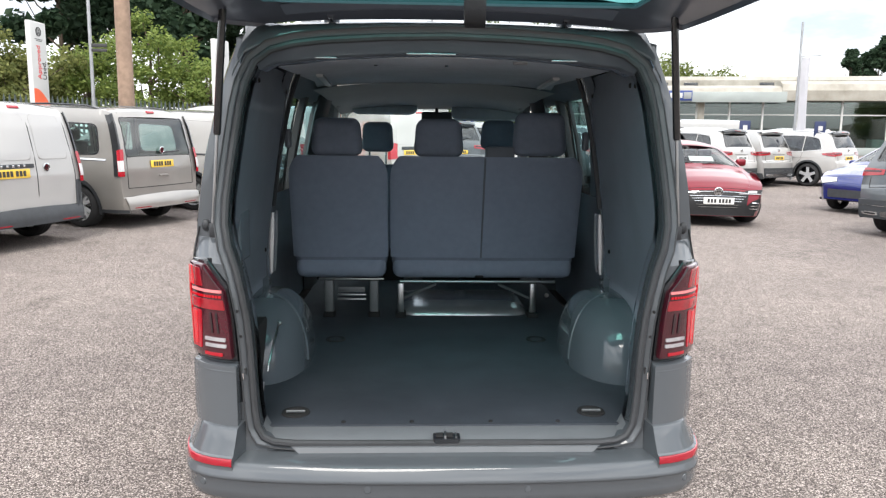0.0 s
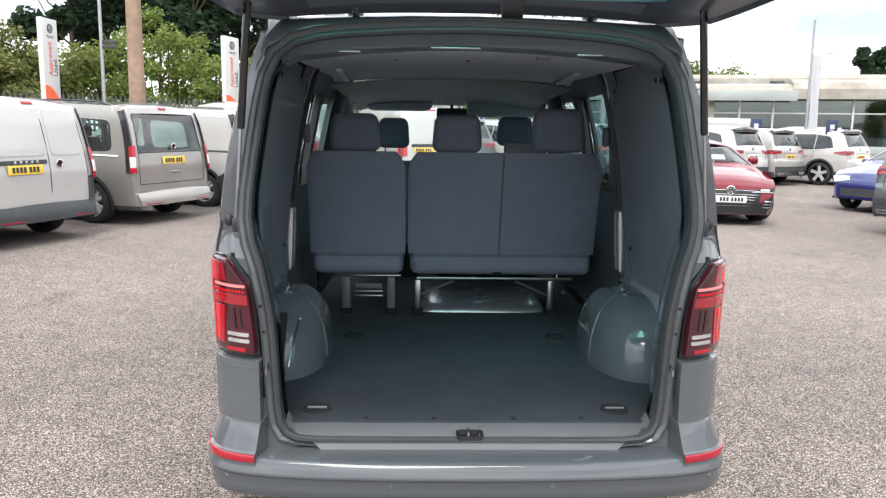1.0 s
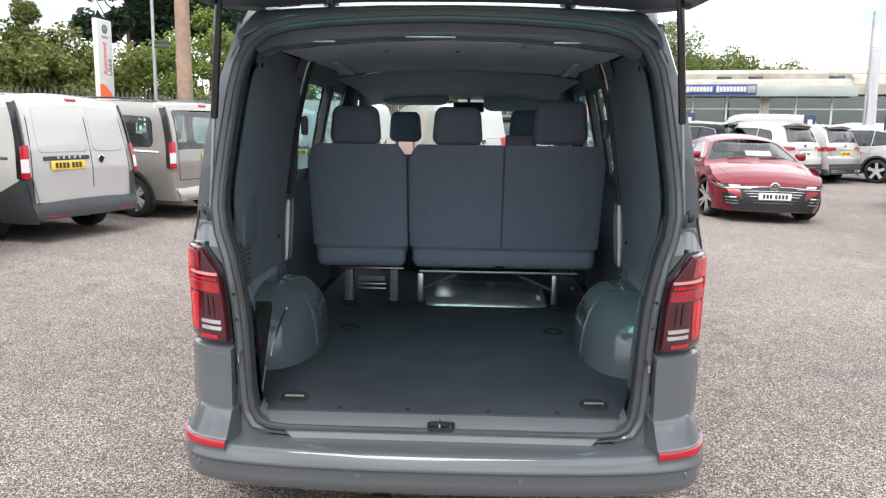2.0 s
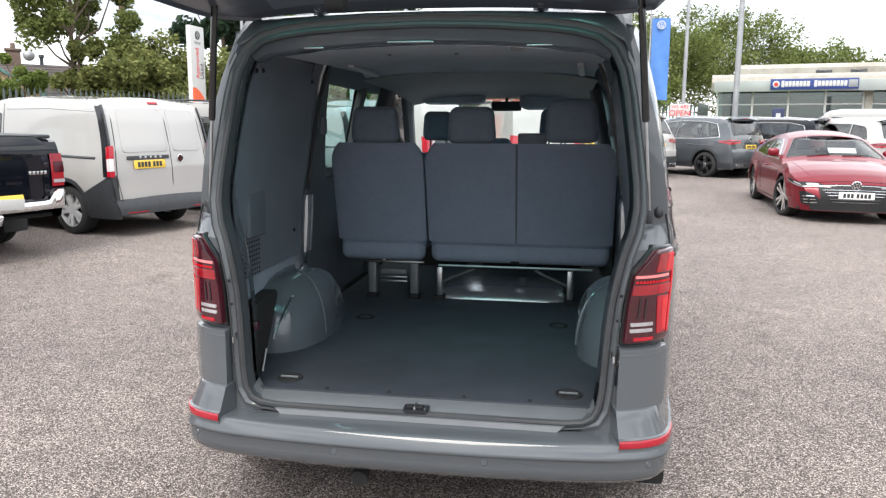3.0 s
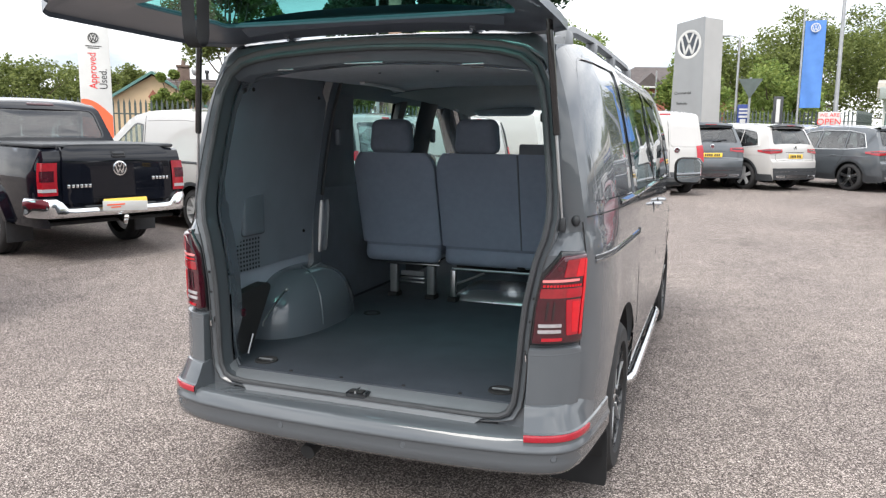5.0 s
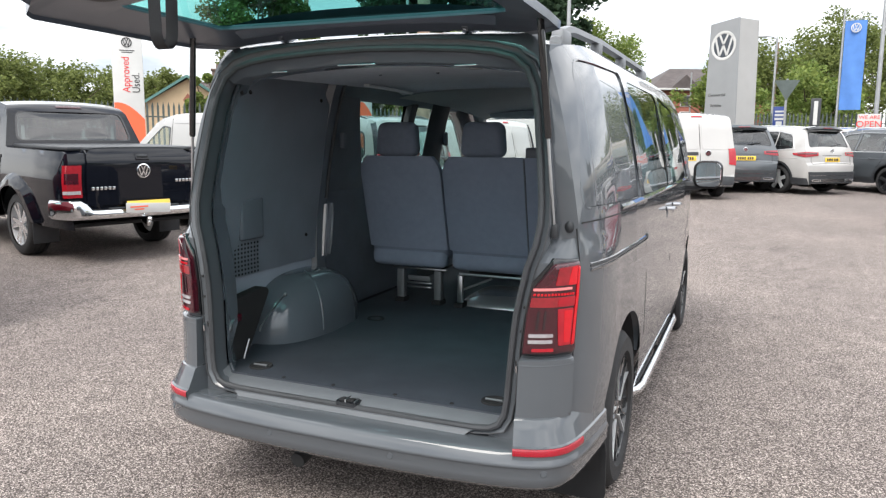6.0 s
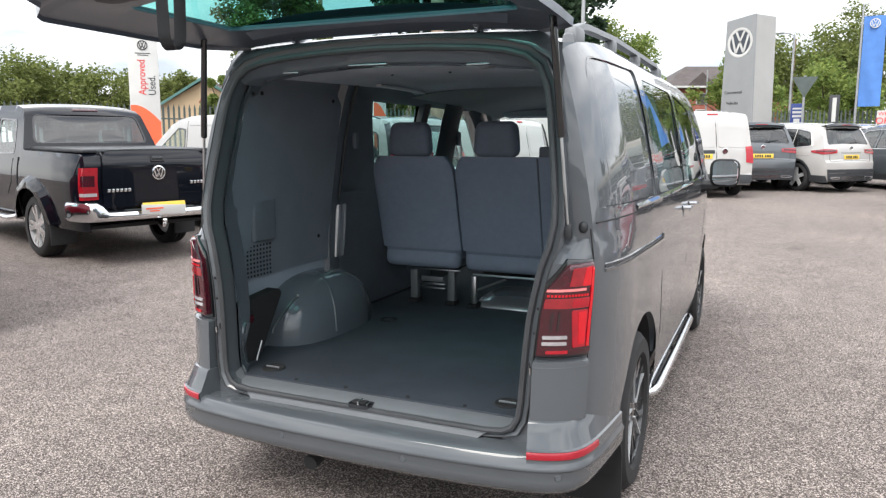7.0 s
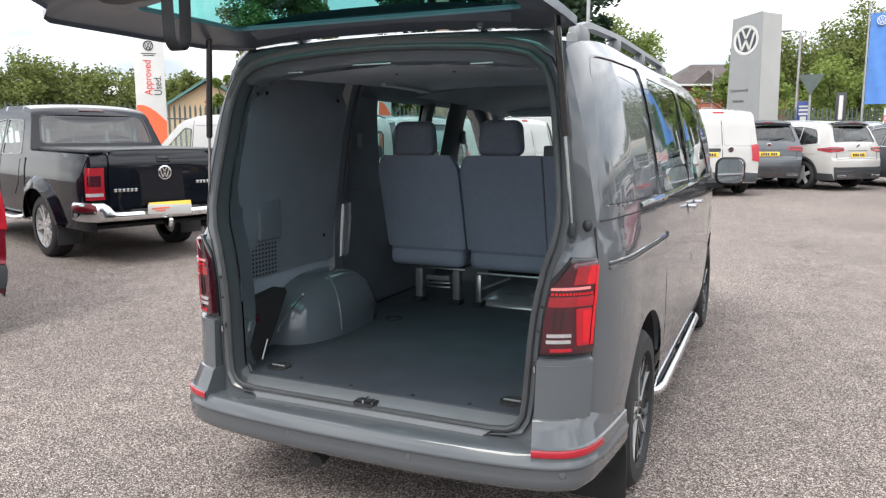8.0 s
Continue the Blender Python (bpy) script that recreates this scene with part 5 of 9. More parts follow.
def away(deg, d):
    """A place d metres from the yard's near edge, deg degrees clockwise of straight ahead."""
    return (d * math.sin(radians(deg)), d * math.cos(radians(deg)))


TREES = [
    # dark conifers
    ("conifer_tree", "tall dark green conifer behind the fence", away(-24.6, 44), 16, 3.0, 1.0, "leaf_dark", 15000, 0.27, "round", 11),
    ("conifer_tree", "tall dark green conifer behind the fence", away(-21, 45), 18, 4.0, 1.0, "leaf_dark", 16000, 0.27, "round", 12),
    ("conifer_tree", "tall dark green conifer behind the fence", away(-16.6, 46), 16.5, 4.2, 1.0, "leaf_dark", 16000, 0.27, "round", 13),
    ("conifer_tree", "tall dark green conifer behind the fence", away(-14.6, 48), 15, 2.7, 1.0, "leaf_dark", 10000, 0.27, "round", 14),
    ("conifer_tree", "dark conifer far behind the shops", away(30.7, 75), 8.3, 1.8, 1.0, "leaf_dark", 5720, 0.26, "cone", 15),
    ("conifer_tree", "dark conifer far behind the shops", away(32.4, 76), 9.9, 1.9, 1.0, "leaf_dark", 5720, 0.26, "cone", 16),
    ("conifer_tree", "dark conifer far behind the shops", away(31.5, 77), 8.2, 1.8, 1.0, "leaf_dark", 5720, 0.26, "cone", 17),
    # light bushes and small trees before them
    ("young_tree", "light green young broadleaf tree by the fence", away(-19, 34), 6.2, 2.2, 0.3, "leaf_light", 5720, 0.116, "round", 21),
    ("young_tree", "light green young broadleaf tree by the fence", away(-15, 33), 4.8, 2.0, 0.3, "leaf_light", 5280, 0.116, "round", 22),
    ("young_tree", "light green young broadleaf tree by the fence", away(-23, 35), 5.0, 2.2, 0.3, "leaf_light", 5280, 0.116, "round", 23),
    ("bush", "olive green bushy tree by the fence", away(-28, 33), 5.0, 2.8, 0.1, "leaf_olive", 9000, 0.135, "round", 24),
    ("bush", "olive green bushy tree by the fence", away(-31, 33), 5.2, 2.2, 0.1, "leaf_olive", 9500, 0.135, "round", 25),
    ("bush", "yellowish green bushy tree by the fence", away(-33.8, 33), 5.0, 1.25, 0.1, "leaf_olive", 5000, 0.135, "round", 26),
    ("bush", "light green bushy tree before the bungalow", away(-38.4, 35), 4.4, 1.25, 0.1, "leaf_light", 7500, 0.116, "round", 25),
    ("broadleaf_tree", "green broadleaf tree with open crown", away(-34.4, 34), 9.0, 2.5, 3.6, "leaf_mid", 8500, 0.139, "round", 27),
    ("broadleaf_tree", "green broadleaf tree with open crown", away(-42, 50), 5.4, 2.4, 0.5, "leaf_mid", 5720, 0.139, "round", 28),
    # far wood on the left
    ("broadleaf_tree", "far green broadleaf tree", away(-45, 75), 7.2, 4.5, 0.3, "leaf_mid", 5720, 0.232, "round", 31),
    ("broadleaf_tree", "far green broadleaf tree", away(-49, 72), 7.0, 5.0, 0.3, "leaf_mid", 5720, 0.232, "round", 32),
    ("broadleaf_tree", "far green broadleaf tree", away(-53, 70), 7.6, 5.0, 0.3, "leaf_mid", 5720, 0.232, "round", 33),
    ("broadleaf_tree", "far green broadleaf tree", away(-57, 66), 7.6, 5.0, 0.3, "leaf_mid", 5720, 0.232, "round", 34),
    ("broadleaf_tree", "far green broadleaf tree", away(-41, 78), 7.0, 4.5, 0.3, "leaf_olive", 5720, 0.232, "round", 35),
    # wood behind the shops and the pylon
    ("broadleaf_tree", "big green broadleaf tree behind the pylon", away(4.0, 58), 8.6, 5.0, 0.5, "leaf_mid", 9900, 0.186, "round", 41),
    ("broadleaf_tree", "big green broadleaf tree behind the pylon", away(7.6, 66), 11.4, 5.6, 0.5, "leaf_mid", 10560, 0.186, "round", 42),
    ("broadleaf_tree", "big green broadleaf tree behind the pylon", away(13.0, 74), 12.0, 6.0, 0.5, "leaf_mid", 10560, 0.186, "round", 43),
    ("broadleaf_tree", "big green broadleaf tree behind the shops", away(17.5, 80), 10.4, 5.4, 0.5, "leaf_mid", 7920, 0.209, "round", 44),
    ("broadleaf_tree", "green broadleaf tree far behind the shops", away(22.5, 84), 8.2, 4.5, 0.5, "leaf_mid", 5720, 0.232, "round", 45),
    ("weeping_tree", "light green weeping tree beside the pylon", away(5.6, 42), 5.0, 2.6, 0.2, "leaf_light", 6600, 0.139, "round", 46),
    ("broadleaf_tree", "green broadleaf tree beyond the road", away(-9.3, 50), 8.9, 3.2, 2.0, "leaf_light", 6160, 0.162, "round", 47),
    ("broadleaf_tree", "green broadleaf tree beyond the road", away(-8.3, 60), 6.0, 3.0, 1.0, "leaf_mid", 5720, 0.162, "round", 48),
    ("broadleaf_tree", "green broadleaf tree at the yard's edge", away(96, 37), 8.0, 4.2, 0.6, "leaf_mid", 5000, 0.21, "round", 51),
    ("broadleaf_tree", "green broadleaf tree at the yard's edge", away(80, 39), 9.0, 4.4, 0.6, "leaf_mid", 5000, 0.21, "round", 52),
    ("broadleaf_tree", "green broadleaf tree at the yard's edge", away(66, 42), 8.4, 4.2, 0.6, "leaf_mid", 5000, 0.21, "round", 53),
    ("broadleaf_tree", "light green broadleaf tree beside the pylon", away(-0.4, 46), 5.8, 2.2, 1.5, "leaf_light", 5280, 0.151, "round", 49),
]
for n_, l_, a_, h_, s_, b_, m_, c_, z_, st_, sd_ in TREES:
    fine_ = m_ != "leaf_dark"
    tree(n_, l_, a_, h_, s_, b_, m_, int(c_ * 1.75) if fine_ else c_, z_ * 0.76 if fine_ else z_, st_, sd_)


# ---- shops ----
def shops():
    base = pose(9.9, 47.0, lift_of(12, 47), 0, 0, -12) @ Matrix.Diagonal((1.25, 1.25, 1.02, 1))
    b = thing("shop_building", base, "long low shop building with weathered cladding and glazed front", "building")
    # local x from the left corner, y into the building
    L1, L2, D = 10.0, 18.6, 12.0
    def blk(name, x0, x1, ya, yb, z0, z1, m, label=""):
        bm = bmesh.new()
        box(bm, ((x0 + x1) / 2, (ya + yb) / 2, (z0 + z1) / 2), (x1 - x0, yb - ya, z1 - z0), 0.03)
        return part(name, bm, m, b, label)
    blk("back_wall", 0, L2, D - 0.2, D, 0, 3.9, "cladding")
    blk("end_wall", 0, 0.2, 1.2, D - 0.2, 0, 3.6, "cladding_grey")
    blk("end_wall", L2 - 0.2, L2, 0.3, D - 0.2, 0, 3.6, "cladding")
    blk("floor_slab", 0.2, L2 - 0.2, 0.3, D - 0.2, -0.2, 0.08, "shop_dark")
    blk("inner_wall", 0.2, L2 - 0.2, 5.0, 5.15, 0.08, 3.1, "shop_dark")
    blk("flat_roof", 0, L2, 0.8, D, 3.3, 3.5, "cladding_grey")
    # curved corrugated fascias
    def fascia(x0, x1, zlo, zhi, m, step):
        bm = bmesh.new()
        n = int((x1 - x0) / step)
        rings = []
        for k in range(n + 1):
            x = x0 + (x1 - x0) * k / n
            d = 0.035 if k % 2 else 0.0
            rings.append([Vector((x, -0.5 + d, zlo)), Vector((x, -0.55 + d, zlo + (zhi - zlo) * 0.5)), Vector((x, -0.42 + d, zlo + (zhi - zlo) * 0.82)), Vector((x, 0.0 + d, zhi)), Vector((x, 0.9, zhi + 0.06)), Vector((x, 0.9, zlo)), Vector((x, 0, zlo - 0.02))])
        loft(bm, rings)
        part("fascia", bm, m, b, smooth=False)
    fascia(-0.3, L1, 3.15, 4.1, "cladding", 0.22)
    fascia(L1, L2, 3.2, 4.35, "cladding", 0.30)
    bm = bmesh.new()
    box(bm, (L1 / 2, -0.60, 3.38), (L1 + 0.4, 0.06, 0.62), 0.02)
    part("sign_band", bm, "cladding_grey", b)
    # upper hall
    bm = bmesh.new()
    n = 70
    rings = []
    for k in range(n + 1):
        x = 0.75 + (18.5 - 0.75) * k / n
        d = 0.04 if k % 2 else 0
        rings.append([Vector((x, 5.0 + d, 3.4)), Vector((x, 5.0 + d, 4.9)), Vector((x, 5.3 + d, 5.15)), Vector((x, 8.0, 5.45)), Vector((x, 11.5, 5.1)), Vector((x, 11.5, 3.4))])
    loft(bm, rings)
    part("upper_hall", bm, "cladding", b, smooth=False)
    for x in (5.0, 6.6, 10.6, 12.0, 13.4):
        bm = bmesh.new()
        box(bm, (x, 4.97, 4.55), (0.75, 0.06, 0.38), 0.01)
        part("clerestory_window", bm, "glass_dark", b)
    # glazed front: each bay a pane between mullions
    x = 0.0
    i = 0
    while x < L2 - 0.3:
        w = 1.55 if x < L1 else 2.05
        bm = bmesh.new()
        box(bm, (x, 0.05, 1.6), (0.09, 0.12, 3.2), 0.01)
        part("mullion", bm, "sign_white", b)
        if i % 5 == 4:
            bm = bmesh.new()
            box(bm, (x + 0.2, 0.02, 1.6), (0.32, 0.2, 3.2), 0.01)
            part("column", bm, "cladding", b)
        for za, zb in ((0.5, 2.35), (2.42, 3.12)):
            bm = bmesh.new()
            box(bm, (x + w / 2, 0.05, (za + zb) / 2), (w - 0.1, 0.02, zb - za), 0)
            part("pane", bm, "glass_green", b)
        bm = bmesh.new()
        box(bm, (x + w / 2, 0.05, 2.385), (w - 0.09, 0.1, 0.07), 0.005)
        part("transom", bm, "sign_white", b)
        bm = bmesh.new()
        box(bm, (x + w / 2, 0.06, 0.25), (w - 0.09, 0.1, 0.5), 0.005)
        part("stall_riser", bm, "cladding_grey", b)
        x += w
        i += 1
    # shop sign: letters as plain bars in its colours
    s = new("shop_sign")
    s.matrix_world = Matrix.Translation(base @ Vector((4.05, -0.68, 3.46))) @ pose(0, 0, 0, 0, 0, -12)
    tagged(s, "navy shop sign with white bars for letters", "sign")
    bm = bmesh.new()
    box(bm, (0, 0, 0), (4.5, 0.10, 0.60), 0.01)
    part("board", bm, "sign_navy", s)
    bm = bmesh.new()
    xx = -1.60
    for k in range(18):
        if k != 8:
            box(bm, (xx, -0.06, 0.01), (0.15, 0.02, 0.36 if k in (0, 9) else 0.30), 0.006)
            box(bm, (xx, -0.058, -0.05 + 0.03 * (k % 3)), (0.19, 0.012, 0.05), 0.004)
        xx += 0.188
    tagged(part("letter_bars", bm, "sign_white", s), kind="stuff")
    bm = bmesh.new()
    lathe(bm, [(0.001, -0.065), (0.17, -0.065), (0.19, -0.05)], 18, "y", (-1.95, 0, 0))
    mark = part("round_mark", bm, "sign_white", s)
    bm = bmesh.new()
    lathe(bm, [(0.001, -0.072), (0.11, -0.072), (0.12, -0.064)], 18, "y", (-1.95, 0, 0))
    part("mark_centre", bm, "sign_red", mark)
    bm = bmesh.new()
    box(bm, (1.97, -0.06, 0), (0.46, 0.02, 0.40), 0.01)
    part("side_panel", bm, "sign_grey", s)
    # goods behind the glass
    rng = random.Random(5)
    for k in range(10):
        bm = bmesh.new()
        h = rng.uniform(0.8, 1.5)
        box(bm, (0, 0, h / 2), (rng.uniform(0.5, 0.9), 0.6, h), 0.04)
        d = part("white_appliance", bm, rng.choice(["sign_white", "sign_grey", "sign_navy"]))
        d.location = base @ Vector((1.2 + k * 1.75, 1.6 + rng.random(), 0.08))
        tagged(d, "household appliance shown behind the shop window", "appliance", "shop goods")


shops()


# ---- fence ----
def palisade():
    line = [(-26, 9), (-17, 19.5), (-9.5, 29), (-2, 35), (3, 37.5), (7.3, 38.5), (9.3, 46.6)]
    f = thing("palisade_fence", pose(0, 0, 0), "grey steel palisade fence with pointed pales", "fence")
    made = 0
    pts = []
    for a, b in zip(line, line[1:]):
        n = int(math.hypot(b[0] - a[0], b[1] - a[1]) / 0.17)
        ang = math.atan2(b[1] - a[1], b[0] - a[0])
        for k in range(n):
            pts.append((a[0] + (b[0] - a[0]) * k / n, a[1] + (b[1] - a[1]) * k / n, ang))
        for h in (0.5, 1.9):
            za, zb = lift_of(*a), lift_of(*b)
            rail = bmesh.new()
            tube(rail, [(a[0], a[1], za + h), (b[0], b[1], zb + h)], 0.03, 4)
            part("rail", rail, "fence", f)
    bm = bmesh.new()
    prism(bm, [(-0.035, 0.02), (0.035, 0.02), (0.035, 2.25), (0.0, 2.4), (-0.035, 2.25)], "y", -0.012, 0.012)
    first = part("pale", bm, "fence", f, smooth=False)
    rest_v, rest_f = [], []
    base = [Vector(v.co) for v in first.data.vertices]
    polys = [tuple(p.vertices) for p in first.data.polygons]
    start = len(pts) // 5
    for i, (x, y, a) in enumerate(pts):
        m = Matrix.Translation((x, y, lift_of(x, y))) @ Matrix.Rotation(a, 4, "Z")
        if start <= i < start + 280:
            ob = first if i == start else new("pale", first.data)
            ob.parent = f
            ob.matrix_local = m
        else:
            k = len(rest_v)
            rest_v += [tuple(m @ v) for v in base]
            rest_f += [tuple(q + k for q in p) for p in polys]
    me = bpy.data.meshes.new("far_pales")
    me.from_pydata(rest_v, [], rest_f)
    me.materials.append(M["fence"])
    ob = new("far_pales", me)
    ob.parent = f
    tagged(ob, kind="stuff")


palisade()


# ---- bungalow ----
def bungalow():
    x, y = -25.1, 29.75
    h = thing("bungalow", pose(x, y, lift_of(x, y) + 0.28, 0, 0, 38) @ Matrix.Scale(0.87, 4), "cream bungalow with brown tiled roof and chimneys", "house")
    bm = bmesh.new()
    prism(bm, [(-3.2, 0), (3.2, 0), (3.2, 2.3), (0, 4.2), (-3.2, 2.3)], "y", 0, 7)
    part("wall", bm, "render_cream", h, smooth=False)
    bm = bmesh.new()
    prism(bm, [(0, 0), (13, 0), (13, 2.3), (0, 2.3)], "y", 3.0, 9.0)
    part("side_wall", bm, "render_cream", h, smooth=False)
    for s in (-1, 1):
        bm = bmesh.new()
        for k in range(11):
            a, b = k / 11, (k + 1) / 11
            p0 = Vector((s * 3.6 * (1 - a), 0, 2.05 + 2.3 * a + 0.03))
            p1 = Vector((s * 3.6 * (1 - b), 0, 2.05 + 2.3 * b))
            loft(bm, [[p0 + Vector((0, -0.3, 0)), p1 + Vector((0, -0.3, 0)), p1 + Vector((0, -0.3, 0.07)), p0 + Vector((0, -0.3, 0.07))], [p0 + Vector((0, 7, 0)), p1 + Vector((0, 7, 0)), p1 + Vector((0, 7, 0.07)), p0 + Vector((0, 7, 0.07))]])
        part("roof_slope", bm, "roof_tile", h, smooth=False)
        bm = bmesh.new()
        tube(bm, [(s * 3.65, -0.33, 2.0), (0, -0.33, 4.36)], 0.10, 4)
        part("bargeboard", bm, "green_board", h, smooth=False)
    bm = bmesh.new()
    loft(bm, [[Vector((xx, 2.6, 2.1)), Vector((xx, 6.0, 4.4)), Vector((xx, 9.4, 2.1)), Vector((xx, 9.4, 2.2)), Vector((xx, 6.0, 4.47)), Vector((xx, 2.6, 2.17))] for xx in (0.5, 13.2)])
    main = part("main_roof", bm, "roof_tile", h, smooth=False)
    for k in range(14):
        a, b = k / 14, (k + 1) / 14
        ya, yb = 2.58 + 3.4 * a, 2.58 + 3.4 * b
        za, zb = 2.16 + 2.3 * a + 0.05, 2.16 + 2.3 * b + 0.01
        bm = bmesh.new()
        loft(bm, [[Vector((xx, ya, za)), Vector((xx, yb, zb)), Vector((xx, yb, zb + 0.05)), Vector((xx, ya, za + 0.05))] for xx in (0.45, 13.25)])
        part("tile_course", bm, "roof_tile", main, smooth=False)
    for cx, cy in ((1.55, 6.0),):
        bm = bmesh.new()
        box(bm, (cx, cy, 4.6), (0.75, 0.6, 1.5), 0.02)
        box(bm, (cx, cy, 5.3), (0.9, 0.75, 0.14), 0.02)
        lathe(bm, [(0.14, 5.35), (0.12, 5.7), (0.09, 5.7)], 10, "z", (cx, cy, 0))
        part("chimney", bm, "chimney_brick", h)
    bm = bmesh.new()
    lathe(bm, [(0.1, 4.4), (0.1, 4.9), (0.16, 4.95), (0.14, 5.1), (0.001, 5.1)], 10, "z", (3.0, 6.0, 0))
    part("flue", bm, "black_trim", h)
    bm = bmesh.new()
    lathe(bm, [(0.001, 0.0), (0.18, 0.03), (0.31, 0.10), (0.32, 0.12), (0.18, 0.05), (0.001, 0.02)], 16, "y", (2.35, 5.6, 5.0))
    part("satellite_dish", bm, "galv", h)
    bm = bmesh.new()
    prism(bm, [(-0.28, 3.0), (0, 2.6), (0.28, 3.0), (0, 3.4)], "y", -0.03, 0.02)
    part("gable_lozenge", bm, "brick", h, smooth=False)


bungalow()


# ---- brick house far off beyond the pylon ----
def brick_house():
    x, y = -3.2, 69.7
    h = thing("brick_house", pose(x, y, lift_of(x, y), 0, 0, 25) @ Matrix.Diagonal((1, 1, 0.74, 1)), "far red-brick house with dark hipped roof", "house")
    bm = bmesh.new()
    box(bm, (0, 0, 3.4), (11, 7, 6.8), 0.02)
    part("wall", bm, "brick", h)
    bm = bmesh.new()
    r0 = [Vector((-5.9, -3.9, 6.7)), Vector((5.9, -3.9, 6.7)), Vector((5.9, 3.9, 6.7)), Vector((-5.9, 3.9, 6.7))]
    r1 = [Vector((-3, -0.1, 9.4)), Vector((3, -0.1, 9.4)), Vector((3, 0.1, 9.4)), Vector((-3, 0.1, 9.4))]
    loft(bm, [r0, r1])
    roof = part("roof", bm, "slate_roof", h, smooth=False)
    for gx in (-2.8, 2.6):
        bm = bmesh.new()
        prism(bm, [(gx - 1.5, 6.5), (gx + 1.5, 6.5), (gx, 8.3)], "y", -3.7, -1.2)
        part("gable", bm, "slate_roof", roof, smooth=False)
    bm = bmesh.new()
    box(bm, (0, -3.95, 6.66), (11.9, 0.10, 0.22), 0.02)
    part("eaves_board", bm, "sign_white", h)
    for z in (1.6, 3.6, 5.4):
        for k in range(6):
            bm = bmesh.new()
            box(bm, (-4.5 + 1.8 * k, -3.52, z), (0.95, 0.08, 1.25), 0.01)
            w = part("window", bm, "sign_white", h)
            bm = bmesh.new()
            box(bm, (-4.5 + 1.8 * k, -3.57, z), (0.78, 0.04, 1.08), 0)
            part("pane", bm, "shop_dark", w)


brick_house()


# ---- signs, flags and poles ----
def totem(label, at, turn, top, w=0.75, words=True):
    x, y = at
    t = thing("sign_totem", pose(x, y, lift_of(x, y), 0, 0, turn), label, "sign", "advertising totems")
    bm = bmesh.new()
    box(bm, (0, 0, top / 2), (w, 0.16, top), 0.02)
    part("panel", bm, "sign_white", t)
    bm = bmesh.new()
    h = top * 0.56
    poly = [(-w / 2 + 0.01, 0.02), (w / 2 - 0.01, 0.02)] + [(w / 2 - 0.01 - (w - 0.02) * k / 8, h * (0.78 + 0.22 * math.sin(1.6 * k / 8 + 0.15))) for k in range(9)]
    prism(bm, poly, "y", -0.086, -0.076)
    part("orange_base", bm, "sign_orange", t, smooth=False)
    if words:
        zz = top * 0.735
        text_mesh("Approved", w * 0.36, "sign_red", t, Matrix.Translation((-w * 0.06, -0.084, zz)) @ Matrix.Rotation(radians(-90), 4, "Y"), width=top * 0.22)
        text_mesh("Used.", w * 0.36, "ink", t, Matrix.Translation((w * 0.26, -0.084, zz - top * 0.05)) @ Matrix.Rotation(radians(-90), 4, "Y"), width=top * 0.12)
        badge(t, (0, -0.082, top * 0.935), w * 0.17, -1, "ink", "sign_white")
        bm = bmesh.new()
        for k, ww in ((0, 0.5), (1, 0.36)):
            box(bm, (0, -0.083, top * 0.885 - 0.045 * k), (w * ww, 0.006, 0.018))
        part("small_print_bars", bm, "ink", t)
    return t


totem("white and orange advertising totem reading Approved Used", (-12.85, 14.0), 46, 3.85, 0.70)
totem("white and orange advertising totem seen edge on", (-11.4, 23.3), 85, 4.5, 0.8)
totem("white and orange advertising totem behind the vans", (-6.4, 25.2), 70, 4.3, 0.8)

py = thing("brand_pylon", pose(0.20, 29.0, lift_of(0.5, 29), 0, 0, -35), "tall grey dealership pylon with a round emblem", "sign")
bm = bmesh.new()
prism(bm, [(-0.72, 0), (0.72, 0), (0.62, 5.55), (-0.58, 5.42)], "y", -0.02, 0.04, 0.01)
part("front_panel", bm, "sign_grey", py, smooth=False)
bm = bmesh.new()
prism(bm, [(-0.70, 0), (0.71, 0), (0.61, 5.53), (-0.56, 5.40)], "y", 0.05, 1.12, 0.01)
part("core", bm, "pylon_side", py, smooth=False)
badge(py, (0.02, -0.02, 4.62), 0.52, -1, "sign_white", "disc_grey")
text_mesh("Commercial", 0.15, "ink", py, Matrix.Translation((-0.15, -0.026, 2.88)))
text_mesh("Vehicles", 0.15, "ink", py, Matrix.Translation((-0.17, -0.026, 2.50)))


def pole(label, at, h, r0, r1, m="galv", lamp=0, name="lamp_post", turn=0):
    x, y = at
    p = thing(name, pose(x, y, lift_of(x, y), 0, 0, turn), label, "post")
    bm = bmesh.new()
    tube(bm, [(0, 0, -0.1), (0, 0, h * 0.5), (0, 0, h)], [r0, (r0 + r1) / 2, r1], 12)
    part("shaft", bm, m, p)
    if lamp:
        bm = bmesh.new()
        tube(bm, [(0, 0, h - 0.05), (lamp * 0.2, 0, h + 0.08), (lamp * 0.5, 0, h + 0.12)], 0.03, 6)
        part("arm", bm, m, p)
        bm = bmesh.new()
        box(bm, (lamp * 0.75, 0, h + 0.12), (0.62, 0.26, 0.11), 0.04)
        part("lamp_head", bm, "galv", p)
    return p


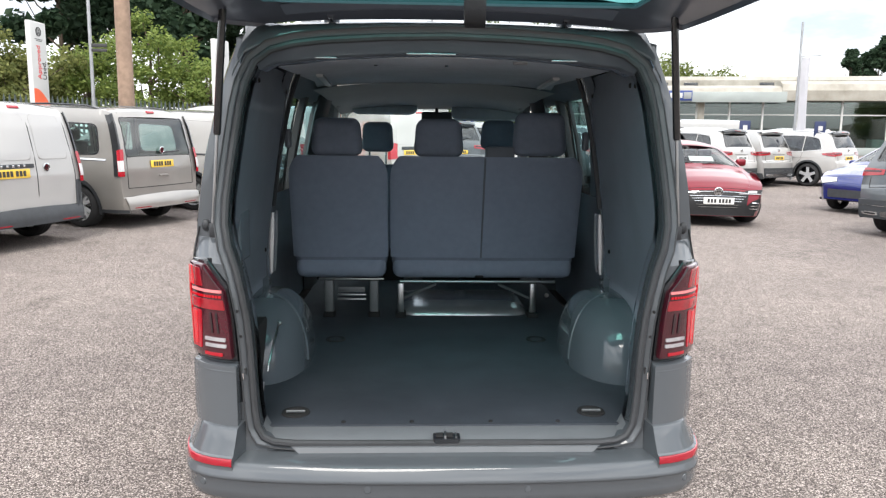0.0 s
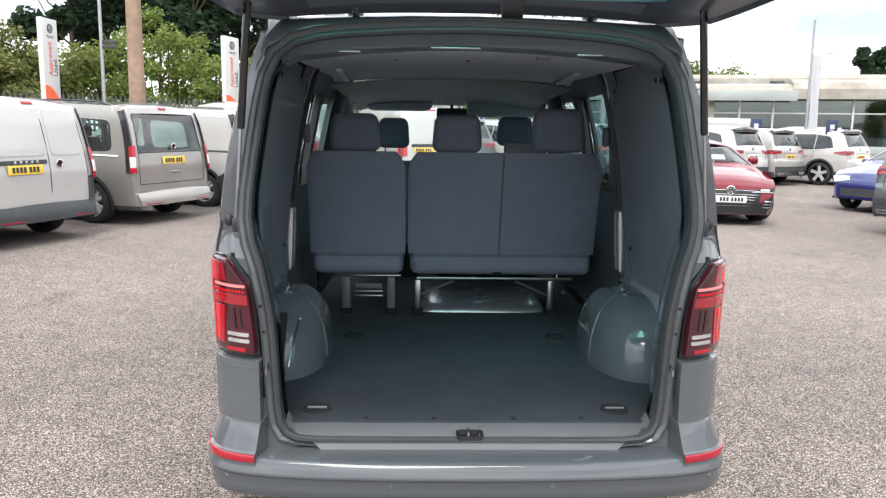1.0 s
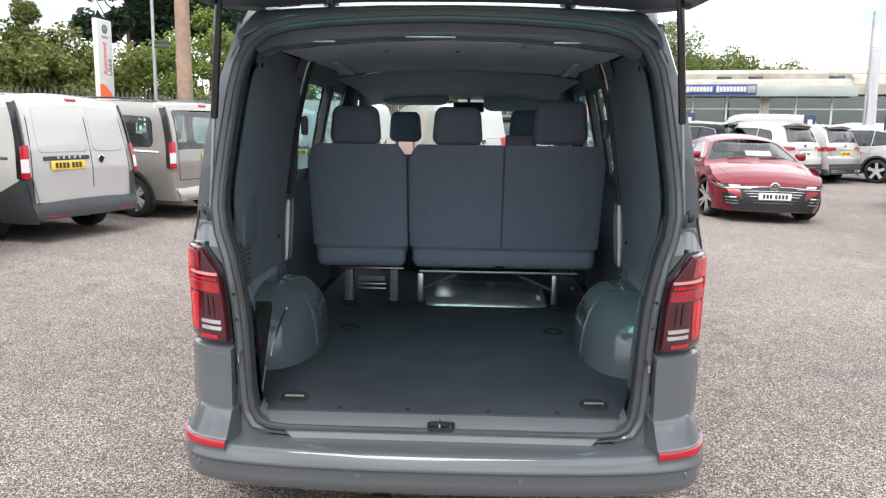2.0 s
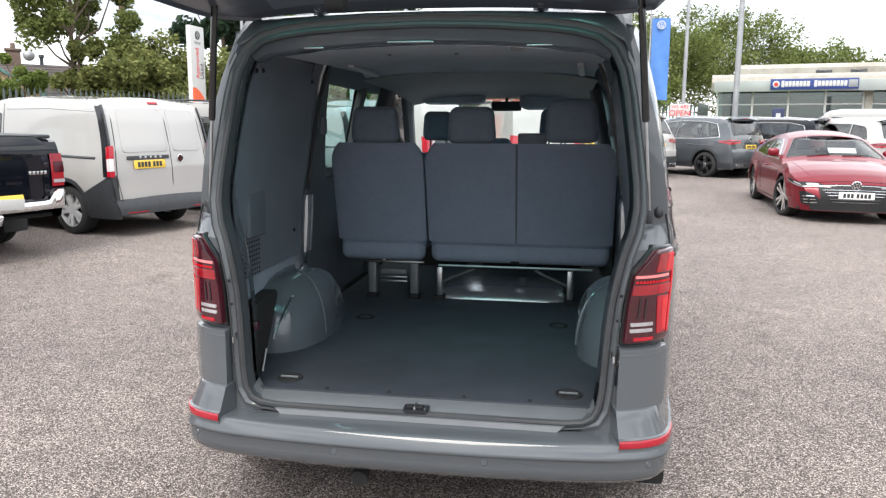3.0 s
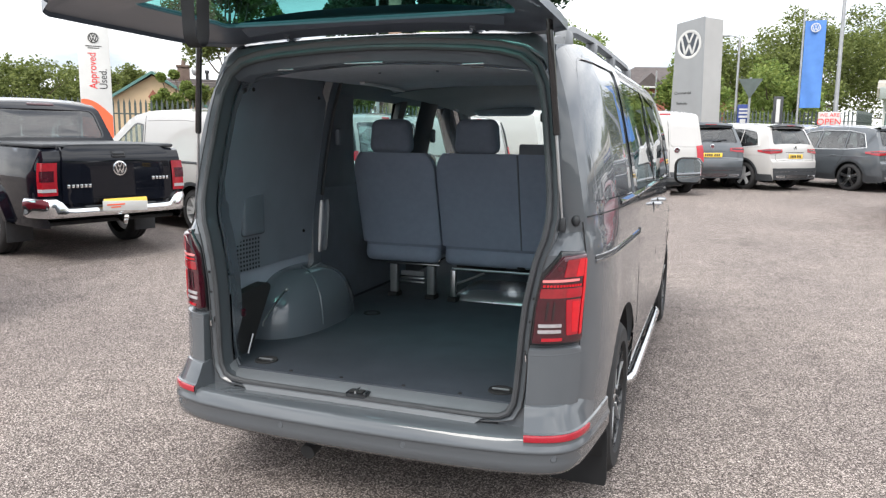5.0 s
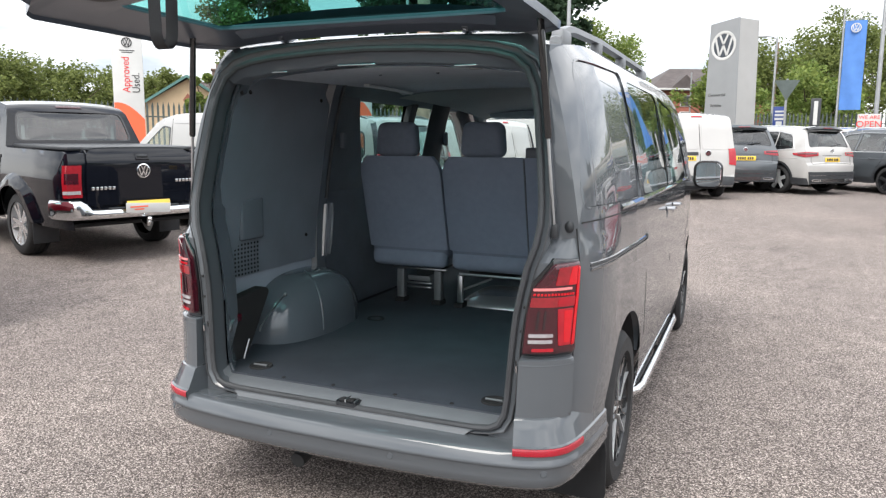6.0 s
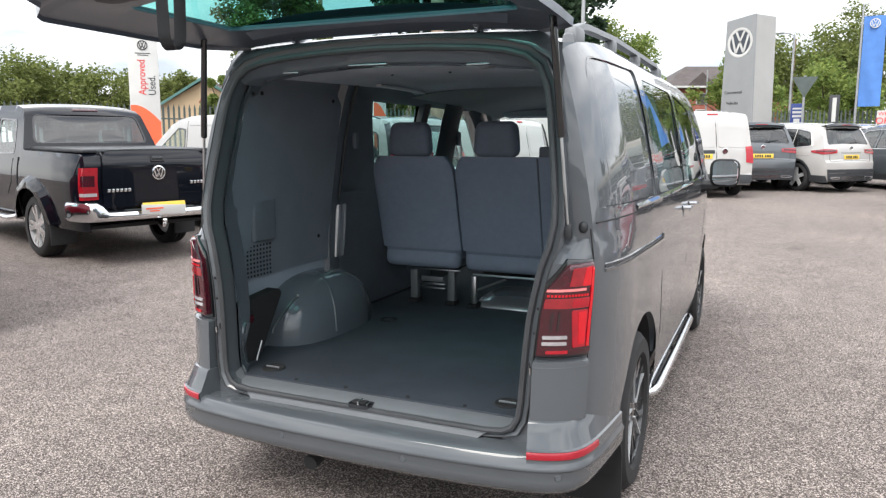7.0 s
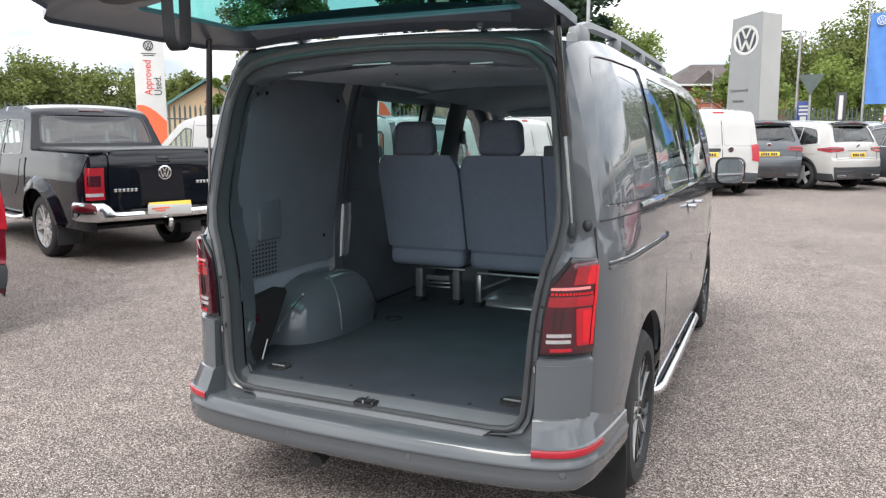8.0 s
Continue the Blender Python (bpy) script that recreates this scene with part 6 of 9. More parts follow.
pole("weathered timber utility pole", (-7.4, 19.6), 11, 0.21, 0.15, "timber_pole", 0, "utility_pole")
pole("thin brown timber utility pole", away(-31.2, 36), 10, 0.14, 0.10, "timber_pole", 0, "utility_pole")
lp = pole("grey steel lamp post with small finger signs", away(-22.8, 27), 9, 0.06, 0.045)
bm = bmesh.new()
box(bm, (0.28, -0.02, 4.0), (0.5, 0.03, 0.12), 0.004)
box(bm, (0.28, -0.02, 3.85), (0.5, 0.03, 0.10), 0.004)
part("finger_sign", bm, "ink", lp)
pole("tall grey lamp post with flat lamp head", (5.5, 31.5), 7.0, 0.09, 0.06, "galv", 1)
pole("tall grey lamp post near the cars", (6.28, 25.8), 9.5, 0.10, 0.07, "galv", 1)
pole("grey street lamp beside the pylon", (2.12, 40), 6.0, 0.07, 0.05, "galv", -1)
pole("thin timber pole behind the pylon", (2.4, 55), 7.4, 0.12, 0.09, "timber_pole", 0, "utility_pole")
pole("tall grey lamp post behind the van", (-5.5, 29), 9.5, 0.09, 0.06, "galv", 0)
pole("far grey street lamp by the brick house", (-3.2, 58), 5.8, 0.07, 0.05, "galv", 0)


def flag(label, at, z0, z1, w, m, pole_h, turn=0, side=1, emblem=True):
    x, y = at
    f = thing("flag_banner", pose(x, y, lift_of(x, y), 0, 0, turn), label, "flag", "yard flags")
    bm = bmesh.new()
    tube(bm, [(0, 0, -0.1), (0, 0, pole_h)], [0.06, 0.035], 10)
    part("flag_pole", bm, "galv", f)
    bm = bmesh.new()
    tube(bm, [(0, 0, z1 + 0.03), (side * (w + 0.45), 0, z1 + 0.08)], 0.015, 6)
    part("arm", bm, "galv", f)
    bm = bmesh.new()
    rings = []
    for k in range(25):
        z = z0 + (z1 - z0) * k / 24
        rings.append([Vector((side * (0.06 + w * q / 8), 0.05 * math.sin(2.1 * z + 0.9 * q) * (0.3 + 0.7 * (1 - k / 24)) + 0.03 * math.sin(0.8 * q), z)) for q in range(9)])
    loft(bm, rings, False, False)
    r = bmesh.ops.extrude_face_region(bm, geom=bm.faces[:])
    bmesh.ops.translate(bm, vec=(0, 0.006, 0), verts=[v for v in r["geom"] if isinstance(v, bmesh.types.BMVert)])
    part("cloth", bm, m, f)
    if emblem:
        badge(f, (side * (0.06 + w / 2), -0.075, z1 - 0.32), w * 0.24, -1, "sign_white", "flag_blue")
    return f


flag("tall blue banner flag with a round white emblem", (4.68, 37.0), 2.49, 6.29, 0.84, "flag_blue", 6.8, 0)
flag("white banner flag on a tall grey pole", (13.6, 26.0), 1.5, 4.3, 0.32, "flag_white", 5.5, 0, 1, False)


def small_sign(name, label, at, z, w, h, m, bars=(), bar_m="sign_white", turn=0, posts=1, text=None):
    x, y = at
    s = thing(name, pose(x, y, lift_of(x, y), 0, 0, turn), label, "sign")
    bm = bmesh.new()
    box(bm, (0, 0, z), (w, 0.05, h), 0.01)
    part("board", bm, m, s)
    bm = bmesh.new()
    for k in range(posts):
        tube(bm, [((k - (posts - 1) / 2) * w * 0.7, 0.05, -0.1), ((k - (posts - 1) / 2) * w * 0.7, 0.05, z)], 0.03, 8)
    part("post", bm, "galv", s)
    if bars:
        for bz, bw, bh in bars:
            bm = bmesh.new()
            box(bm, (0, -0.03, z + bz), (bw, 0.012, bh))
            part("text_bar", bm, bar_m, s)
    if text:
        for i, (line, size) in enumerate(text):
            text_mesh(line, size, bar_m, s, Matrix.Translation((0, -0.032, z + (0.16 - 0.32 * i) * (h / 0.62))))
    return s


small_sign("direction_sign", "navy direction sign with white bars of text", (2.22, 30), 2.05, 0.42, 0.86, "sign_navy", [(0.25, 0.30, 0.06), (0.12, 0.30, 0.08), (-0.02, 0.30, 0.08), (-0.18, 0.2, 0.14)])
small_sign("feather_sign", "dark upright sign with pale bar of text", (3.42, 30.2), 2.15, 0.34, 1.25, "black_trim", [(0.1, 0.13, 0.85)])
small_sign("open_banner", "red and white banner reading We Are Open", (5.0, 29.0), 1.97, 0.70, 0.46, "sign_white", (), "sign_red", 0, 2, [("WE ARE", 0.18), ("OPEN", 0.30)])
for a, d in ((24.4, 26.5), (29.2, 26.5), (16.5, 26.5)):
    small_sign("blue_panel_sign", "small navy panel sign with round white mark", away(a, d), 1.75, 0.36, 0.6, "sign_dark", [(0.08, 0.14, 0.14), (-0.15, 0.08, 0.10)])
tri = thing("give_way_sign", pose(2.38, 29, lift_of(2.7, 29) - 0.08), "back of a triangular road sign on a post", "sign")
bm = bmesh.new()
prism(bm, round_poly([(-0.42, 3.45), (0.42, 3.45), (0.0, 2.73)], 0.06), "y", -0.01, 0.02)
part("plate", bm, "fence", tri, smooth=False)
bm = bmesh.new()
tube(bm, [(0, 0.04, -0.1), (0, 0.04, 3.5)], 0.04, 8)
part("post", bm, "galv", tri)
bm = bmesh.new()
rings = []
for k in range(13):
    x = -2 + 16 * k / 12
    rings.append([Vector((x, 40 + 0.1 * x, 0.5)), Vector((x, 41 + 0.1 * x, 1.4)), Vector((x, 44 + 0.1 * x, 2.1 - 0.05 * x)), Vector((x, 50, 2.2 - 0.05 * x)), Vector((x, 56, 0.5))])
loft(bm, rings, False, False)
tagged(part("grass_bank", bm, "grass"), "rough grass bank beyond the fence", "bank", kind="structure")


# ---- the grey van with its tailgate raised ----
VX, VY = 0.12, 4.6
van = thing("passenger_van", pose(VX, VY, 0), "grey crew van with its tailgate raised and empty load floor", "van")


def vp(name, bm, material, parent=None, label="", smooth=True, angle=40):
    """A part of the van, drawn about the van's middle line with y as in the yard."""
    bmesh.ops.translate(bm, vec=(0, -VY, 0), verts=bm.verts[:])
    return part(name, bm, material, parent or van, label, smooth, angle)


W_TABLE = [(0.24, 0.905), (0.40, 0.935), (0.60, 0.950), (0.95, 0.952), (1.12, 0.944), (1.22, 0.934), (1.40, 0.908), (1.60, 0.868), (1.75, 0.830), (1.83, 0.795), (1.88, 0.755), (1.92, 0.69), (1.95, 0.6)]


def vw(z):
    return smooth_table(W_TABLE, z, 0.03)


def lean(z):
    """The rear face leans forward towards the roof."""
    return 2.36 + 0.05 * max(0, z - 0.5) + 0.13 * max(0, z - 1.1)


SIDE_EDGE = [(0.42, 0.668), (0.573, 0.668), (0.766, 0.672), (0.92, 0.685), (1.0, 0.70), (1.07, 0.712), (1.14, 0.735), (1.22, 0.748), (1.30, 0.744), (1.42, 0.728), (1.60, 0.703), (1.70, 0.682), (1.765, 0.645), (1.80, 0.60)]


CREASE_X = [(1.1, 0.864), (1.23, 0.85), (1.343, 0.833), (1.455, 0.812), (1.566, 0.787), (1.658, 0.762), (1.75, 0.733), (1.85, 0.703)]
CREASE_Y = [(1.1, 2.520), (1.23, 2.512), (1.34, 2.507), (1.455, 2.509), (1.566, 2.520), (1.658, 2.533), (1.75, 2.552), (1.85, 2.575)]


def corner_surf(sx):
    """The rear corner: from the edge beside the opening round to the flank; t from 0 to 1, z the height."""
    def f(t, z, lift=0.0, frac=None):
        t = max(0.0, min(1.0, t))
        p0 = Vector((smooth_table(SIDE_EDGE, z, 0.03) + 0.024, lean(z) + 0.012))
        p2 = Vector((vw(z) * 0.985, 2.95))
        cx = vw(z) - lerp_table([(1.0, 0.008), (1.2, 0.03), (1.6, 0.075), (1.85, 0.09)], z)
        c = Vector((cx, lean(z) + 0.025))
        q = (1 - t) ** 2 * p0 + 2 * t * (1 - t) * c + t * t * p2
        d = (1 - t) * (c - p0) + t * (p2 - c)
        k = max(0.0, min(1.0, (z - 1.105) / 0.06))
        if k > 0:
            # above the lamps a flat shut face meets the flank in a crease
            ts = max(0.02, corner_t(Y_SEAM, z))
            e = Vector((lerp_table(CREASE_X, z), lerp_table(CREASE_Y, z)))
            if frac is not None or q.y < Y_SEAM - 1e-4:
                u, a0, a2 = frac if frac is not None else min(1.0, t / ts), Vector((p0.x, max(p0.y, e.y - 0.012))), e
                a1 = (a0 + a2) / 2 + Vector((0.002, -0.003))
            else:
                u, a0, a2 = max(0.0, (q.y - Y_SEAM) / (2.95 - Y_SEAM)), e, p2
                a1 = Vector((e.x + (p2.x - e.x) * 0.70, e.y + 0.14))
            g = (1 - u) ** 2 * a0 + 2 * u * (1 - u) * a1 + u * u * a2
            dg = (1 - u) * (a1 - a0) + u * (a2 - a1)
            q, d = q.lerp(g, k), d.normalized().lerp(dg.normalized(), k)
        n = Vector((d.y, -d.x)).normalized()
        q = q + n * lift
        return Vector((sx * q.x, q.y, z))
    return f


Y_SEAM = 2.53


def corner_t(y, z):
    """How far round the rear corner the station y lies at the height z."""
    a, b, c = lean(z) + 0.012, lean(z) + 0.025, 2.95
    qa, qb, qc = a - 2 * b + c, 2 * (b - a), a - y
    return max(0.0, min(1.0, (-qb + math.sqrt(max(0.0, qb * qb - 4 * qa * qc))) / (2 * qa)))


def flank(sx):
    cs_ = corner_surf(sx)

    def f(y, z, lift=0.0):
        if y < 2.95:
            return cs_(corner_t(y, z), z, lift)
        k = lerp_table([(2.95, 0.985), (3.3, 0.996), (3.6, 1.0), (5.6, 1.0), (6.3, 0.985), (6.7, 0.94), (7.0, 0.80)], y)
        return Vector((sx * (vw(z) * k + lift), y, z))
    return f


EDGE_Y = [(2.5, 1.825), (2.7, 1.848), (2.95, 1.872), (3.5, 1.893), (5.0, 1.895), (5.55, 1.865), (5.85, 1.80), (6.05, 1.70), (6.75, 1.16), (7.0, 1.0)]
ROOF_Y = [(2.58, 1.888), (2.62, 1.899), (2.70, 1.911), (2.80, 1.920), (3.0, 1.936), (3.5, 1.966), (4.5, 1.98), (5.3, 1.965), (5.75, 1.90), (5.92, 1.845)]


def edge_z(y):
    return smooth_table(EDGE_Y, y, 0.05)


def zs_to(top, low=0.30, n=44):
    return [low + (top - low) * k / n for k in range(n + 1)]


ARCH = [[(c + 0.415 * math.cos(2 * math.pi * k / 40), 0.36 + 0.415 * math.sin(2 * math.pi * k / 40)) for k in range(40)] for c in (3.16, 6.16)]
QUARTER = round_poly([(2.575, 1.27), (2.715, 1.80), (3.455, 1.81), (3.46, 1.255)], [0.09, 0.08, 0.03, 0.03])
MIDDLE = round_poly([(3.56, 1.25), (3.57, 1.795), (4.60, 1.795), (4.62, 1.225)], 0.045)
FRONT = round_poly([(4.72, 1.225), (4.70, 1.79), (5.35, 1.745), (5.55, 1.66), (6.05, 1.20)], [0.03, 0.04, 0.06, 0.06, 0.05])

bm = bmesh.new()
for sx in (-1, 1):
    cs = corner_surf(sx)
    skin(bm, [k / 14 for k in range(15)], lambda s: zs_to(1.805 + (edge_z(Y_SEAM) - 1.805) * s), lambda s, z: cs(s * corner_t(Y_SEAM, z), z, 0.0, s))
    ys = [Y_SEAM + (6.98 - Y_SEAM) * k / 140 for k in range(141)]
    holes = ARCH + [MIDDLE, FRONT] + ([QUARTER] if sx > 0 else [])
    skin(bm, ys, lambda y: zs_to(edge_z(y)), flank(sx), holes)
bmesh.ops.remove_doubles(bm, verts=bm.verts[:], dist=0.0015)
vp("body_side", bm, "grey_paint", angle=28)
# roof with a soft crown
bm = bmesh.new()
rings = []
for k in range(40):
    a = k / 39
    row = []
    for j in range(29):
        v = -1 + 2 * j / 28
        y = 2.605 + (5.92 - 2.605) * a - 0.035 * abs(v) ** 4 * (1 - a)
        ze, zt = edge_z(max(2.5, y)), lerp_table(ROOF_Y, y)
        xe = abs(flank(1)(max(2.535, y), ze).x)
        row.append(Vector((v * xe, y, ze + (zt - ze) * (1 - abs(v) ** 3.4))))
    rings.append(row)
loft(bm, rings, False, False)
r = bmesh.ops.extrude_face_region(bm, geom=bm.faces[:])
bmesh.ops.translate(bm, vec=(0, 0, -0.03), verts=[v for v in r["geom"] if isinstance(v, bmesh.types.BMVert)])
vp("roof", bm, "grey_paint")
# front: bonnet, nose and scuttle
bm = bmesh.new()
rings = []
for y, z, w in ((6.72, 1.17, 0.86), (6.85, 1.10, 0.86), (6.98, 1.0, 0.80), (7.06, 0.85, 0.78), (7.10, 0.6, 0.78), (7.08, 0.30, 0.76)):
    rings.append([Vector((w * v, y - 0.16 * abs(v) ** 3, z)) for v in [-1 + 2 * j / 16 for j in range(17)]])
loft(bm, rings, False, False)
vp("bonnet", bm, "grey_paint")
# frame round the rear opening
INNER = [(0.0, 0.478), (0.30, 0.478), (0.52, 0.480), (0.585, 0.487), (0.615, 0.505), (0.634, 0.54), (0.642, 0.60), (0.648, 0.70), (0.654, 0.80), (0.664, 0.90), (0.678, 0.98), (0.697, 1.07), (0.722, 1.145), (0.734, 1.22), (0.731, 1.30), (0.717, 1.42), (0.692, 1.60), (0.675, 1.68), (0.645, 1.745), (0.595, 1.785), (0.52, 1.806), (0.42, 1.819), (0.22, 1.832), (0.0, 1.838)]
CONTOUR = INNER + [(-x, z) for x, z in reversed(INNER[1:-1])]


def grown(d_side, d_top, d_low):
    out = []
    n = len(CONTOUR)
    for i in range(n):
        a, b = Vector(CONTOUR[i - 1]), Vector(CONTOUR[(i + 1) % n])
        t = (b - a).normalized()
        nrm = Vector((t.y, -t.x))
        d = d_top if nrm.y > 0.75 else d_low if nrm.y < -0.75 else d_side
        out.append(Vector(CONTOUR[i]) + nrm * d)
    return out


def ring_at(g, dy):
    return [Vector((p.x, lean(p.y) + dy, p.y)) for p in g]


bm = bmesh.new()
loft(bm, [ring_at(grown(0.004, 0.004, 0.0), 0.10), ring_at(grown(0.0, 0.0, 0.0), 0.04), ring_at(grown(0.0, 0.0, 0.0), 0.028), ring_at(grown(0.012, 0.014, 0.008), 0.026), ring_at(grown(0.024, 0.03, 0.018), 0.020), ring_at(grown(0.036, 0.040, 0.024), 0.012), ring_at(grown(0.041, 0.042, 0.026), 0.02), ring_at(grown(0.043, 0.042, 0.026), 0.075)], True, False)
vp("opening_frame", bm, "grey_paint", angle=50)
# header panel between the opening and the roof
bm = bmesh.new()
rows = []
top_pts = [p for p in grown(0.05, 0.038, 0.02) if p.y > 1.66]
top_pts.sort(key=lambda p: p.x)


def roof_edge(x):
    """The rear edge of the roof at the cross station x."""
    v = max(-1.0, min(1.0, x / 0.765))
    y = 2.605 - 0.035 * abs(v) ** 4
    ze, zt = edge_z(max(2.5, y)), lerp_table(ROOF_Y, y)
    return Vector((v * abs(flank(1)(max(2.535, y), ze).x), y, ze + (zt - ze) * (1 - abs(v) ** 3.4)))


for f in (0, 0.15, 0.5, 0.8, 1):
    row = []
    for p in top_pts:
        a, b_ = Vector((p.x, lean(p.y) + 0.012, p.y)), roof_edge(p.x)
        q = a.lerp(b_, f)
        q.y -= 0.02 * math.sin(math.pi * f)
        q.z += (0.006 + 0.020 * min(1.0, abs(p.x) / 0.68) ** 4) * f
        row.append(q)
    rows.append(row)
loft(bm, rows, False, False)
vp("roof_header", bm, "grey_paint")
# rubber seal
bm = bmesh.new()
pts = ring_at(grown(0.006, 0.006, 0.004), 0.018)
tube(bm, pts + pts[:2], 0.0125, 8, False)
vp("door_seal", bm, "rubber", label="black rubber seal round the opening")
bm = bmesh.new()
pts = [p for p in ring_at(grown(0.038, 0.040, 0.022), 0.008)]
tube(bm, pts + pts[:2], 0.003, 6, False)
vp("channel_gap", bm, "rubber")

# tail lamps and the corner pieces below them
for sx in (-1, 1):
    cs = corner_surf(sx)
    def patch(name, poly, lift, m, parent=None, thick=0.02, label="", proud=0.022):
        b = bmesh.new()
        poly = [Vector((p[0] * 1.09 - 0.012, p[1])) for p in poly]
        n = len(poly)
        cu, cv = sum(p[0] for p in poly) / n, sum(p[1] for p in poly) / n
        def out(u):
            return proud * max(0.0, 1.0 - max(0.0, u) / 0.36)
        rings = [[cs(p[0], p[1], lift - thick) for p in poly], [cs(p[0], p[1], lift - 0.004 + out(p[0])) for p in poly]]
        for f in (0.975, 0.85, 0.6, 0.3):
            rings.append([cs(cu + (p[0] - cu) * f, cv + (p[1] - cv) * f, lift + out(cu + (p[0] - cu) * f)) for p in poly])
        v = loft(b, rings, True, False)
        b.faces.new(v[-1])
        return vp(name, b, m, parent, label, angle=50)
    def fine(pts, r=0.01):
        out = []
        q = round_poly(pts, r, 3)
        for i in range(len(q)):
            a, c = q[i], q[(i + 1) % len(q)]
            k = max(1, int((c - a).length / 0.04))
            out += [a + (c - a) * j / k for j in range(k)]
        return out
    patch("lamp_seat", fine([(-0.02, 0.765), (0.0, 1.02), (0.13, 1.105), (0.37, 1.10), (0.37, 0.765)]), 0.008, "gloss_black", proud=0.004)
    lamp = patch("tail_lamp", fine([(0.025, 0.778), (0.025, 1.005), (0.145, 1.088), (0.355, 1.093), (0.365, 0.778)]), 0.020, "dark_red_lens", None, 0.02, "red and dark tail lamp with clear reversing lens")
    patch("top_lens", fine([(0.165, 1.016), (0.175, 1.078), (0.345, 1.083), (0.348, 1.016)], 0.006), 0.0225, "mid_red_lens", lamp, 0.004)
    patch("top_lens_bright", fine([(0.255, 1.016), (0.275, 1.078), (0.325, 1.081), (0.325, 1.016)], 0.006), 0.0235, "red_lens", lamp, 0.004)
    patch("light_line", fine([(0.032, 0.999), (0.032, 1.008), (0.29, 1.010), (0.29, 1.001)], 0.002), 0.024, "pink_lens", lamp, 0.004)
    patch("red_band", fine([(0.032, 0.942), (0.032, 0.976), (0.325, 0.978), (0.325, 0.942)], 0.006), 0.0225, "mid_red_lens", lamp, 0.004)
    patch("red_band_bright", fine([(0.20, 0.944), (0.20, 0.974), (0.322, 0.976), (0.322, 0.944)], 0.006), 0.0235, "tail_red", lamp, 0.004)
    for k in range(13):
        u = 0.042 + 0.021 * k
        patch("led", [Vector((u, 0.982)), Vector((u, 0.990)), Vector((u + 0.014, 0.990)), Vector((u + 0.014, 0.982))], 0.0235, "red_lens", lamp, 0.003)
    patch("red_column", fine([(0.232, 0.805), (0.205, 0.936), (0.322, 0.936), (0.318, 0.805)], 0.008), 0.0225, "tail_red", lamp, 0.004)
    patch("red_column_core", fine([(0.268, 0.815), (0.250, 0.930), (0.312, 0.930), (0.310, 0.815)], 0.006), 0.0235, "red_lens", lamp, 0.004)
    patch("edge_light", fine([(0.326, 0.803), (0.330, 1.078), (0.348, 1.080), (0.346, 0.803)], 0.005), 0.0240, "red_lens", lamp, 0.004)
    for u in (0.085, 0.125):
        patch("inner_rib", fine([(u, 0.862), (u, 0.932), (u + 0.012, 0.932), (u + 0.012, 0.862)], 0.003), 0.0225, "gloss_black", lamp, 0.004)
    for z0 in (0.817, 0.838):
        patch("reversing_lens", fine([(0.050, z0), (0.048, z0 + 0.012), (0.192, z0 + 0.012), (0.195, z0)], 0.003), 0.024, "lens_grey", lamp, 0.004)
    patch("lower_bar", fine([(0.075, 0.788), (0.075, 0.799), (0.205, 0.799), (0.205, 0.788)], 0.003), 0.023, "tail_red", lamp, 0.004)
    # body between the opening's lower corner and the bumper
    b = bmesh.new()
    loft(b, [[Vector((sx * 0.56, 2.384, 0.43)), Vector((sx * 0.60, 2.384, 0.475)), Vector((sx * 0.655, 2.386, 0.53)), Vector((sx * 0.675, 2.388, 0.62))], [Vector((sx * 0.78, 2.376, 0.43)), Vector((sx * 0.78, 2.378, 0.48)), Vector((sx * 0.78, 2.380, 0.54)), Vector((sx * 0.77, 2.384, 0.62))]], False, False)
    vp("corner_filler", b, "grey_paint")
    # raised corner panel below the lamp
    patch("corner_panel", fine([(0.005, 0.545), (0.005, 0.757), (0.365, 0.757), (0.365, 0.545)], 0.012), 0.022, "grey_paint", None, 0.04, proud=0.016)
    b = bmesh.new()
    rows = []
    for k in range(15):
        u = (0.005 + 0.36 * k / 14) * 1.09 - 0.012
        o_ = 0.016 * max(0.0, 1.0 - max(0.0, u) / 0.36)
        rows.append([cs(u, 0.733, 0.0222 + o_), cs(u, 0.737, 0.0232 + o_), cs(u, 0.7555, 0.0125 + o_), cs(u, 0.759, 0.005)])
    loft(b, rows, False, False)
    vp("panel_shoulder", b, "grey_paint", angle=50)
    b = bmesh.new()
    tube(b, [cs(0.402, z, 0.0) for z in (0.5, 0.65, 0.8, 0.95, 1.10, 1.2)], 0.0028, 5)
    vp("panel_gap", b, "under")
    # striker in its recess
    b = bmesh.new()
    box(b, (sx * 0.687, 2.398, 0.715), (0.030, 0.02, 0.055), 0.006)
    st_ = vp("striker_plate", b, "gloss_black")
    b = bmesh.new()
    tube(b, [(sx * 0.687, 2.388, 0.70), (sx * 0.682, 2.372, 0.705), (sx * 0.682, 2.372, 0.725), (sx * 0.687, 2.388, 0.73)], 0.004, 6)
    vp("striker_loop", b, "chrome", st_)
    for z in (0.93, 0.845, 0.62):
        b = bmesh.new()
        lathe(b, [(0.001, -0.003), (0.005, -0.003), (0.006, 0.004)], 10, "y", (sx * (smooth_table(SIDE_EDGE, z) + 0.012), lean(z) + 0.016, z))
        vp("frame_bolt", b, "under")
    # round grommet on the pillar and strut bracket
    p = cs(0.27, 1.205, 0.0)
    b = bmesh.new()
    bmesh.ops.create_uvsphere(b, u_segments=14, v_segments=8, radius=0.021, matrix=Matrix.Translation(p) @ Matrix.Diagonal((0.8, 0.6, 1, 1)))
    vp("rubber_stop", b, "black_trim")

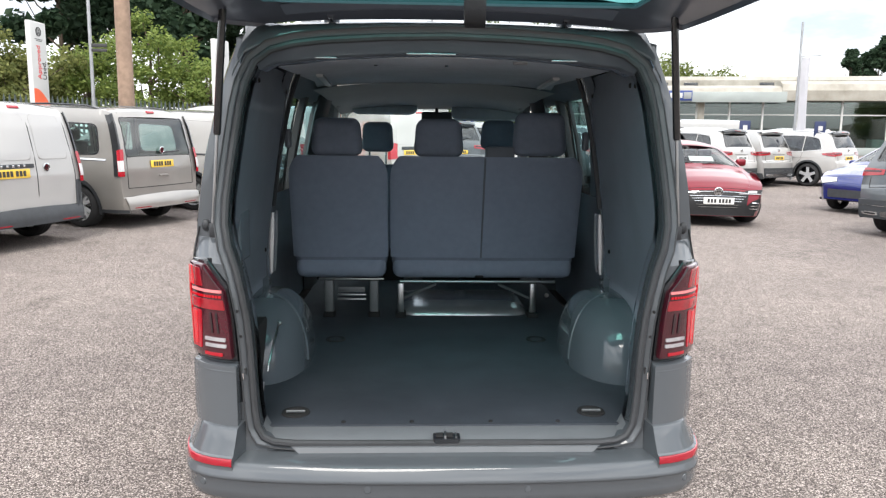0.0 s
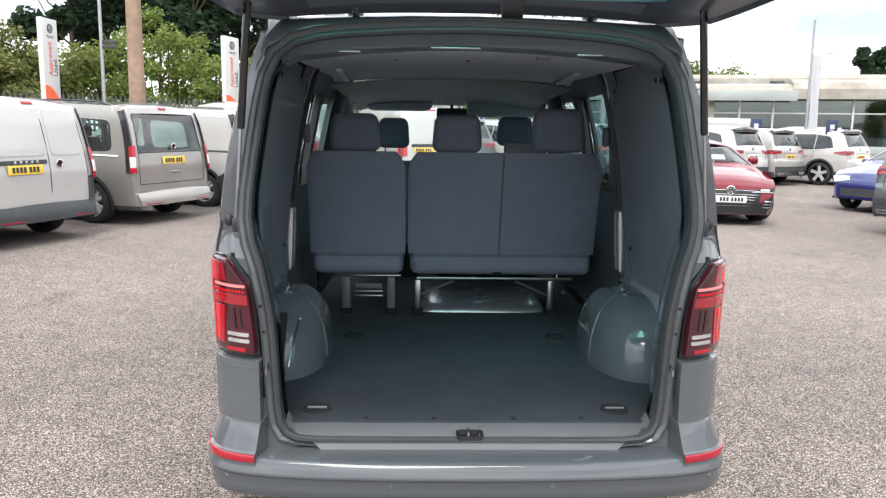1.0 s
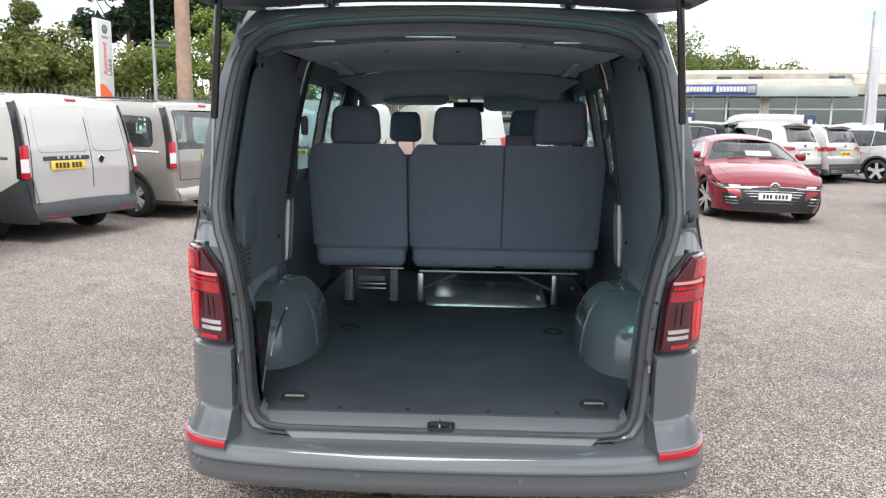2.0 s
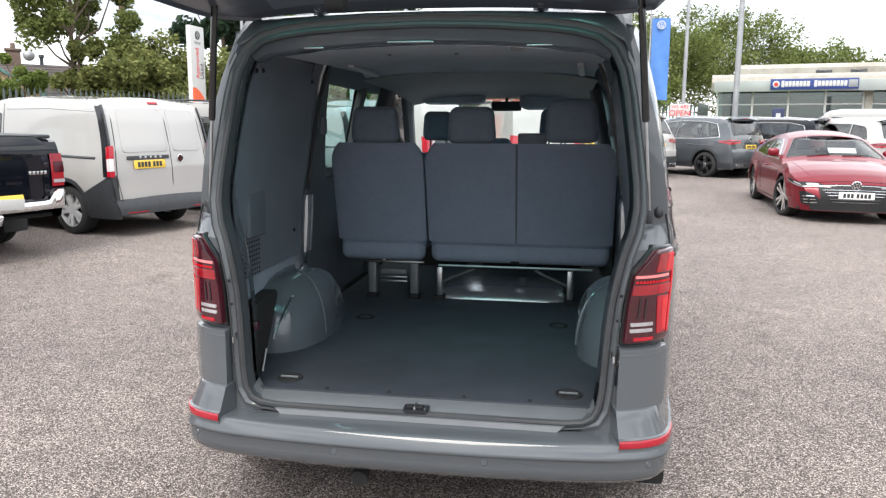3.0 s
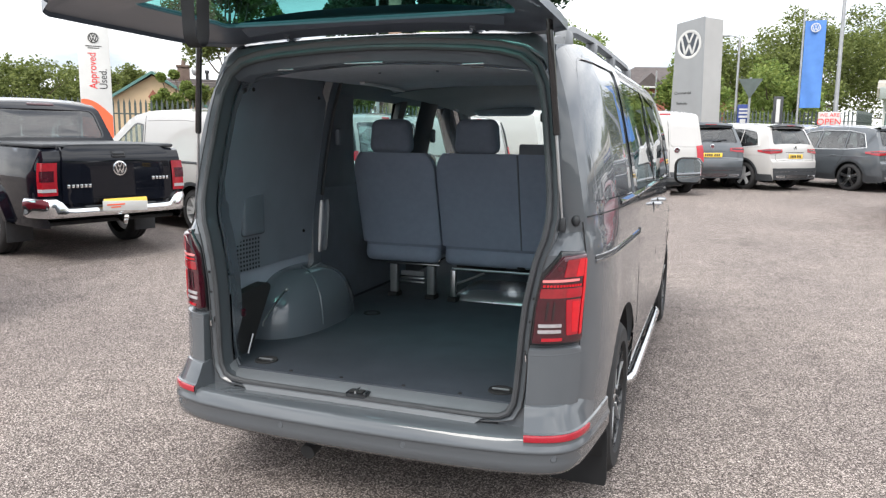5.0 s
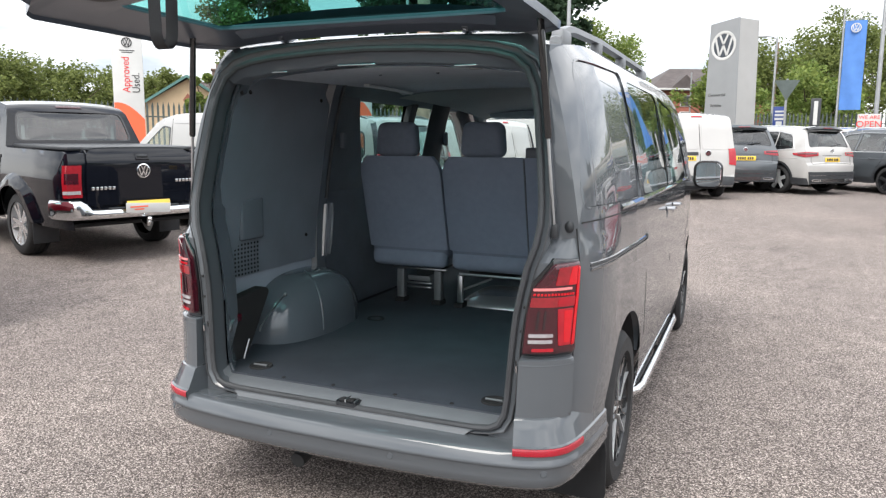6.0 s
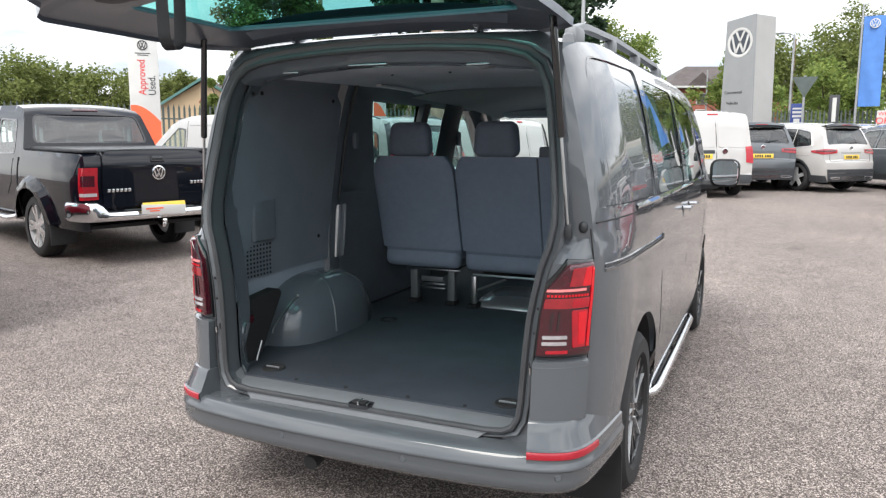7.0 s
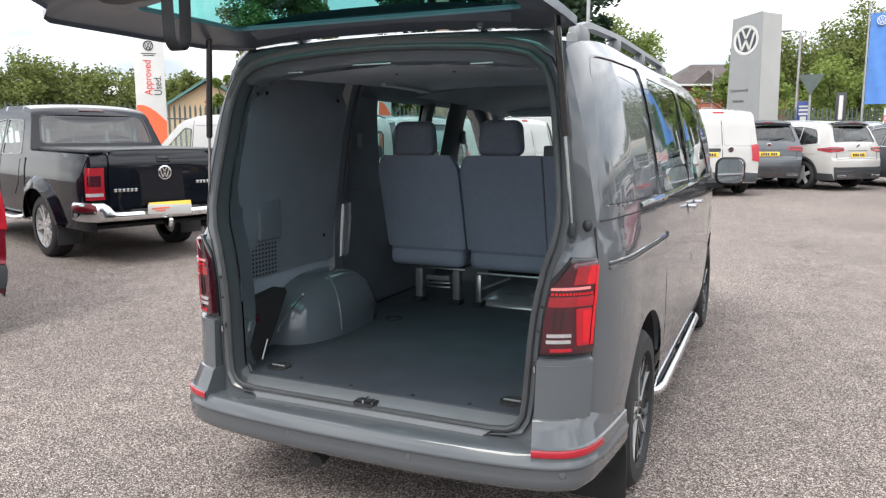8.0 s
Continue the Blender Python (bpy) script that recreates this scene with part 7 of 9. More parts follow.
# bumper: swept section round the back
PLAN = [(0.0, 2.222), (0.25, 2.225), (0.48, 2.236), (0.66, 2.256), (0.79, 2.288), (0.868, 2.338), (0.903, 2.43), (0.922, 2.56), (0.936, 2.70), (0.942, 2.785)]


def plan_path(n=40, x_from=-1):
    """Points and outward ways along the bumper's plan, from one arch to the other."""
    half = [Vector(p) for p in PLAN]
    full = [Vector((-p.x, p.y)) for p in reversed(half[1:])] + half
    cum = [0]
    for a, b_ in zip(full, full[1:]):
        cum.append(cum[-1] + (b_ - a).length)
    out = []
    for k in range(n + 1):
        s = cum[-1] * k / n
        i = next(j for j in range(len(cum) - 1) if s <= cum[j + 1] + 1e-9)
        f = (s - cum[i]) / (cum[i + 1] - cum[i])
        out.append(full[i].lerp(full[i + 1], f))
    for _ in range(2):
        out = [out[0]] + [(a + b_ * 2 + c) / 4 for a, b_, c in zip(out, out[1:], out[2:])] + [out[-1]]
    res = []
    for i, p in enumerate(out):
        d = (out[min(i + 1, n)] - out[max(i - 1, 0)]).normalized()
        res.append((p, Vector((d.y, -d.x))))
    return res


path = plan_path(72)
bm = bmesh.new()
rings = []
for p, nrm in path:
    side = max(0.0, min(1.0, (p.y - 2.30) / 0.30))
    def q(inward, z):
        return Vector((p.x - nrm.x * inward, p.y - nrm.y * inward, z))
    rings.append([q(0.20, 0.449), q(0.11, 0.452), q(0.06, 0.451), q(0.040, 0.4500), q(0.031, 0.4485), q(0.0255, 0.4455), q(0.0215, 0.4405), q(0.0135, 0.4245), q(0.0065, 0.4105), q(0.0040, 0.4040), q(0.0045, 0.4000), q(0.0075, 0.3965), q(0.0085, 0.36), q(0.016, 0.330), q(0.040, 0.306), q(0.10, 0.292)])
loft(bm, rings, False, False)
bumper = vp("rear_bumper", bm, "grey_paint", None, "painted rear bumper with parking sensors", angle=60)
# thin black line drawn for the shade along the bumper's crease
bm = bmesh.new()
tube(bm, [Vector((p.x - n_.x * 0.0062, p.y - n_.y * 0.0062, 0.3975)) for p, n_ in path], 0.0016, 5)
vp("bumper_crease", bm, "black_trim", bumper)
for sx in (-1, 1):
    own = [(p, n_) for p, n_ in path if p.x * sx > 0.695]
    bm = bmesh.new()
    rings = []
    for p, n_ in own:
        def q(inward, z):
            return Vector((p.x - n_.x * inward, p.y - n_.y * inward, z))
        f = max(0, min(1, (p.y - 2.44) / 0.24))
        g = max(0, min(1, (p.y - 2.50) / 0.28))
        rings.append([q(0.012, 0.425), q(0.014, 0.436), q(0.014, 0.466), q(0.022, 0.470), q(0.042 - 0.018 * f, 0.512 + 0.03 * g), q(0.056 - 0.030 * f, 0.546 + 0.055 * g), q(0.060 - 0.032 * f, 0.551 + 0.058 * g), q(0.070 - 0.032 * f, 0.554 + 0.060 * g), q(0.12, 0.558 + 0.060 * g)])
    p, n_ = own[0] if sx > 0 else own[-1]
    cap = [Vector((p.x - n_.x * 0.13, p.y - n_.y * 0.13, v_.z)) for v_ in (rings[0] if sx > 0 else rings[-1])]
    rings = [cap] + rings if sx > 0 else rings + [cap]
    loft(bm, rings, False, False)
    vp("bumper_corner", bm, "grey_paint", bumper, angle=30)
    bm = bmesh.new()
    ring2 = []
    for p, n_ in own:
        if p.y < 2.50:
            ring2.append([Vector((p.x - n_.x * i_, p.y - n_.y * i_, z_)) for i_, z_ in ((0.014, 0.4385), (0.0085, 0.4395), (0.0080, 0.4420), (0.0085, 0.4610), (0.0100, 0.4630), (0.015, 0.4640))])
    loft(bm, ring2, False, False)
    vp("bumper_reflector", bm, "reflector", bumper, "red bumper reflector strip")
for x in (-0.80, -0.27, 0.27, 0.80):
    p, n_ = min(path, key=lambda e: abs(e[0].x - x))
    bm = bmesh.new()
    m3 = Matrix.Translation((p.x - n_.x * 0.010, p.y - n_.y * 0.010, 0.378)) @ Vector((n_.x, n_.y, 0)).to_track_quat("Z", "Y").to_matrix().to_4x4()
    lathe(bm, [(0.001, 0.003), (0.0095, 0.003), (0.0100, 0.0005), (0.0112, 0.0005), (0.0116, 0.003), (0.013, 0.001)], 18, "z")
    bmesh.ops.transform(bm, matrix=m3, verts=bm.verts[:])
    vp("parking_sensor", bm, "grey_paint", bumper)
# sill cover, latch and gap to the bumper
bm = bmesh.new()
loft(bm, [[Vector((max(-0.50, min(0.50, x)), 2.352, 0.452)), Vector((max(-0.52, min(0.52, x)), 2.360, 0.468)), Vector((max(-0.55, min(0.55, x)), 2.39, 0.477)), Vector((x, 2.40, 0.486)), Vector((x, 2.452, 0.506)), Vector((x, 2.50, 0.506))] for x in (-0.60, -0.3, 0, 0.3, 0.60)], False, False)
sill = vp("load_sill", bm, "sill_grey", None, "grey load sill plate with latch")
bm = bmesh.new()
tube(bm, [(-0.56, 2.372, 0.477), (0.56, 2.372, 0.477)], 0.006, 6)
vp("sill_seal", bm, "rubber", sill)
bm = bmesh.new()
prism(bm, round_poly([(-0.046, 2.366), (0.046, 2.366), (0.046, 2.424), (-0.046, 2.424)], 0.012), "z", 0.478, 0.4935)
latch = vp("latch_plate", bm, "gloss_black", sill)
for x in (-0.024, 0.010):
    bm = bmesh.new()
    box(bm, (x, 2.398, 0.4955), (0.026, 0.034, 0.007), 0.003)
    vp("latch_jaw", bm, "under", latch)
bm = bmesh.new()
tube(bm, [(-0.005, 2.376, 0.493), (-0.005, 2.376, 0.500), (-0.005, 2.416, 0.502), (-0.005, 2.416, 0.494)], 0.0035, 6)
vp("latch_loop", bm, "steel", latch)
bm = bmesh.new()
tube(bm, [(0.032, 2.380, 0.495), (0.032, 2.414, 0.498)], 0.003, 6)
vp("latch_pin", bm, "steel", latch)
for sx in (-1, 1):
    bm = bmesh.new()
    loft(bm, [[Vector((sx * 0.600, 2.40, 0.487)), Vector((sx * 0.615, 2.40, 0.497)), Vector((sx * 0.628, 2.40, 0.52))], [Vector((sx * 0.590, 2.47, 0.505)), Vector((sx * 0.612, 2.47, 0.515)), Vector((sx * 0.626, 2.47, 0.545))]], False, False)
    vp("corner_cap", bm, "sill_grey", sill)

# side glass, gaps, rail, handles
for sx in (-1, 1):
    fl = flank(sx)
    for poly, nm, m in [(MIDDLE, "side_window", "glass_side"), (FRONT, "side_window", "glass_side")] + ([(QUARTER, "quarter_panel", "grey_paint")] if sx > 0 else []):
        bm = bmesh.new()
        if nm == "quarter_panel":
            # stamped blank where a window could sit, set back behind a rounded lip
            mid_y, mid_z = 3.02, 1.51
            ring = []
            for g_, lift_ in ((1.030, 0.0006), (1.014, 0.0010), (1.004, -0.0015), (0.994, -0.0070)):
                ring.append([fl(mid_y + (p[0] - mid_y) * (1 + (g_ - 1) * 0.75), mid_z + (p[1] - mid_z) * g_, lift_) for p in poly])
            loft(bm, ring, True, False)
            fill_grid(bm, [(mid_y + (p[0] - mid_y) * 0.9955, mid_z + (p[1] - mid_z) * 0.994) for p in poly], lambda y, z: fl(y, z, -0.0070), 40, 24)
            vp(nm, bm, m, None, "painted blank panel stamped like a window", angle=30)
            continue
        fill_poly(bm, poly, lambda y, z: fl(y, z, -0.003), 4)
        pane = vp(nm, bm, m, None, "tinted side window")
        pane.visible_shadow = False
        bm = bmesh.new()
        rim_band(bm, poly, fl, 0.022, 0.010, 0.0)
        vp("window_seal", bm, "gloss_black", pane)
    def line(pts, w, nm, m, lift=0.0):
        b = bmesh.new()
        tube(b, [fl(p[0], p[1], lift) for p in pts], w, 6)
        return vp(nm, b, m)
    line([(3.515, 1.86), (3.515, 1.60), (3.52, 1.24), (3.56, 1.05), (3.60, 0.85), (3.615, 0.60), (3.60, 0.36)], 0.0026, "door_gap", "under", -0.001)
    line([(4.66, 1.86), (4.66, 1.5), (4.67, 1.2), (4.68, 0.8), (4.66, 0.36)], 0.0026, "door_gap", "under", -0.001)
    line([(5.95, 1.2), (5.98, 0.95), (5.75, 0.75), (5.62, 0.5), (5.60, 0.36)], 0.0026, "door_gap", "under", -0.001)
    line([(2.56, 1.218), (2.7, 1.219), (2.85, 1.220), (3.0, 1.220), (3.2, 1.218), (3.5, 1.214)], 0.0032, "door_gap", "under", 0.0)
    line([(3.53, 0.375), (4.66, 0.375), (5.6, 0.375)], 0.0026, "door_gap", "under", -0.001)
    cs = corner_surf(sx)
    # sliding-door rail under the belt
    b = bmesh.new()
    pr = [fl(y, 1.066 - 0.010 * (y - 2.56), 0) for y in (2.56, 2.66, 2.78, 2.90, 3.05, 3.2, 3.35, 3.50, 3.58)]
    loft(b, [[p + Vector((-sx * 0.001, 0, 0.012)), p + Vector((sx * 0.003, 0, 0.008)), p + Vector((-sx * 0.006, 0, 0.004)), p + Vector((-sx * 0.006, 0, -0.006)), p + Vector((sx * 0.006, 0, -0.010)), p + Vector((sx * 0.005, 0, -0.018)), p + Vector((-sx * 0.001, 0, -0.024))] for p in pr], False, False)
    vp("slide_rail", b, "grey_paint")
    b = bmesh.new()
    tube(b, [p + Vector((sx * 0.0005, 0, 0.000)) for p in pr], 0.0042, 6)
    box(b, pr[-1] + Vector((sx * 0.002, 0.010, 0.004)), (0.008, 0.030, 0.026), 0.003)
    vp("rail_slot", b, "black_trim")
    # body crease and belt moulding
    b = bmesh.new()
    loft(b, [[fl(y, 1.252, 0.0), fl(y, 1.24, 0.008), fl(y, 1.228, 0.0)] for y in [3.0 + 3.0 * k / 20 for k in range(21)]], False, False)
    vp("belt_crease", b, "grey_paint")
    for y in (4.50, 4.84):
        b = bmesh.new()
        tube(b, [fl(y - 0.07, 1.125, 0.0), fl(y - 0.05, 1.125, 0.036), fl(y + 0.05, 1.12, 0.036), fl(y + 0.07, 1.12, 0.0)], 0.011, 8)
        vp("door_handle", b, "grey_bright")
        b = bmesh.new()
        box(b, fl(y, 1.10, 0.001), (0.004, 0.11, 0.06), 0.0015)
        vp("handle_recess", b, "grey_inner")
    # door mirror
    b = bmesh.new()
    box(b, (sx * 1.085, 5.78, 1.275), (0.205, 0.13, 0.205), 0.062, seg=4)
    mir = vp("door_mirror", b, "under", None, "black door mirror")
    b = bmesh.new()
    prism(b, round_poly([(-0.088, -0.086), (0.088, -0.086), (0.088, 0.086), (-0.088, 0.086)], 0.05), "y", -0.006, 0.006)
    bmesh.ops.transform(b, matrix=Matrix.Translation((sx * 1.092, 5.708, 1.278)) @ Matrix.Rotation(radians(-sx * 14), 4, "Z"), verts=b.verts[:])
    vp("mirror_glass", b, "mirror", mir, smooth=False)
    b = bmesh.new()
    box(b, (sx * 1.087, 5.80, 1.277), (0.202, 0.11, 0.20), 0.054, seg=4)
    bmesh.ops.translate(b, vec=(0, 0.012, 0), verts=b.verts[:])
    vp("mirror_cap", b, "black_paint", mir)
    b = bmesh.new()
    tube(b, [(sx * 0.93, 5.80, 1.19), (sx * 1.02, 5.79, 1.19), (sx * 1.06, 5.78, 1.22)], 0.035, 8)
    vp("mirror_arm", b, "black_trim", mir)
    # roof rail with end feet
    b = bmesh.new()
    rings = []
    for k in range(31):
        y = 2.72 + (4.95 - 2.72) * k / 30
        e = min(k, 30 - k)
        hgt = [0.03, 0.062, 0.074, 0.078][min(e, 3)]
        zr = edge_z(y) + 0.002
        x0 = sx * 0.695
        rings.append([Vector((x0 - 0.022, y, zr + hgt - 0.028)), Vector((x0 - 0.018, y, zr + hgt - 0.004)), Vector((x0, y, zr + hgt)), Vector((x0 + 0.018, y, zr + hgt - 0.004)), Vector((x0 + 0.022, y, zr + hgt - 0.028))])
    loft(b, rings)
    rail = vp("roof_rail", b, "rail_grey", None, "grey roof rail")
    for y in (2.80, 3.45, 4.10, 4.86):
        b = bmesh.new()
        box(b, (sx * 0.70, y, edge_z(y) + 0.018), (0.05, 0.14 if y in (2.80, 4.86) else 0.07, 0.085), 0.018)
        vp("rail_foot", b, "rail_grey", rail)
    # side step: two polished tubes with a black tread plate between
    step = None
    for dx, r_, nm in ((0.036, 0.024, "step_tube"), (-0.034, 0.020, "step_tube")):
        b = bmesh.new()
        rings = []
        for y, x in ((3.62, 0.78), (3.66, 0.835), (3.72, 0.875), (3.80, 0.890), (4.6, 0.893), (5.42, 0.890), (5.50, 0.875), (5.56, 0.835), (5.60, 0.78)):
            e_ = 1.0 if 3.7 < y < 5.55 else 0.5
            rings.append([Vector((sx * (x + dx * e_), y + dx * (1 - e_) * (-1 if y < 4 else 1) * 2, 0.245)) + Vector((sx * r_ * math.cos(a), 0, r_ * math.sin(a))) for a in [2 * math.pi * j / 12 for j in range(12)]])
        loft(b, rings)
        if step is None:
            step = vp("side_step", b, "bright_alloy", None, "polished metal side step")
        else:
            vp(nm, b, "bright_alloy", step)
    for y in (4.05, 5.15):
        b = bmesh.new()
        box(b, (sx * 0.893, y, 0.258), (0.045, 0.50, 0.010), 0.004)
        vp("step_tread", b, "black_trim", step)
    for y in (3.86, 4.6, 5.36):
        b = bmesh.new()
        tube(b, [(sx * 0.93, y, 0.24), (sx * 0.82, y, 0.27), (sx * 0.74, y, 0.33)], 0.016, 6)
        vp("step_bracket", b, "under", step)
    # mud flap
    b = bmesh.new()
    rings = []
    for z, x0, x1 in ((0.075, 0.70, 0.925), (0.10, 0.70, 0.932), (0.28, 0.70, 0.93), (0.42, 0.72, 0.915), (0.50, 0.78, 0.90)):
        rings.append([Vector((sx * x0, 2.80, z)), Vector((sx * x1, 2.80, z)), Vector((sx * x1, 2.812, z)), Vector((sx * x0, 2.812, z))])
    loft(b, rings)
    vp("mud_flap", b, "under")
    # wheels
    for cy in (3.16, 6.16):
        hub = wheel(van, sx * 0.808, cy - VY, 0.345, 0.25, sx, "twin", "gloss_black", "gloss_black")
        o = sx * 0.125
        for k in range(5):
            a = 2 * math.pi * k / 5 + 0.62
            d, s_ = Vector((0, math.cos(a), math.sin(a))), Vector((0, -math.sin(a), math.cos(a)))
            for way in (-1, 1):
                b = bmesh.new()
                loft(b, [[Vector((o * h, 0, 0)) + d * r_ + s_ * way * w1, Vector((o * h, 0, 0)) + d * r_ + s_ * way * w2, Vector((o * (h - 0.1), 0, 0)) + d * r_ + s_ * way * w2, Vector((o * (h - 0.1), 0, 0)) + d * r_ + s_ * way * w1] for r_, w1, w2, h in ((0.05, 0.014, 0.021, 0.86), (0.15, 0.020, 0.027, 0.86), (0.232, 0.036, 0.045, 0.90))])
                part("polished_face", b, "silver_alloy" if way < 0 else "dark_alloy", hub, smooth=False)
    # liners behind the arches
    for cy in (3.16, 6.16):
        b = bmesh.new()
        rings = []
        for x in (0.815, 0.915):
            rings.append([Vector((sx * x, cy + 0.425 * math.cos(a), 0.36 + 0.425 * math.sin(a))) for a in [-0.35 + (math.pi + 0.7) * j / 20 for j in range(21)]])
        loft(b, rings, False, False)
        vp("wheel_arch_liner", b, "under")
# underside, axle and tow eye
bm = bmesh.new()
box(bm, (0, 4.75, 0.37), (1.08, 4.6, 0.14), 0.03)
box(bm, (0, 2.55, 0.36), (1.2, 0.35, 0.12), 0.03)
box(bm, (0, 4.58, 0.37), (1.72, 2.05, 0.10), 0.03)
tube(bm, [(-0.75, 3.16, 0.345), (0.75, 3.16, 0.345)], 0.05, 8)
tube(bm, [(-0.75, 6.16, 0.345), (0.75, 6.16, 0.345)], 0.05, 8)
vp("underbody", bm, "under")
bm = bmesh.new()
tube(bm, [(-0.20, 2.75, 0.27), (-0.20, 2.40, 0.25), (-0.20, 2.33, 0.235)], 0.032, 10)
vp("exhaust_tip", bm, "under")
# hinges and bright gap pieces
for sx in (-1, 1):
    bm = bmesh.new()
    tube(bm, [(sx * 0.40, 2.66, 1.885), (sx * 0.40, 2.62, 1.905), (sx * 0.40, 2.56, 1.912)], 0.014, 6)
    box(bm, (sx * 0.40, 2.625, 1.893), (0.055, 0.05, 0.03), 0.008)
    h = vp("hinge", bm, "grey_inner")
    for d in (-0.075, 0.075):
        bm = bmesh.new()
        prism(bm, [(sx * (0.40 + d * 0.55), 1.874), (sx * (0.40 + d * 0.55), 1.905), (sx * (0.40 + d * 1.6), 1.905), (sx * (0.40 + d * 1.0), 1.876)], "y", 2.645, 2.655)
        vp("hinge_cover", bm, "grey_bright", h)


# ---- tailgate ----
GATE_D = [(0.0, 0.62), (0.04, 0.70), (0.10, 0.765), (0.30, 0.778), (0.70, 0.788), (0.83, 0.788), (0.865, 0.775), (0.91, 0.70), (1.25, 0.69), (1.33, 0.66), (1.385, 0.58)]


def gate_at(d, v, h):
    """A point on the raised gate: d from the hinge, v across from -1 to 1, h above its inner face."""
    w = lerp_table(GATE_D, d)
    rise = (0.022 + 0.083 * min(1.0, d / 0.20) ** 0.8) * (1 - abs(v) ** 2.6)
    return Vector((v * w, 2.585 - d * 0.995, 1.882 + 0.012 * d + 0.34 * max(0, d - 0.84) + rise + h))


ds = sorted({k * 1.385 / 36 for k in range(37)} | {d for d, _ in GATE_D})
vcols = [-1 + 2 * k / 28 for k in range(29)]
win = round_poly([(0.13, -0.79), (0.66, -0.79), (0.66, 0.79), (0.13, 0.79)], 0.07)
bm = bmesh.new()
skin(bm, ds, lambda d: vcols, lambda d, v: gate_at(d, v, 0.0 - 0.02 * max(0, 1 - (abs(v) / 0.86) ** 8) * (1 if 0.66 < d < 1.3 else 0)), [win])
def gate_thick(d):
    return lerp_table([(0.0, 0.018), (0.68, 0.018), (0.80, 0.05), (1.4, 0.07)], d)


skin(bm, ds, lambda d: vcols, lambda d, v: gate_at(d, v, gate_thick(d)), [win])
for col in (0, 28):
    loft(bm, [[gate_at(d, vcols[col], 0.0) for d in ds], [gate_at(d, vcols[col] * 1.01, -0.012) for d in ds], [gate_at(d, vcols[col] * 1.012, 0.016) for d in ds], [gate_at(d, vcols[col], gate_thick(d)) for d in ds]], False, False)
for d in (0.0, 1.385):
    loft(bm, [[gate_at(d, v, 0.0) for v in vcols], [gate_at(d, v, gate_thick(d)) for v in vcols]], False, False)
wl_ = [gate_at(p[0], p[1], 0.0) for p in win]
loft(bm, [wl_, [gate_at(p[0], p[1], gate_thick(p[0])) for p in win]], True, False)
gate = vp("tailgate", bm, "gate_inner", None, "raised tailgate with dark inner trim", angle=35)
bm = bmesh.new()
fill_poly(bm, win, lambda d, v: gate_at(d, v, 0.008), 5)
vp("gate_window", bm, "glass_teal", gate, "green tinted rear window")
bm = bmesh.new()
fill_poly(bm, round_poly([(0.74, -0.72), (1.24, -0.72), (1.24, 0.72), (0.74, 0.72)], 0.08), lambda d, v: gate_at(d, v, -0.026), 4)
vp("gate_trim_panel", bm, "black_trim", gate)
bm = bmesh.new()
loft(bm, [[gate_at(0.05, v, -0.004), gate_at(0.085, v, -0.022), gate_at(0.12, v, -0.004)] for v in [-0.72 + 1.44 * k / 20 for k in range(21)]], False, False)
vp("gate_rib", bm, "gate_inner", gate)
# pull strap: a hanging loop of webbing
bm = bmesh.new()
rings = []
for k in range(17):
    a = math.pi * k / 16
    y, z = 1.495 - 0.028 * math.cos(a), 1.765 - 0.045 * math.sin(a)
    rings.append((y, z))
pts = [(1.462, 2.06), (1.463, 1.90)] + rings + [(1.527, 1.90), (1.528, 2.06)]
loft(bm, [[Vector((-0.020, y + o * 0.0, z)), Vector((0.020, y, z))] for (y, z), o in zip(pts, [0] * len(pts))], False, False)
r = bmesh.ops.solidify(bm, geom=bm.faces[:], thickness=0.007)
vp("pull_strap", bm, "black_trim", gate, "black webbing pull strap")
# struts
for sx in (-1, 1):
    a, b_ = Vector((sx * 0.783, 2.445, 1.205)), Vector((sx * 0.722, 2.42, 1.90))
    bm = bmesh.new()
    j = a.lerp(b_, 0.445)
    tube(bm, [a, j], 0.0055, 8)
    s1 = vp("gas_strut", bm, "steel", None, "black gas strut")
    bm = bmesh.new()
    tube(bm, [j - (b_ - a) * 0.01, j, b_], [0.009, 0.0125, 0.0125], 10)
    vp("strut_sleeve", bm, "gloss_black", s1)
    bm = bmesh.new()
    box(bm, a + Vector((0, 0.006, -0.01)), (0.026, 0.03, 0.05), 0.008)
    vp("strut_joint", bm, "black_trim", s1)

# ---- inside ----
bm = bmesh.new()
loft(bm, [[Vector((-0.79, y, 0.513)), Vector((0.79, y, 0.513)), Vector((0.79, y, 0.46)), Vector((-0.79, y, 0.46))] for y in (2.452, 3.2, 4.0, 6.4)])
floor_ = vp("load_floor", bm, "floor_rubber", None, "black rubber load floor")
for x in (-0.54, 0.54):
    bm = bmesh.new()
    lathe(bm, [(0.052, 0.514), (0.049, 0.520), (0.038, 0.519), (0.033, 0.5145), (0.001, 0.5143)], 24, "z", (x, 2.563, 0))
    ringp = vp("lashing_cup", bm, "under", floor_)
    bm = bmesh.new()
    tube(bm, [(x - 0.034, 2.560, 0.521), (x + 0.034, 2.560, 0.521)], 0.005, 6)
    vp("lashing_bar", bm, "seat_frame", ringp)
for x in (-0.36, -0.12, 0.16, 0.40):
    bm = bmesh.new()
    lathe(bm, [(0.001, 0.517), (0.007, 0.517), (0.009, 0.513)], 10, "z", (x, 2.475, 0))
    vp("floor_stud", bm, "under", floor_)
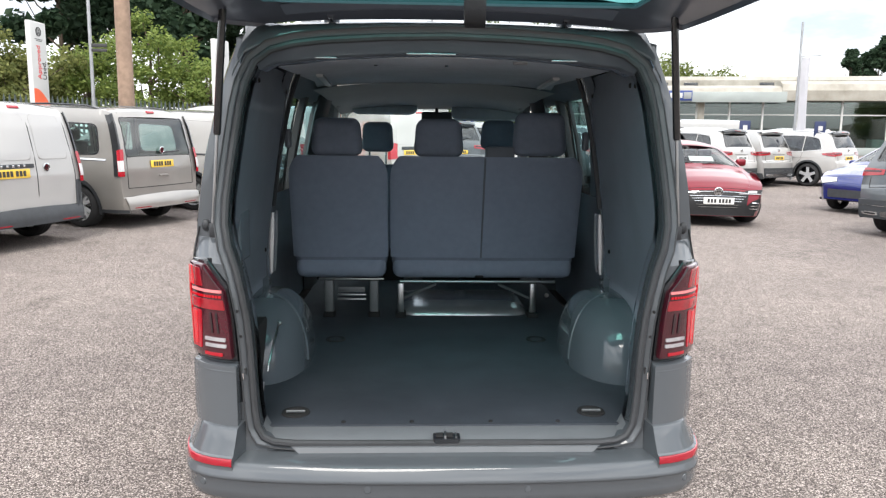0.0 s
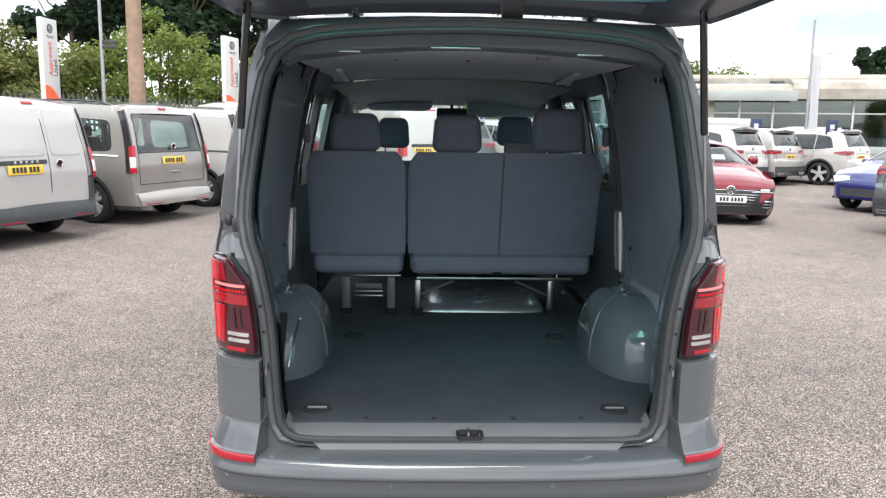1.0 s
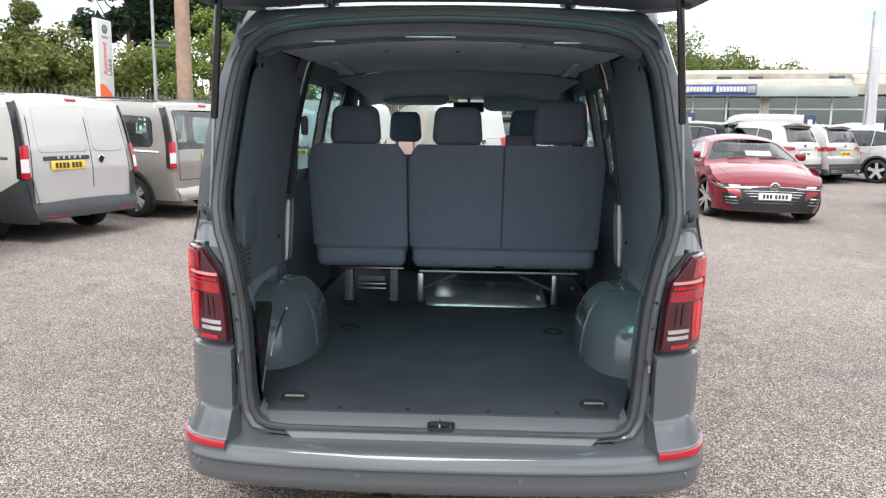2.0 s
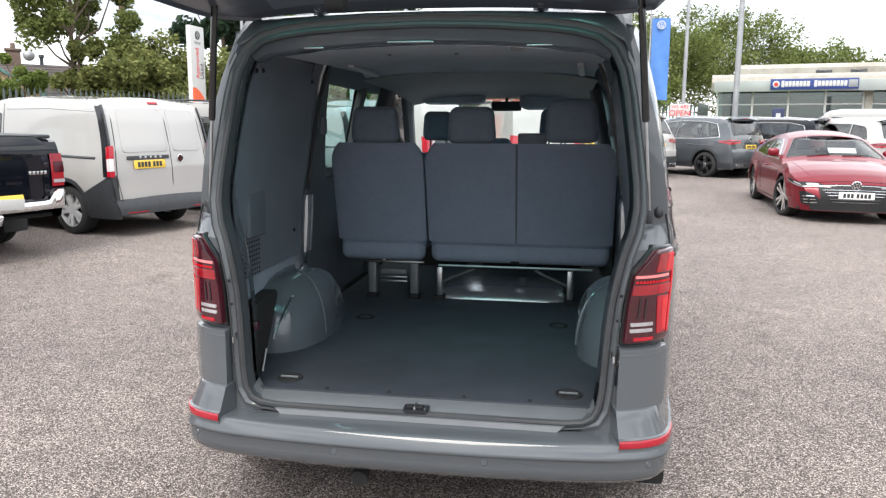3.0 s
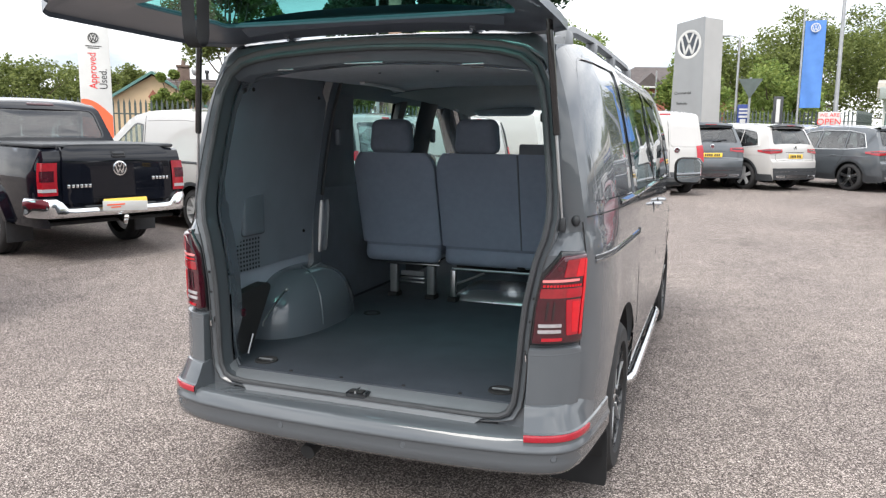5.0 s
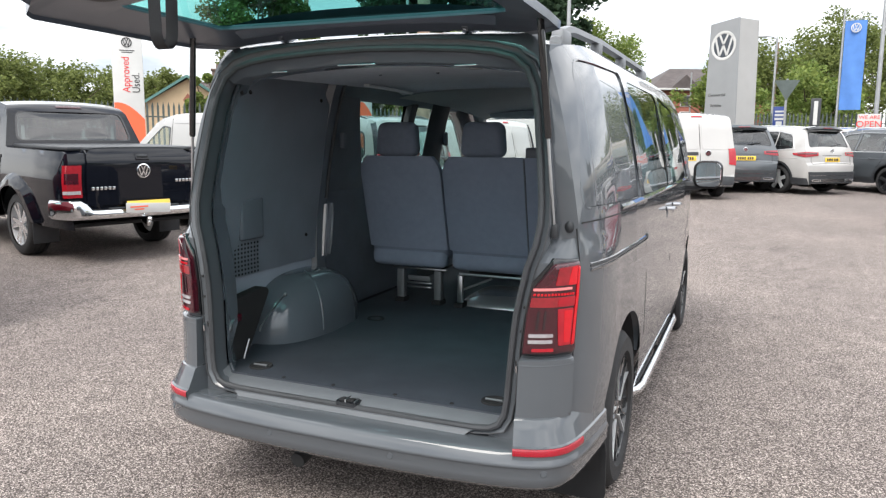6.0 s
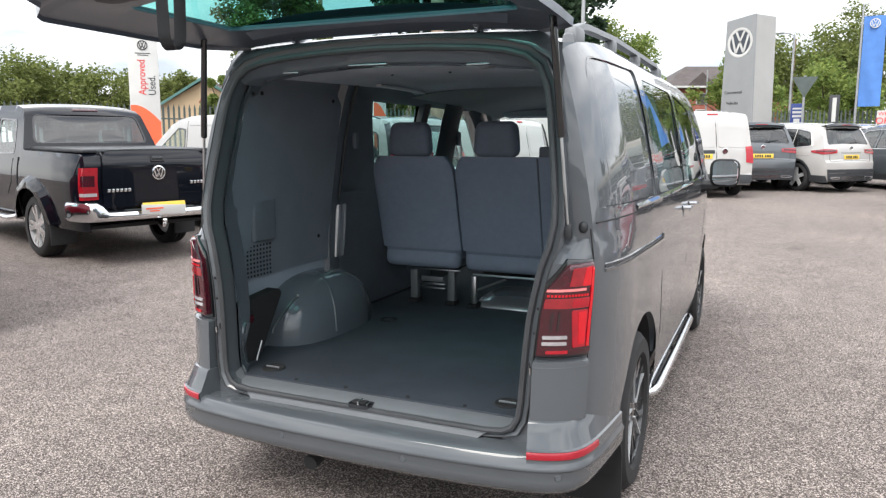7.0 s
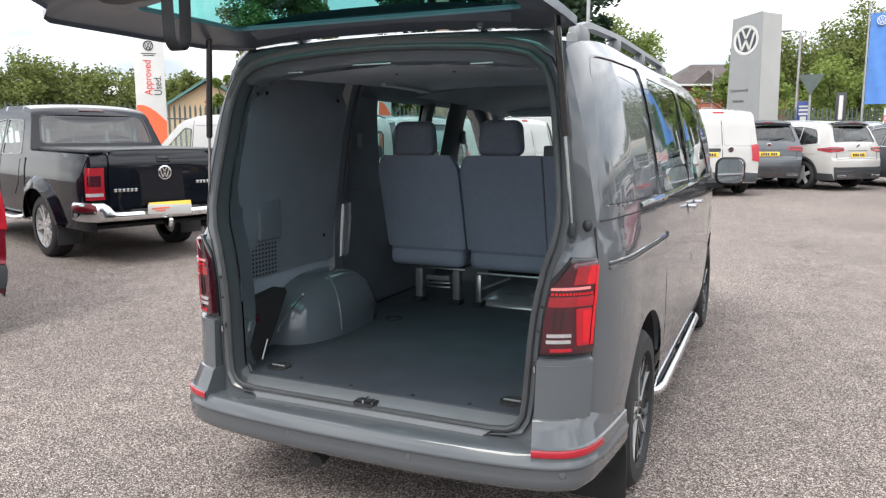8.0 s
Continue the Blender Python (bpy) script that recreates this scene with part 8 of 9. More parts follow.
for x, y in ((-0.50, 3.55), (0.50, 3.55)):
    bm = bmesh.new()
    lathe(bm, [(0.05, 0.514), (0.046, 0.520), (0.03, 0.517)], 18, "z", (x, y, 0))
    vp("lashing_cup", bm, "under", floor_)
TRACK = [(0.565, 3.58, 1.803), (0.573, 3.80, 1.802), (0.582, 4.00, 1.801), (0.590, 4.19, 1.800)]
for sx in (-1, 1):
    # wheel house dome
    bm = bmesh.new()
    rings = []
    def pw(c, e):
        return math.copysign(abs(c) ** e, c)
    for k in range(21):
        lat = math.pi / 2 * k / 20
        row = []
        for j in range(25):
            lon = -math.pi / 2 + math.pi * j / 24
            cl = pw(math.cos(lat), 0.7)
            row.append(Vector((sx * (0.815 - 0.245 * cl * pw(math.cos(lon), 0.7)), 3.265 + 0.415 * cl * pw(math.sin(lon), 0.8), 0.50 + 0.32 * pw(math.sin(lat), 0.8))))
        rings.append(row)
    loft(bm, rings, False, False)
    wh = vp("wheel_house", bm, "grey_inner", None, "grey painted wheel housing", angle=60)
    for lon in (-0.25,):
        bm = bmesh.new()
        pts = []
        for k in range(15):
            lat = 0.08 + 1.35 * k / 14
            cl = pw(math.cos(lat), 0.7)
            pts.append((sx * (0.815 - 0.246 * cl * pw(math.cos(lon), 0.7)), 3.265 + 0.416 * cl * pw(math.sin(lon), 0.8), 0.50 + 0.321 * pw(math.sin(lat), 0.8)))
        tube(bm, pts, 0.005, 6)
        vp("pressed_bead", bm, "grey_inner", wh)
    # rear quarter lining board
    bm = bmesh.new()
    rings = []
    for k in range(13):
        y = 2.53 + (3.42 - 2.53) * k / 12
        e = 0.03 * (1 - k / 12) ** 3
        rings.append([Vector((sx * (vw(z) - 0.145 + 0.035 * (z > 1.72) - e * 0.6 - 0.02 * math.sin(3.14 * min(1, max(0, (z - 0.9) / 0.8)))), y, z)) for z in [0.86, 0.96, 1.1, 1.25, 1.4, 1.55, 1.68, 1.755, 1.79]])
    loft(bm, rings, False, False)
    r = bmesh.ops.solidify(bm, geom=bm.faces[:], thickness=0.012)
    lin = vp("quarter_lining", bm, "lining", None, "bare painted grey side panel")
    for y, z in ((2.66, 1.70), (2.72, 1.705), (3.3, 1.70), (2.62, 1.02), (3.3, 1.0)):
        bm = bmesh.new()
        lathe(bm, [(0.001, 0.006), (0.008, 0.005), (0.010, 0.0)], 10, "x")
        bmesh.ops.transform(bm, matrix=Matrix.Translation((sx * (vw(z) - 0.165), y, z)) @ Matrix.Diagonal((-sx, 1, 1, 1)), verts=bm.verts[:])
        vp("lining_clip", bm, "under", lin)
    bm = bmesh.new()
    loft(bm, [[Vector((sx * (vw(z) - 0.13), y, z)) for z in (0.50, 0.62, 0.75, 0.88)] for y in (2.52, 2.75, 3.1, 3.42)], False, False)
    vp("lower_side_panel", bm, "lining")
    # inner return of the rear pillar
    bm = bmesh.new()
    rows = []
    for x, z in INNER[4:19]:
        rows.append([Vector((sx * (x - 0.012), lean(z) + 0.09, z)), Vector((sx * (x + 0.005), lean(z) + 0.13, z)), Vector((sx * (x + 0.03 if z > 0.6 else x + 0.06), lean(z) + 0.22, z))])
    loft(bm, rows, False, False)
    vp("pillar_return", bm, "grey_inner")
    # pillar between lining and side window, with its stamped recess
    bm = bmesh.new()
    rows = []
    for k in range(23):
        z = 0.50 + 1.30 * k / 22
        x = vw(z) - 0.135
        rows.append([Vector((sx * (x + 0.015), 3.40, z)), Vector((sx * (x - 0.018), 3.425, z)), Vector((sx * (x - 0.022), 3.47, z)), Vector((sx * (x - 0.012), 3.53, z)), Vector((sx * (x + 0.03), 3.56, z)), Vector((sx * (x + 0.12), 3.565, z))])
    loft(bm, rows, False, False)
    pil = vp("centre_pillar", bm, "grey_inner")
    # paler metal on the recess stands for the bright reflection along its edge
    bm = bmesh.new()
    rows = []
    for k in range(9):
        z = 0.86 + 0.29 * k / 8
        x = vw(z) - 0.157
        f = math.sin(math.pi * (0.04 + 0.92 * k / 8)) ** 0.35
        y = 3.500 - 0.02 * (1 - k / 8)
        rows.append([Vector((sx * (x - a * f), y + b, z)) for a, b in ((-0.004, -0.010), (0.012, -0.004), (0.016, 0.010), (0.008, 0.018), (0.008, 0.060), (0.016, 0.068), (0.012, 0.080), (-0.004, 0.086))])
    loft(bm, rows, False, False)
    vp("stamped_recess", bm, "grey_bright", pil)
    for za, zb in ((1.18, 1.80),):
        bm = bmesh.new()
        tube(bm, [(sx * (vw(z) - 0.158), 3.50, z) for z in [za + (zb - za) * k / 6 for k in range(7)]], 0.010, 6)
        vp("belt_webbing", bm, "black_trim", pil)
    bm = bmesh.new()
    box(bm, (sx * (vw(1.50) - 0.165), 3.60, 1.50), (0.03, 0.05, 0.09), 0.012)
    vp("belt_guide", bm, "trim_dark", pil)
    # door lining below the windows, upper rail above them
    bm = bmesh.new()
    loft(bm, [[Vector((sx * (vw(z) - 0.09), y, z)) for z in (0.50, 0.8, 1.1, 1.21)] for y in (3.56, 4.6, 5.6, 6.3)], False, False)
    vp("door_lining", bm, "trim_dark")
    bm = bmesh.new()
    loft(bm, [[Vector((sx * (vw(1.74) - 0.01), y, 1.735)), Vector((sx * (vw(1.76) - 0.06), y, 1.752)), Vector((sx * (vw(1.8) - 0.12), y, 1.80)), Vector((sx * 0.60, y, 1.83))] for y in (3.5, 4.2, 4.9, 5.5)], False, False)
    vp("roof_side_rail", bm, "trim_dark")
    bm = bmesh.new()
    loft(bm, [[Vector((sx * (x + b), y, z - d)) for b, d in ((-0.016, 0), (-0.016, 0.012), (0.0, 0.015), (0.016, 0.012), (0.016, 0))] for x, y, z in TRACK])
    vp("door_track", bm, "track_silver")
    bm = bmesh.new()
    loft(bm, [[Vector((sx * (vw(z) - b), y, z)) for b, y in ((0.015, 4.60), (0.05, 4.61), (0.06, 4.66), (0.05, 4.71), (0.015, 4.72))] for z in (0.5, 1.0, 1.4, 1.65, 1.78, 1.82)], False, False)
    vp("door_pillar", bm, "pillar_dark")
    bm = bmesh.new()
    loft(bm, [[Vector((sx * (vw(z) - b), y, z)) for b, y in ((0.085, 4.87), (0.10, 4.84), (0.14, 4.88), (0.165, 5.0), (0.14, 5.08), (0.03, 5.10))] for z in (0.5, 1.0, 1.4, 1.65, 1.78, 1.82)], False, False)
    post = vp("belt_post", bm, "pillar_dark")
    bm = bmesh.new()
    box(bm, (sx * (vw(1.52) - 0.175), 5.03, 1.52), (0.03, 0.06, 0.10), 0.014)
    vp("belt_anchor", bm, "trim_dark", post)
    # division bar of the sliding window
    if sx > 0:
        bm = bmesh.new()
        loft(bm, [[Vector((sx * (vw(z) - b), y, z)) for b, y in ((0.003, 4.44), (0.02, 4.44), (0.02, 4.49), (0.003, 4.49))] for z in (1.24, 1.5, 1.79)], False, False)
        vp("window_bar", bm, "black_trim")
    bm = bmesh.new()
    loft(bm, [[Vector((sx * (vw(z) - 0.012), 3.56, z)), Vector((sx * (vw(z) - 0.05), 3.58, z)), Vector((sx * (vw(z) - 0.05), 3.91 + 0.42 * (1.70 - z), z)), Vector((sx * (vw(z) - 0.012), 3.98 + 0.42 * (1.70 - z), z))] for z in (1.20, 1.35, 1.5, 1.65, 1.78)], False, False)
    vp("inner_door_frame", bm, "trim_dark")
    # windscreen pillar
    bm = bmesh.new()
    tube(bm, [(sx * 0.72, 5.70, 1.82), (sx * 0.775, 6.0, 1.62), (sx * 0.83, 6.35, 1.38), (sx * 0.86, 6.72, 1.16)], [0.055, 0.05, 0.05, 0.055], 8)
    vp("screen_pillar", bm, "pillar_grey")
# black block for the shade inside the lower lining's cavity, with its support rod
bm = bmesh.new()
poly = round_poly([(2.56, 0.515), (2.66, 0.515), (2.84, 0.79), (2.81, 0.815), (2.57, 0.79)], 0.02)
prism(bm, poly, "x", -0.742, -0.690)
cav = vp("tool_recess", bm, "under", None, "black block for the shaded tool recess with support rod", smooth=False)
bm = bmesh.new()
tube(bm, [(-0.660, 2.92, 0.757), (-0.666, 2.82, 0.695), (-0.670, 2.74, 0.635), (-0.672, 2.735, 0.615)], 0.0045, 6)
bmesh.ops.create_uvsphere(bm, u_segments=10, v_segments=6, radius=0.009, matrix=Matrix.Translation((-0.657, 2.92, 0.757)))
vp("support_rod", bm, "steel", cav)
bm = bmesh.new()
tube(bm, [(-0.672, 2.655, 0.60), (-0.676, 2.625, 0.53), (-0.676, 2.62, 0.515)], 0.004, 6)
vp("lower_rod", bm, "steel", cav)
bm = bmesh.new()
box(bm, (-0.684, 2.60, 0.71), (0.02, 0.035, 0.04), 0.01)
vp("red_knob", bm, "dark_red_lens", cav)
# grab pad and vent on the lining
bm = bmesh.new()
box(bm, (-(vw(1.13) - 0.165), 2.83, 1.13), (0.030, 0.17, 0.20), 0.014, seg=4)
vp("lining_pad", bm, "trim_dark")
holes_v, holes_f = [], []
for i in range(11):
    for j in range(8):
        y, z = 2.65 + 0.024 * i, 0.87 + 0.020 * j
        k = len(holes_v)
        x = -(vw(z) - 0.157)
        holes_v += [(x + 0.004, y - 0.006 - VY, z - 0.005), (x + 0.004, y + 0.006 - VY, z - 0.005), (x + 0.004, y + 0.006 - VY, z + 0.005), (x + 0.004, y - 0.006 - VY, z + 0.005)]
        holes_f.append((k, k + 1, k + 2, k + 3))
me = bpy.data.meshes.new("perforation")
me.from_pydata(holes_v, [], holes_f)
me.materials.append(M["under"])
vh = new("perforation", me)
vh.parent = van
tagged(vh, kind="stuff")
# headliner in two fields with a step between
bm = bmesh.new()
rows = []
for k in range(17):
    y = 2.60 + (4.22 - 2.60) * k / 16
    rows.append([Vector((x, y, 1.799 + 0.040 * k / 16 - 0.030 * abs(x / 0.66) ** 3 - (0.025 if k == 16 else 0))) for x in [-0.66 + 1.32 * j / 16 for j in range(17)]])
loft(bm, rows, False, False)
hl = vp("headliner", bm, "headliner", None, "grey cloth headliner")
bm = bmesh.new()
rows = []
for k in range(13):
    y = 4.20 + (5.80 - 4.20) * k / 12
    rows.append([Vector((x, y, 1.815 - 0.080 * (k / 12) ** 2 - 0.05 * abs(x / 0.68) ** 3)) for x in [-0.68 + 1.36 * j / 16 for j in range(17)]])
loft(bm, rows, False, False)
vp("front_headliner", bm, "pillar_grey", hl)
bm = bmesh.new()
box(bm, (0.30, 2.95, 1.802), (0.055, 0.03, 0.012), 0.004)
vp("liner_lamp", bm, "pillar_grey", hl)
for x in (-0.28, 0.02):
    bm = bmesh.new()
    lathe(bm, [(0.001, 1.806), (0.007, 1.807), (0.008, 1.815)], 10, "z", (x, 3.2, 0))
    vp("liner_clip", bm, "trim_dark", hl)
bm = bmesh.new()
arc = sorted([(x, z) for x, z in CONTOUR if z > 1.70])
rows = []
for x, z in arc:
    k = max(0.0, min(1.0, (0.675 - abs(x)) / 0.12))
    rows.append([Vector((x, lean(z) + 0.030, z - 0.001)), Vector((x, lean(z) + 0.038, z - 0.006 * k)), Vector((x * (1 - 0.004 * k), lean(z) + 0.058, z - 0.004 - 0.036 * k)), Vector((x * (1 - 0.006 * k), lean(z) + 0.066, z - 0.005 - 0.041 * k)), Vector((x * 0.99, lean(z) + 0.17, z - 0.006 - 0.040 * k))])
loft(bm, rows, False, False)
vp("header_trim", bm, "grey_inner", hl)
HEAD = [(0.0, 1.838), (0.22, 1.832), (0.42, 1.819), (0.52, 1.806), (0.595, 1.785)]
# pale bars painted in for light reflected along the header strip's edge
for x, w_ in ((-0.42, 0.075), (-0.06, 0.17), (0.40, 0.09)):
    bm = bmesh.new()
    box(bm, (x, lean(1.82) + 0.064, lerp_table(HEAD, abs(x)) - 0.0465), (w_, 0.012, 0.006), 0.002)
    vp("header_slot", bm, "grey_bright", hl)


def headrest(x, y, z0, z1, w, parent):
    b = bmesh.new()
    box(b, (x, y, (z0 + z1) / 2), (w, 0.11, z1 - z0), 0.045, seg=4)
    for v in b.verts:
        f = (v.co.z - z0) / (z1 - z0)
        v.co.x = x + (v.co.x - x) * (1.03 - 0.13 * f)
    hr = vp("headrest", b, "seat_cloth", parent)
    for d in (-0.055, 0.055):
        b = bmesh.new()
        tube(b, [(x + d, y, z0 - 0.09), (x + d, y, z0 + 0.02)], 0.006, 8)
        vp("headrest_post", b, "chrome", hr)
    return hr


def seat(x0, x1, y, z_top, heads, label, legs, lean_back=0.15, zb=0.86, name="seat_row"):
    """A bench or single seat seen from behind: shell, cushion, headrests, legs."""
    b = bmesh.new()
    w = x1 - x0
    rings = []
    for k in range(18):
        f = (k / 17) ** 0.75
        z = zb + (z_top - zb) * f
        yy = y + lean_back * (1 - f)
        inset = 0.004 + (0.050 * ((f - 0.78) / 0.22) ** 2.5 if f > 0.78 else 0)
        d = 0.10 - 0.035 * f
        rings.append([Vector((x0 + inset, yy + 0.02, z)), Vector((x0 + inset + 0.03, yy, z)), Vector((x0 + w * 0.5, yy - 0.008, z)), Vector((x1 - inset - 0.03, yy, z)), Vector((x1 - inset, yy + 0.02, z)), Vector((x1 - inset, yy + d, z)), Vector((x0 + w * 0.5, yy + d + 0.015, z)), Vector((x0 + inset, yy + d, z))])
    loft(b, rings)
    s = vp("backrest", b, "seat_back", st_root, label)
    b = bmesh.new()
    box(b, ((x0 + x1) / 2, y + lean_back + 0.27, 0.86), (w - 0.02, 0.52, 0.15), 0.05, seg=3)
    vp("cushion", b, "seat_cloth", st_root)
    b = bmesh.new()
    box(b, ((x0 + x1) / 2, y + lean_back + 0.05, 0.80), (w - 0.03, 0.10, 0.12), 0.045, seg=3)
    vp("lower_pad", b, "seat_back", st_root)
    for hx, z0, z1, hw_ in heads:
        headrest(hx, y + 0.035, z0, z1, hw_, st_root)
    return s


st_root = thing("single_seat", pose(VX - 0.48, 4.2, 0.5), "dark cloth single passenger seat seen from behind", "seat", "second row seats")


def rebase(root):
    """Parts were drawn for the van's own base: shift them under this seat."""
    for o in root.children:
        o.location = (VX - root.location.x, VY - root.location.y, -root.location.z)


seat(-0.775, -0.250, 3.83, 1.414, [(-0.515, 1.412, 1.607, 0.262)], "", None)
for x in (-0.585, -0.335):
    b = bmesh.new()
    box(b, (x, 4.06, 0.61), (0.05, 0.05, 0.22), 0.01)
    vp("leg", b, "seat_frame", st_root)
    b = bmesh.new()
    box(b, (x, 4.06, 0.52), (0.065, 0.09, 0.04), 0.01)
    vp("foot", b, "under", st_root)
for z, w_, m in ((0.725, 0.36, "steel"), (0.665, 0.15, "seat_frame"), (0.635, 0.16, "steel"), (0.61, 0.16, "steel")):
    b = bmesh.new()
    box(b, (-0.46, 4.05, z), (w_, 0.02, 0.008 if m == "steel" else 0.03), 0.003)
    vp("cross_bar", b, m, st_root)
rebase(st_root)
st_root = thing("double_seat", pose(VX + 0.27, 4.2, 0.5), "dark cloth double passenger seat seen from behind", "seat", "second row seats")
seat(-0.245, 0.785, 3.83, 1.414, [(0.013, 1.412, 1.607, 0.258), (0.54, 1.42, 1.645, 0.280)], "", None)
bm = bmesh.new()
tube(bm, [(0.255, 3.825 + 0.15 * (1 - f), 0.86 + 0.548 * f) for f in [k / 12 for k in range(13)]], 0.006, 6)
vp("backrest_seam", bm, "trim_dark", st_root)
bm = bmesh.new()
box(bm, (0.335, 3.865, 1.432), (0.15, 0.07, 0.075), 0.012)
vp("belt_housing", bm, "trim_dark", st_root, "square belt guide on the seat's top")
b = bmesh.new()
tube(b, [(-0.19, 4.03, 0.715), (0.68, 4.03, 0.715)], 0.008, 8)
vp("rear_rail", b, "steel", st_root, "bare steel rear seat rail")
for x in (-0.185, 0.56):
    b = bmesh.new()
    box(b, (x, 4.04, 0.61), (0.035, 0.03, 0.19), 0.006)
    vp("leg", b, "steel", st_root)
    b = bmesh.new()
    box(b, (x, 4.05, 0.52), (0.06, 0.10, 0.04), 0.01)
    vp("foot", b, "under", st_root)
    b = bmesh.new()
    s_ = 1 if x < 0 else -1
    tube(b, [(x + s_ * 0.02, 4.04, 0.62), (x + s_ * 0.20, 4.04, 0.70)], 0.008, 6)
    vp("brace", b, "seat_frame", st_root)
b = bmesh.new()
box(b, (0.25, 4.0, 0.79), (0.05, 0.02, 0.10), 0.008)
vp("centre_bracket", b, "under", st_root)
b = bmesh.new()
bmesh.ops.create_uvsphere(b, u_segments=10, v_segments=6, radius=0.014, matrix=Matrix.Translation((0.735, 4.55, 0.527)))
vp("release_knob", b, "sign_white", st_root)
rebase(st_root)
# front row
for cx, w_, lab in ((-0.36, 0.46, "dark cloth front passenger seat"), (0.46, 0.48, "dark cloth driver's seat"), (0.08, 0.36, "dark cloth middle front seat")):
    st_root = thing("front_seat", pose(VX + cx, 5.2, 0.5), lab, "seat", "front row seats")
    b = bmesh.new()
    zt = 1.33 if cx != 0.08 else 1.28
    rings = []
    for k in range(7):
        f = k / 6
        i_ = 0.02 + 0.03 * f ** 3
        rings.append([Vector((cx + sx * (w_ / 2 - i_), 4.98 + 0.12 * (1 - f) + dy, 0.80 + (zt - 0.80) * f)) for sx, dy in ((-1, 0.02), (-0.8, 0), (0.8, 0), (1, 0.02), (1, 0.12), (-1, 0.12))])
    loft(b, rings)
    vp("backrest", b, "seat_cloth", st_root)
    b = bmesh.new()
    box(b, (cx, 5.32, 0.82), (w_ - 0.04, 0.5, 0.16), 0.05, seg=3)
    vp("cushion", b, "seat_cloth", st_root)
    b = bmesh.new()
    box(b, (cx, 5.3, 0.63), (w_ - 0.1, 0.4, 0.26), 0.02)
    vp("seat_base", b, "under", st_root)
    headrest(cx, 5.03, *((1.415, 1.615, 0.215) if cx < 0 else (1.44, 1.635, 0.245) if cx > 0.2 else (1.33, 1.435, 0.15)), st_root)
    rebase(st_root)
# dashboard, windscreen, mirror, visors
b = bmesh.new()
rings = []
for x in (-0.82, -0.4, 0, 0.4, 0.82):
    rings.append([Vector((x, 6.0, 0.75)), Vector((x, 5.97, 1.05)), Vector((x, 6.05, 1.16)), Vector((x, 6.40, 1.18)), Vector((x, 6.66, 1.13)), Vector((x, 6.72, 0.75))])
loft(b, rings)
vp("dashboard", b, "trim_dark")
b = bmesh.new()
lathe(b, [(0.19 + 0.014 * math.cos(a), 0.014 * math.sin(a)) for a in [2 * math.pi * k / 8 for k in range(9)]], 28, "y")
bmesh.ops.transform(b, matrix=Matrix.Translation((0.46, 5.88, 1.06)) @ Matrix.Rotation(radians(-28), 4, "X"), verts=b.verts[:])
vp("steering_wheel", b, "black_trim")
b = bmesh.new()
rows = []
for k in range(9):
    f = k / 8
    rows.append([Vector((v * (0.70 + 0.14 * f), 5.83 + 0.90 * f + 0.06 * (1 - v * v), 1.82 - 0.66 * f)) for v in [-1 + 2 * j / 12 for j in range(13)]])
loft(b, rows, False, False)
ws = vp("windscreen", b, "glass_clear")
ws.visible_shadow = False
b = bmesh.new()
box(b, (0.06, 5.72, 1.675), (0.235, 0.03, 0.075), 0.018, seg=3)
rv = vp("rear_view_mirror", b, "black_trim")
b = bmesh.new()
tube(b, [(0.06, 5.73, 1.70), (0.06, 5.80, 1.78)], 0.012, 6)
vp("mirror_stalk", b, "black_trim", rv)
for x, w_, h_, z in ((-0.34, 0.50, 0.13, 1.745), (0.44, 0.54, 0.20, 1.735)):
    b = bmesh.new()
    prism(b, round_poly([(-w_ / 2, -h_ / 2), (w_ / 2, -h_ / 2), (w_ / 2, h_ / 2), (-w_ / 2, h_ / 2)], [0.06, 0.06, 0.02, 0.02]), "y", -0.013, 0.013, 0.008)
    bmesh.ops.transform(b, matrix=Matrix.Translation((x, 5.66, z)) @ Matrix.Rotation(radians(-32), 4, "X"), verts=b.verts[:])
    vis = vp("sun_visor", b, "headliner")
    b = bmesh.new()
    box(b, (x - 0.02, 5.652, z - 0.005), (0.13, 0.006, 0.025), 0.002, Matrix.Rotation(radians(-32), 3, "X"))
    vp("visor_label", b, "sign_white", vis)
for sx in (-1, 1):
    b = bmesh.new()
    tube(b, [(sx * 0.66, 5.30, 1.765), (sx * 0.655, 5.34, 1.735), (sx * 0.66, 5.44, 1.725), (sx * 0.672, 5.50, 1.745)], 0.012, 8)
    vp("grab_handle", b, "pillar_grey")
# pale dome added for the light patch on the floor under the double seat
b = bmesh.new()
loft(b, [[Vector((x, 4.36 + (0.30 - 0.04 * e) * math.cos(math.pi - a), 0.512 + (0.055 - 0.02 * e) * math.sin(a) ** 0.7)) for a in [math.pi * k / 18 for k in range(19)]] for x, e in ((-0.20, 1.0), (-0.17, 0.3), (-0.10, 0.0), (0.15, 0.0), (0.44, 0.0), (0.50, 0.3), (0.53, 1.0))])
vp("heater_cover", b, "grey_bright", None, "light grey dome for the light patch on the floor")

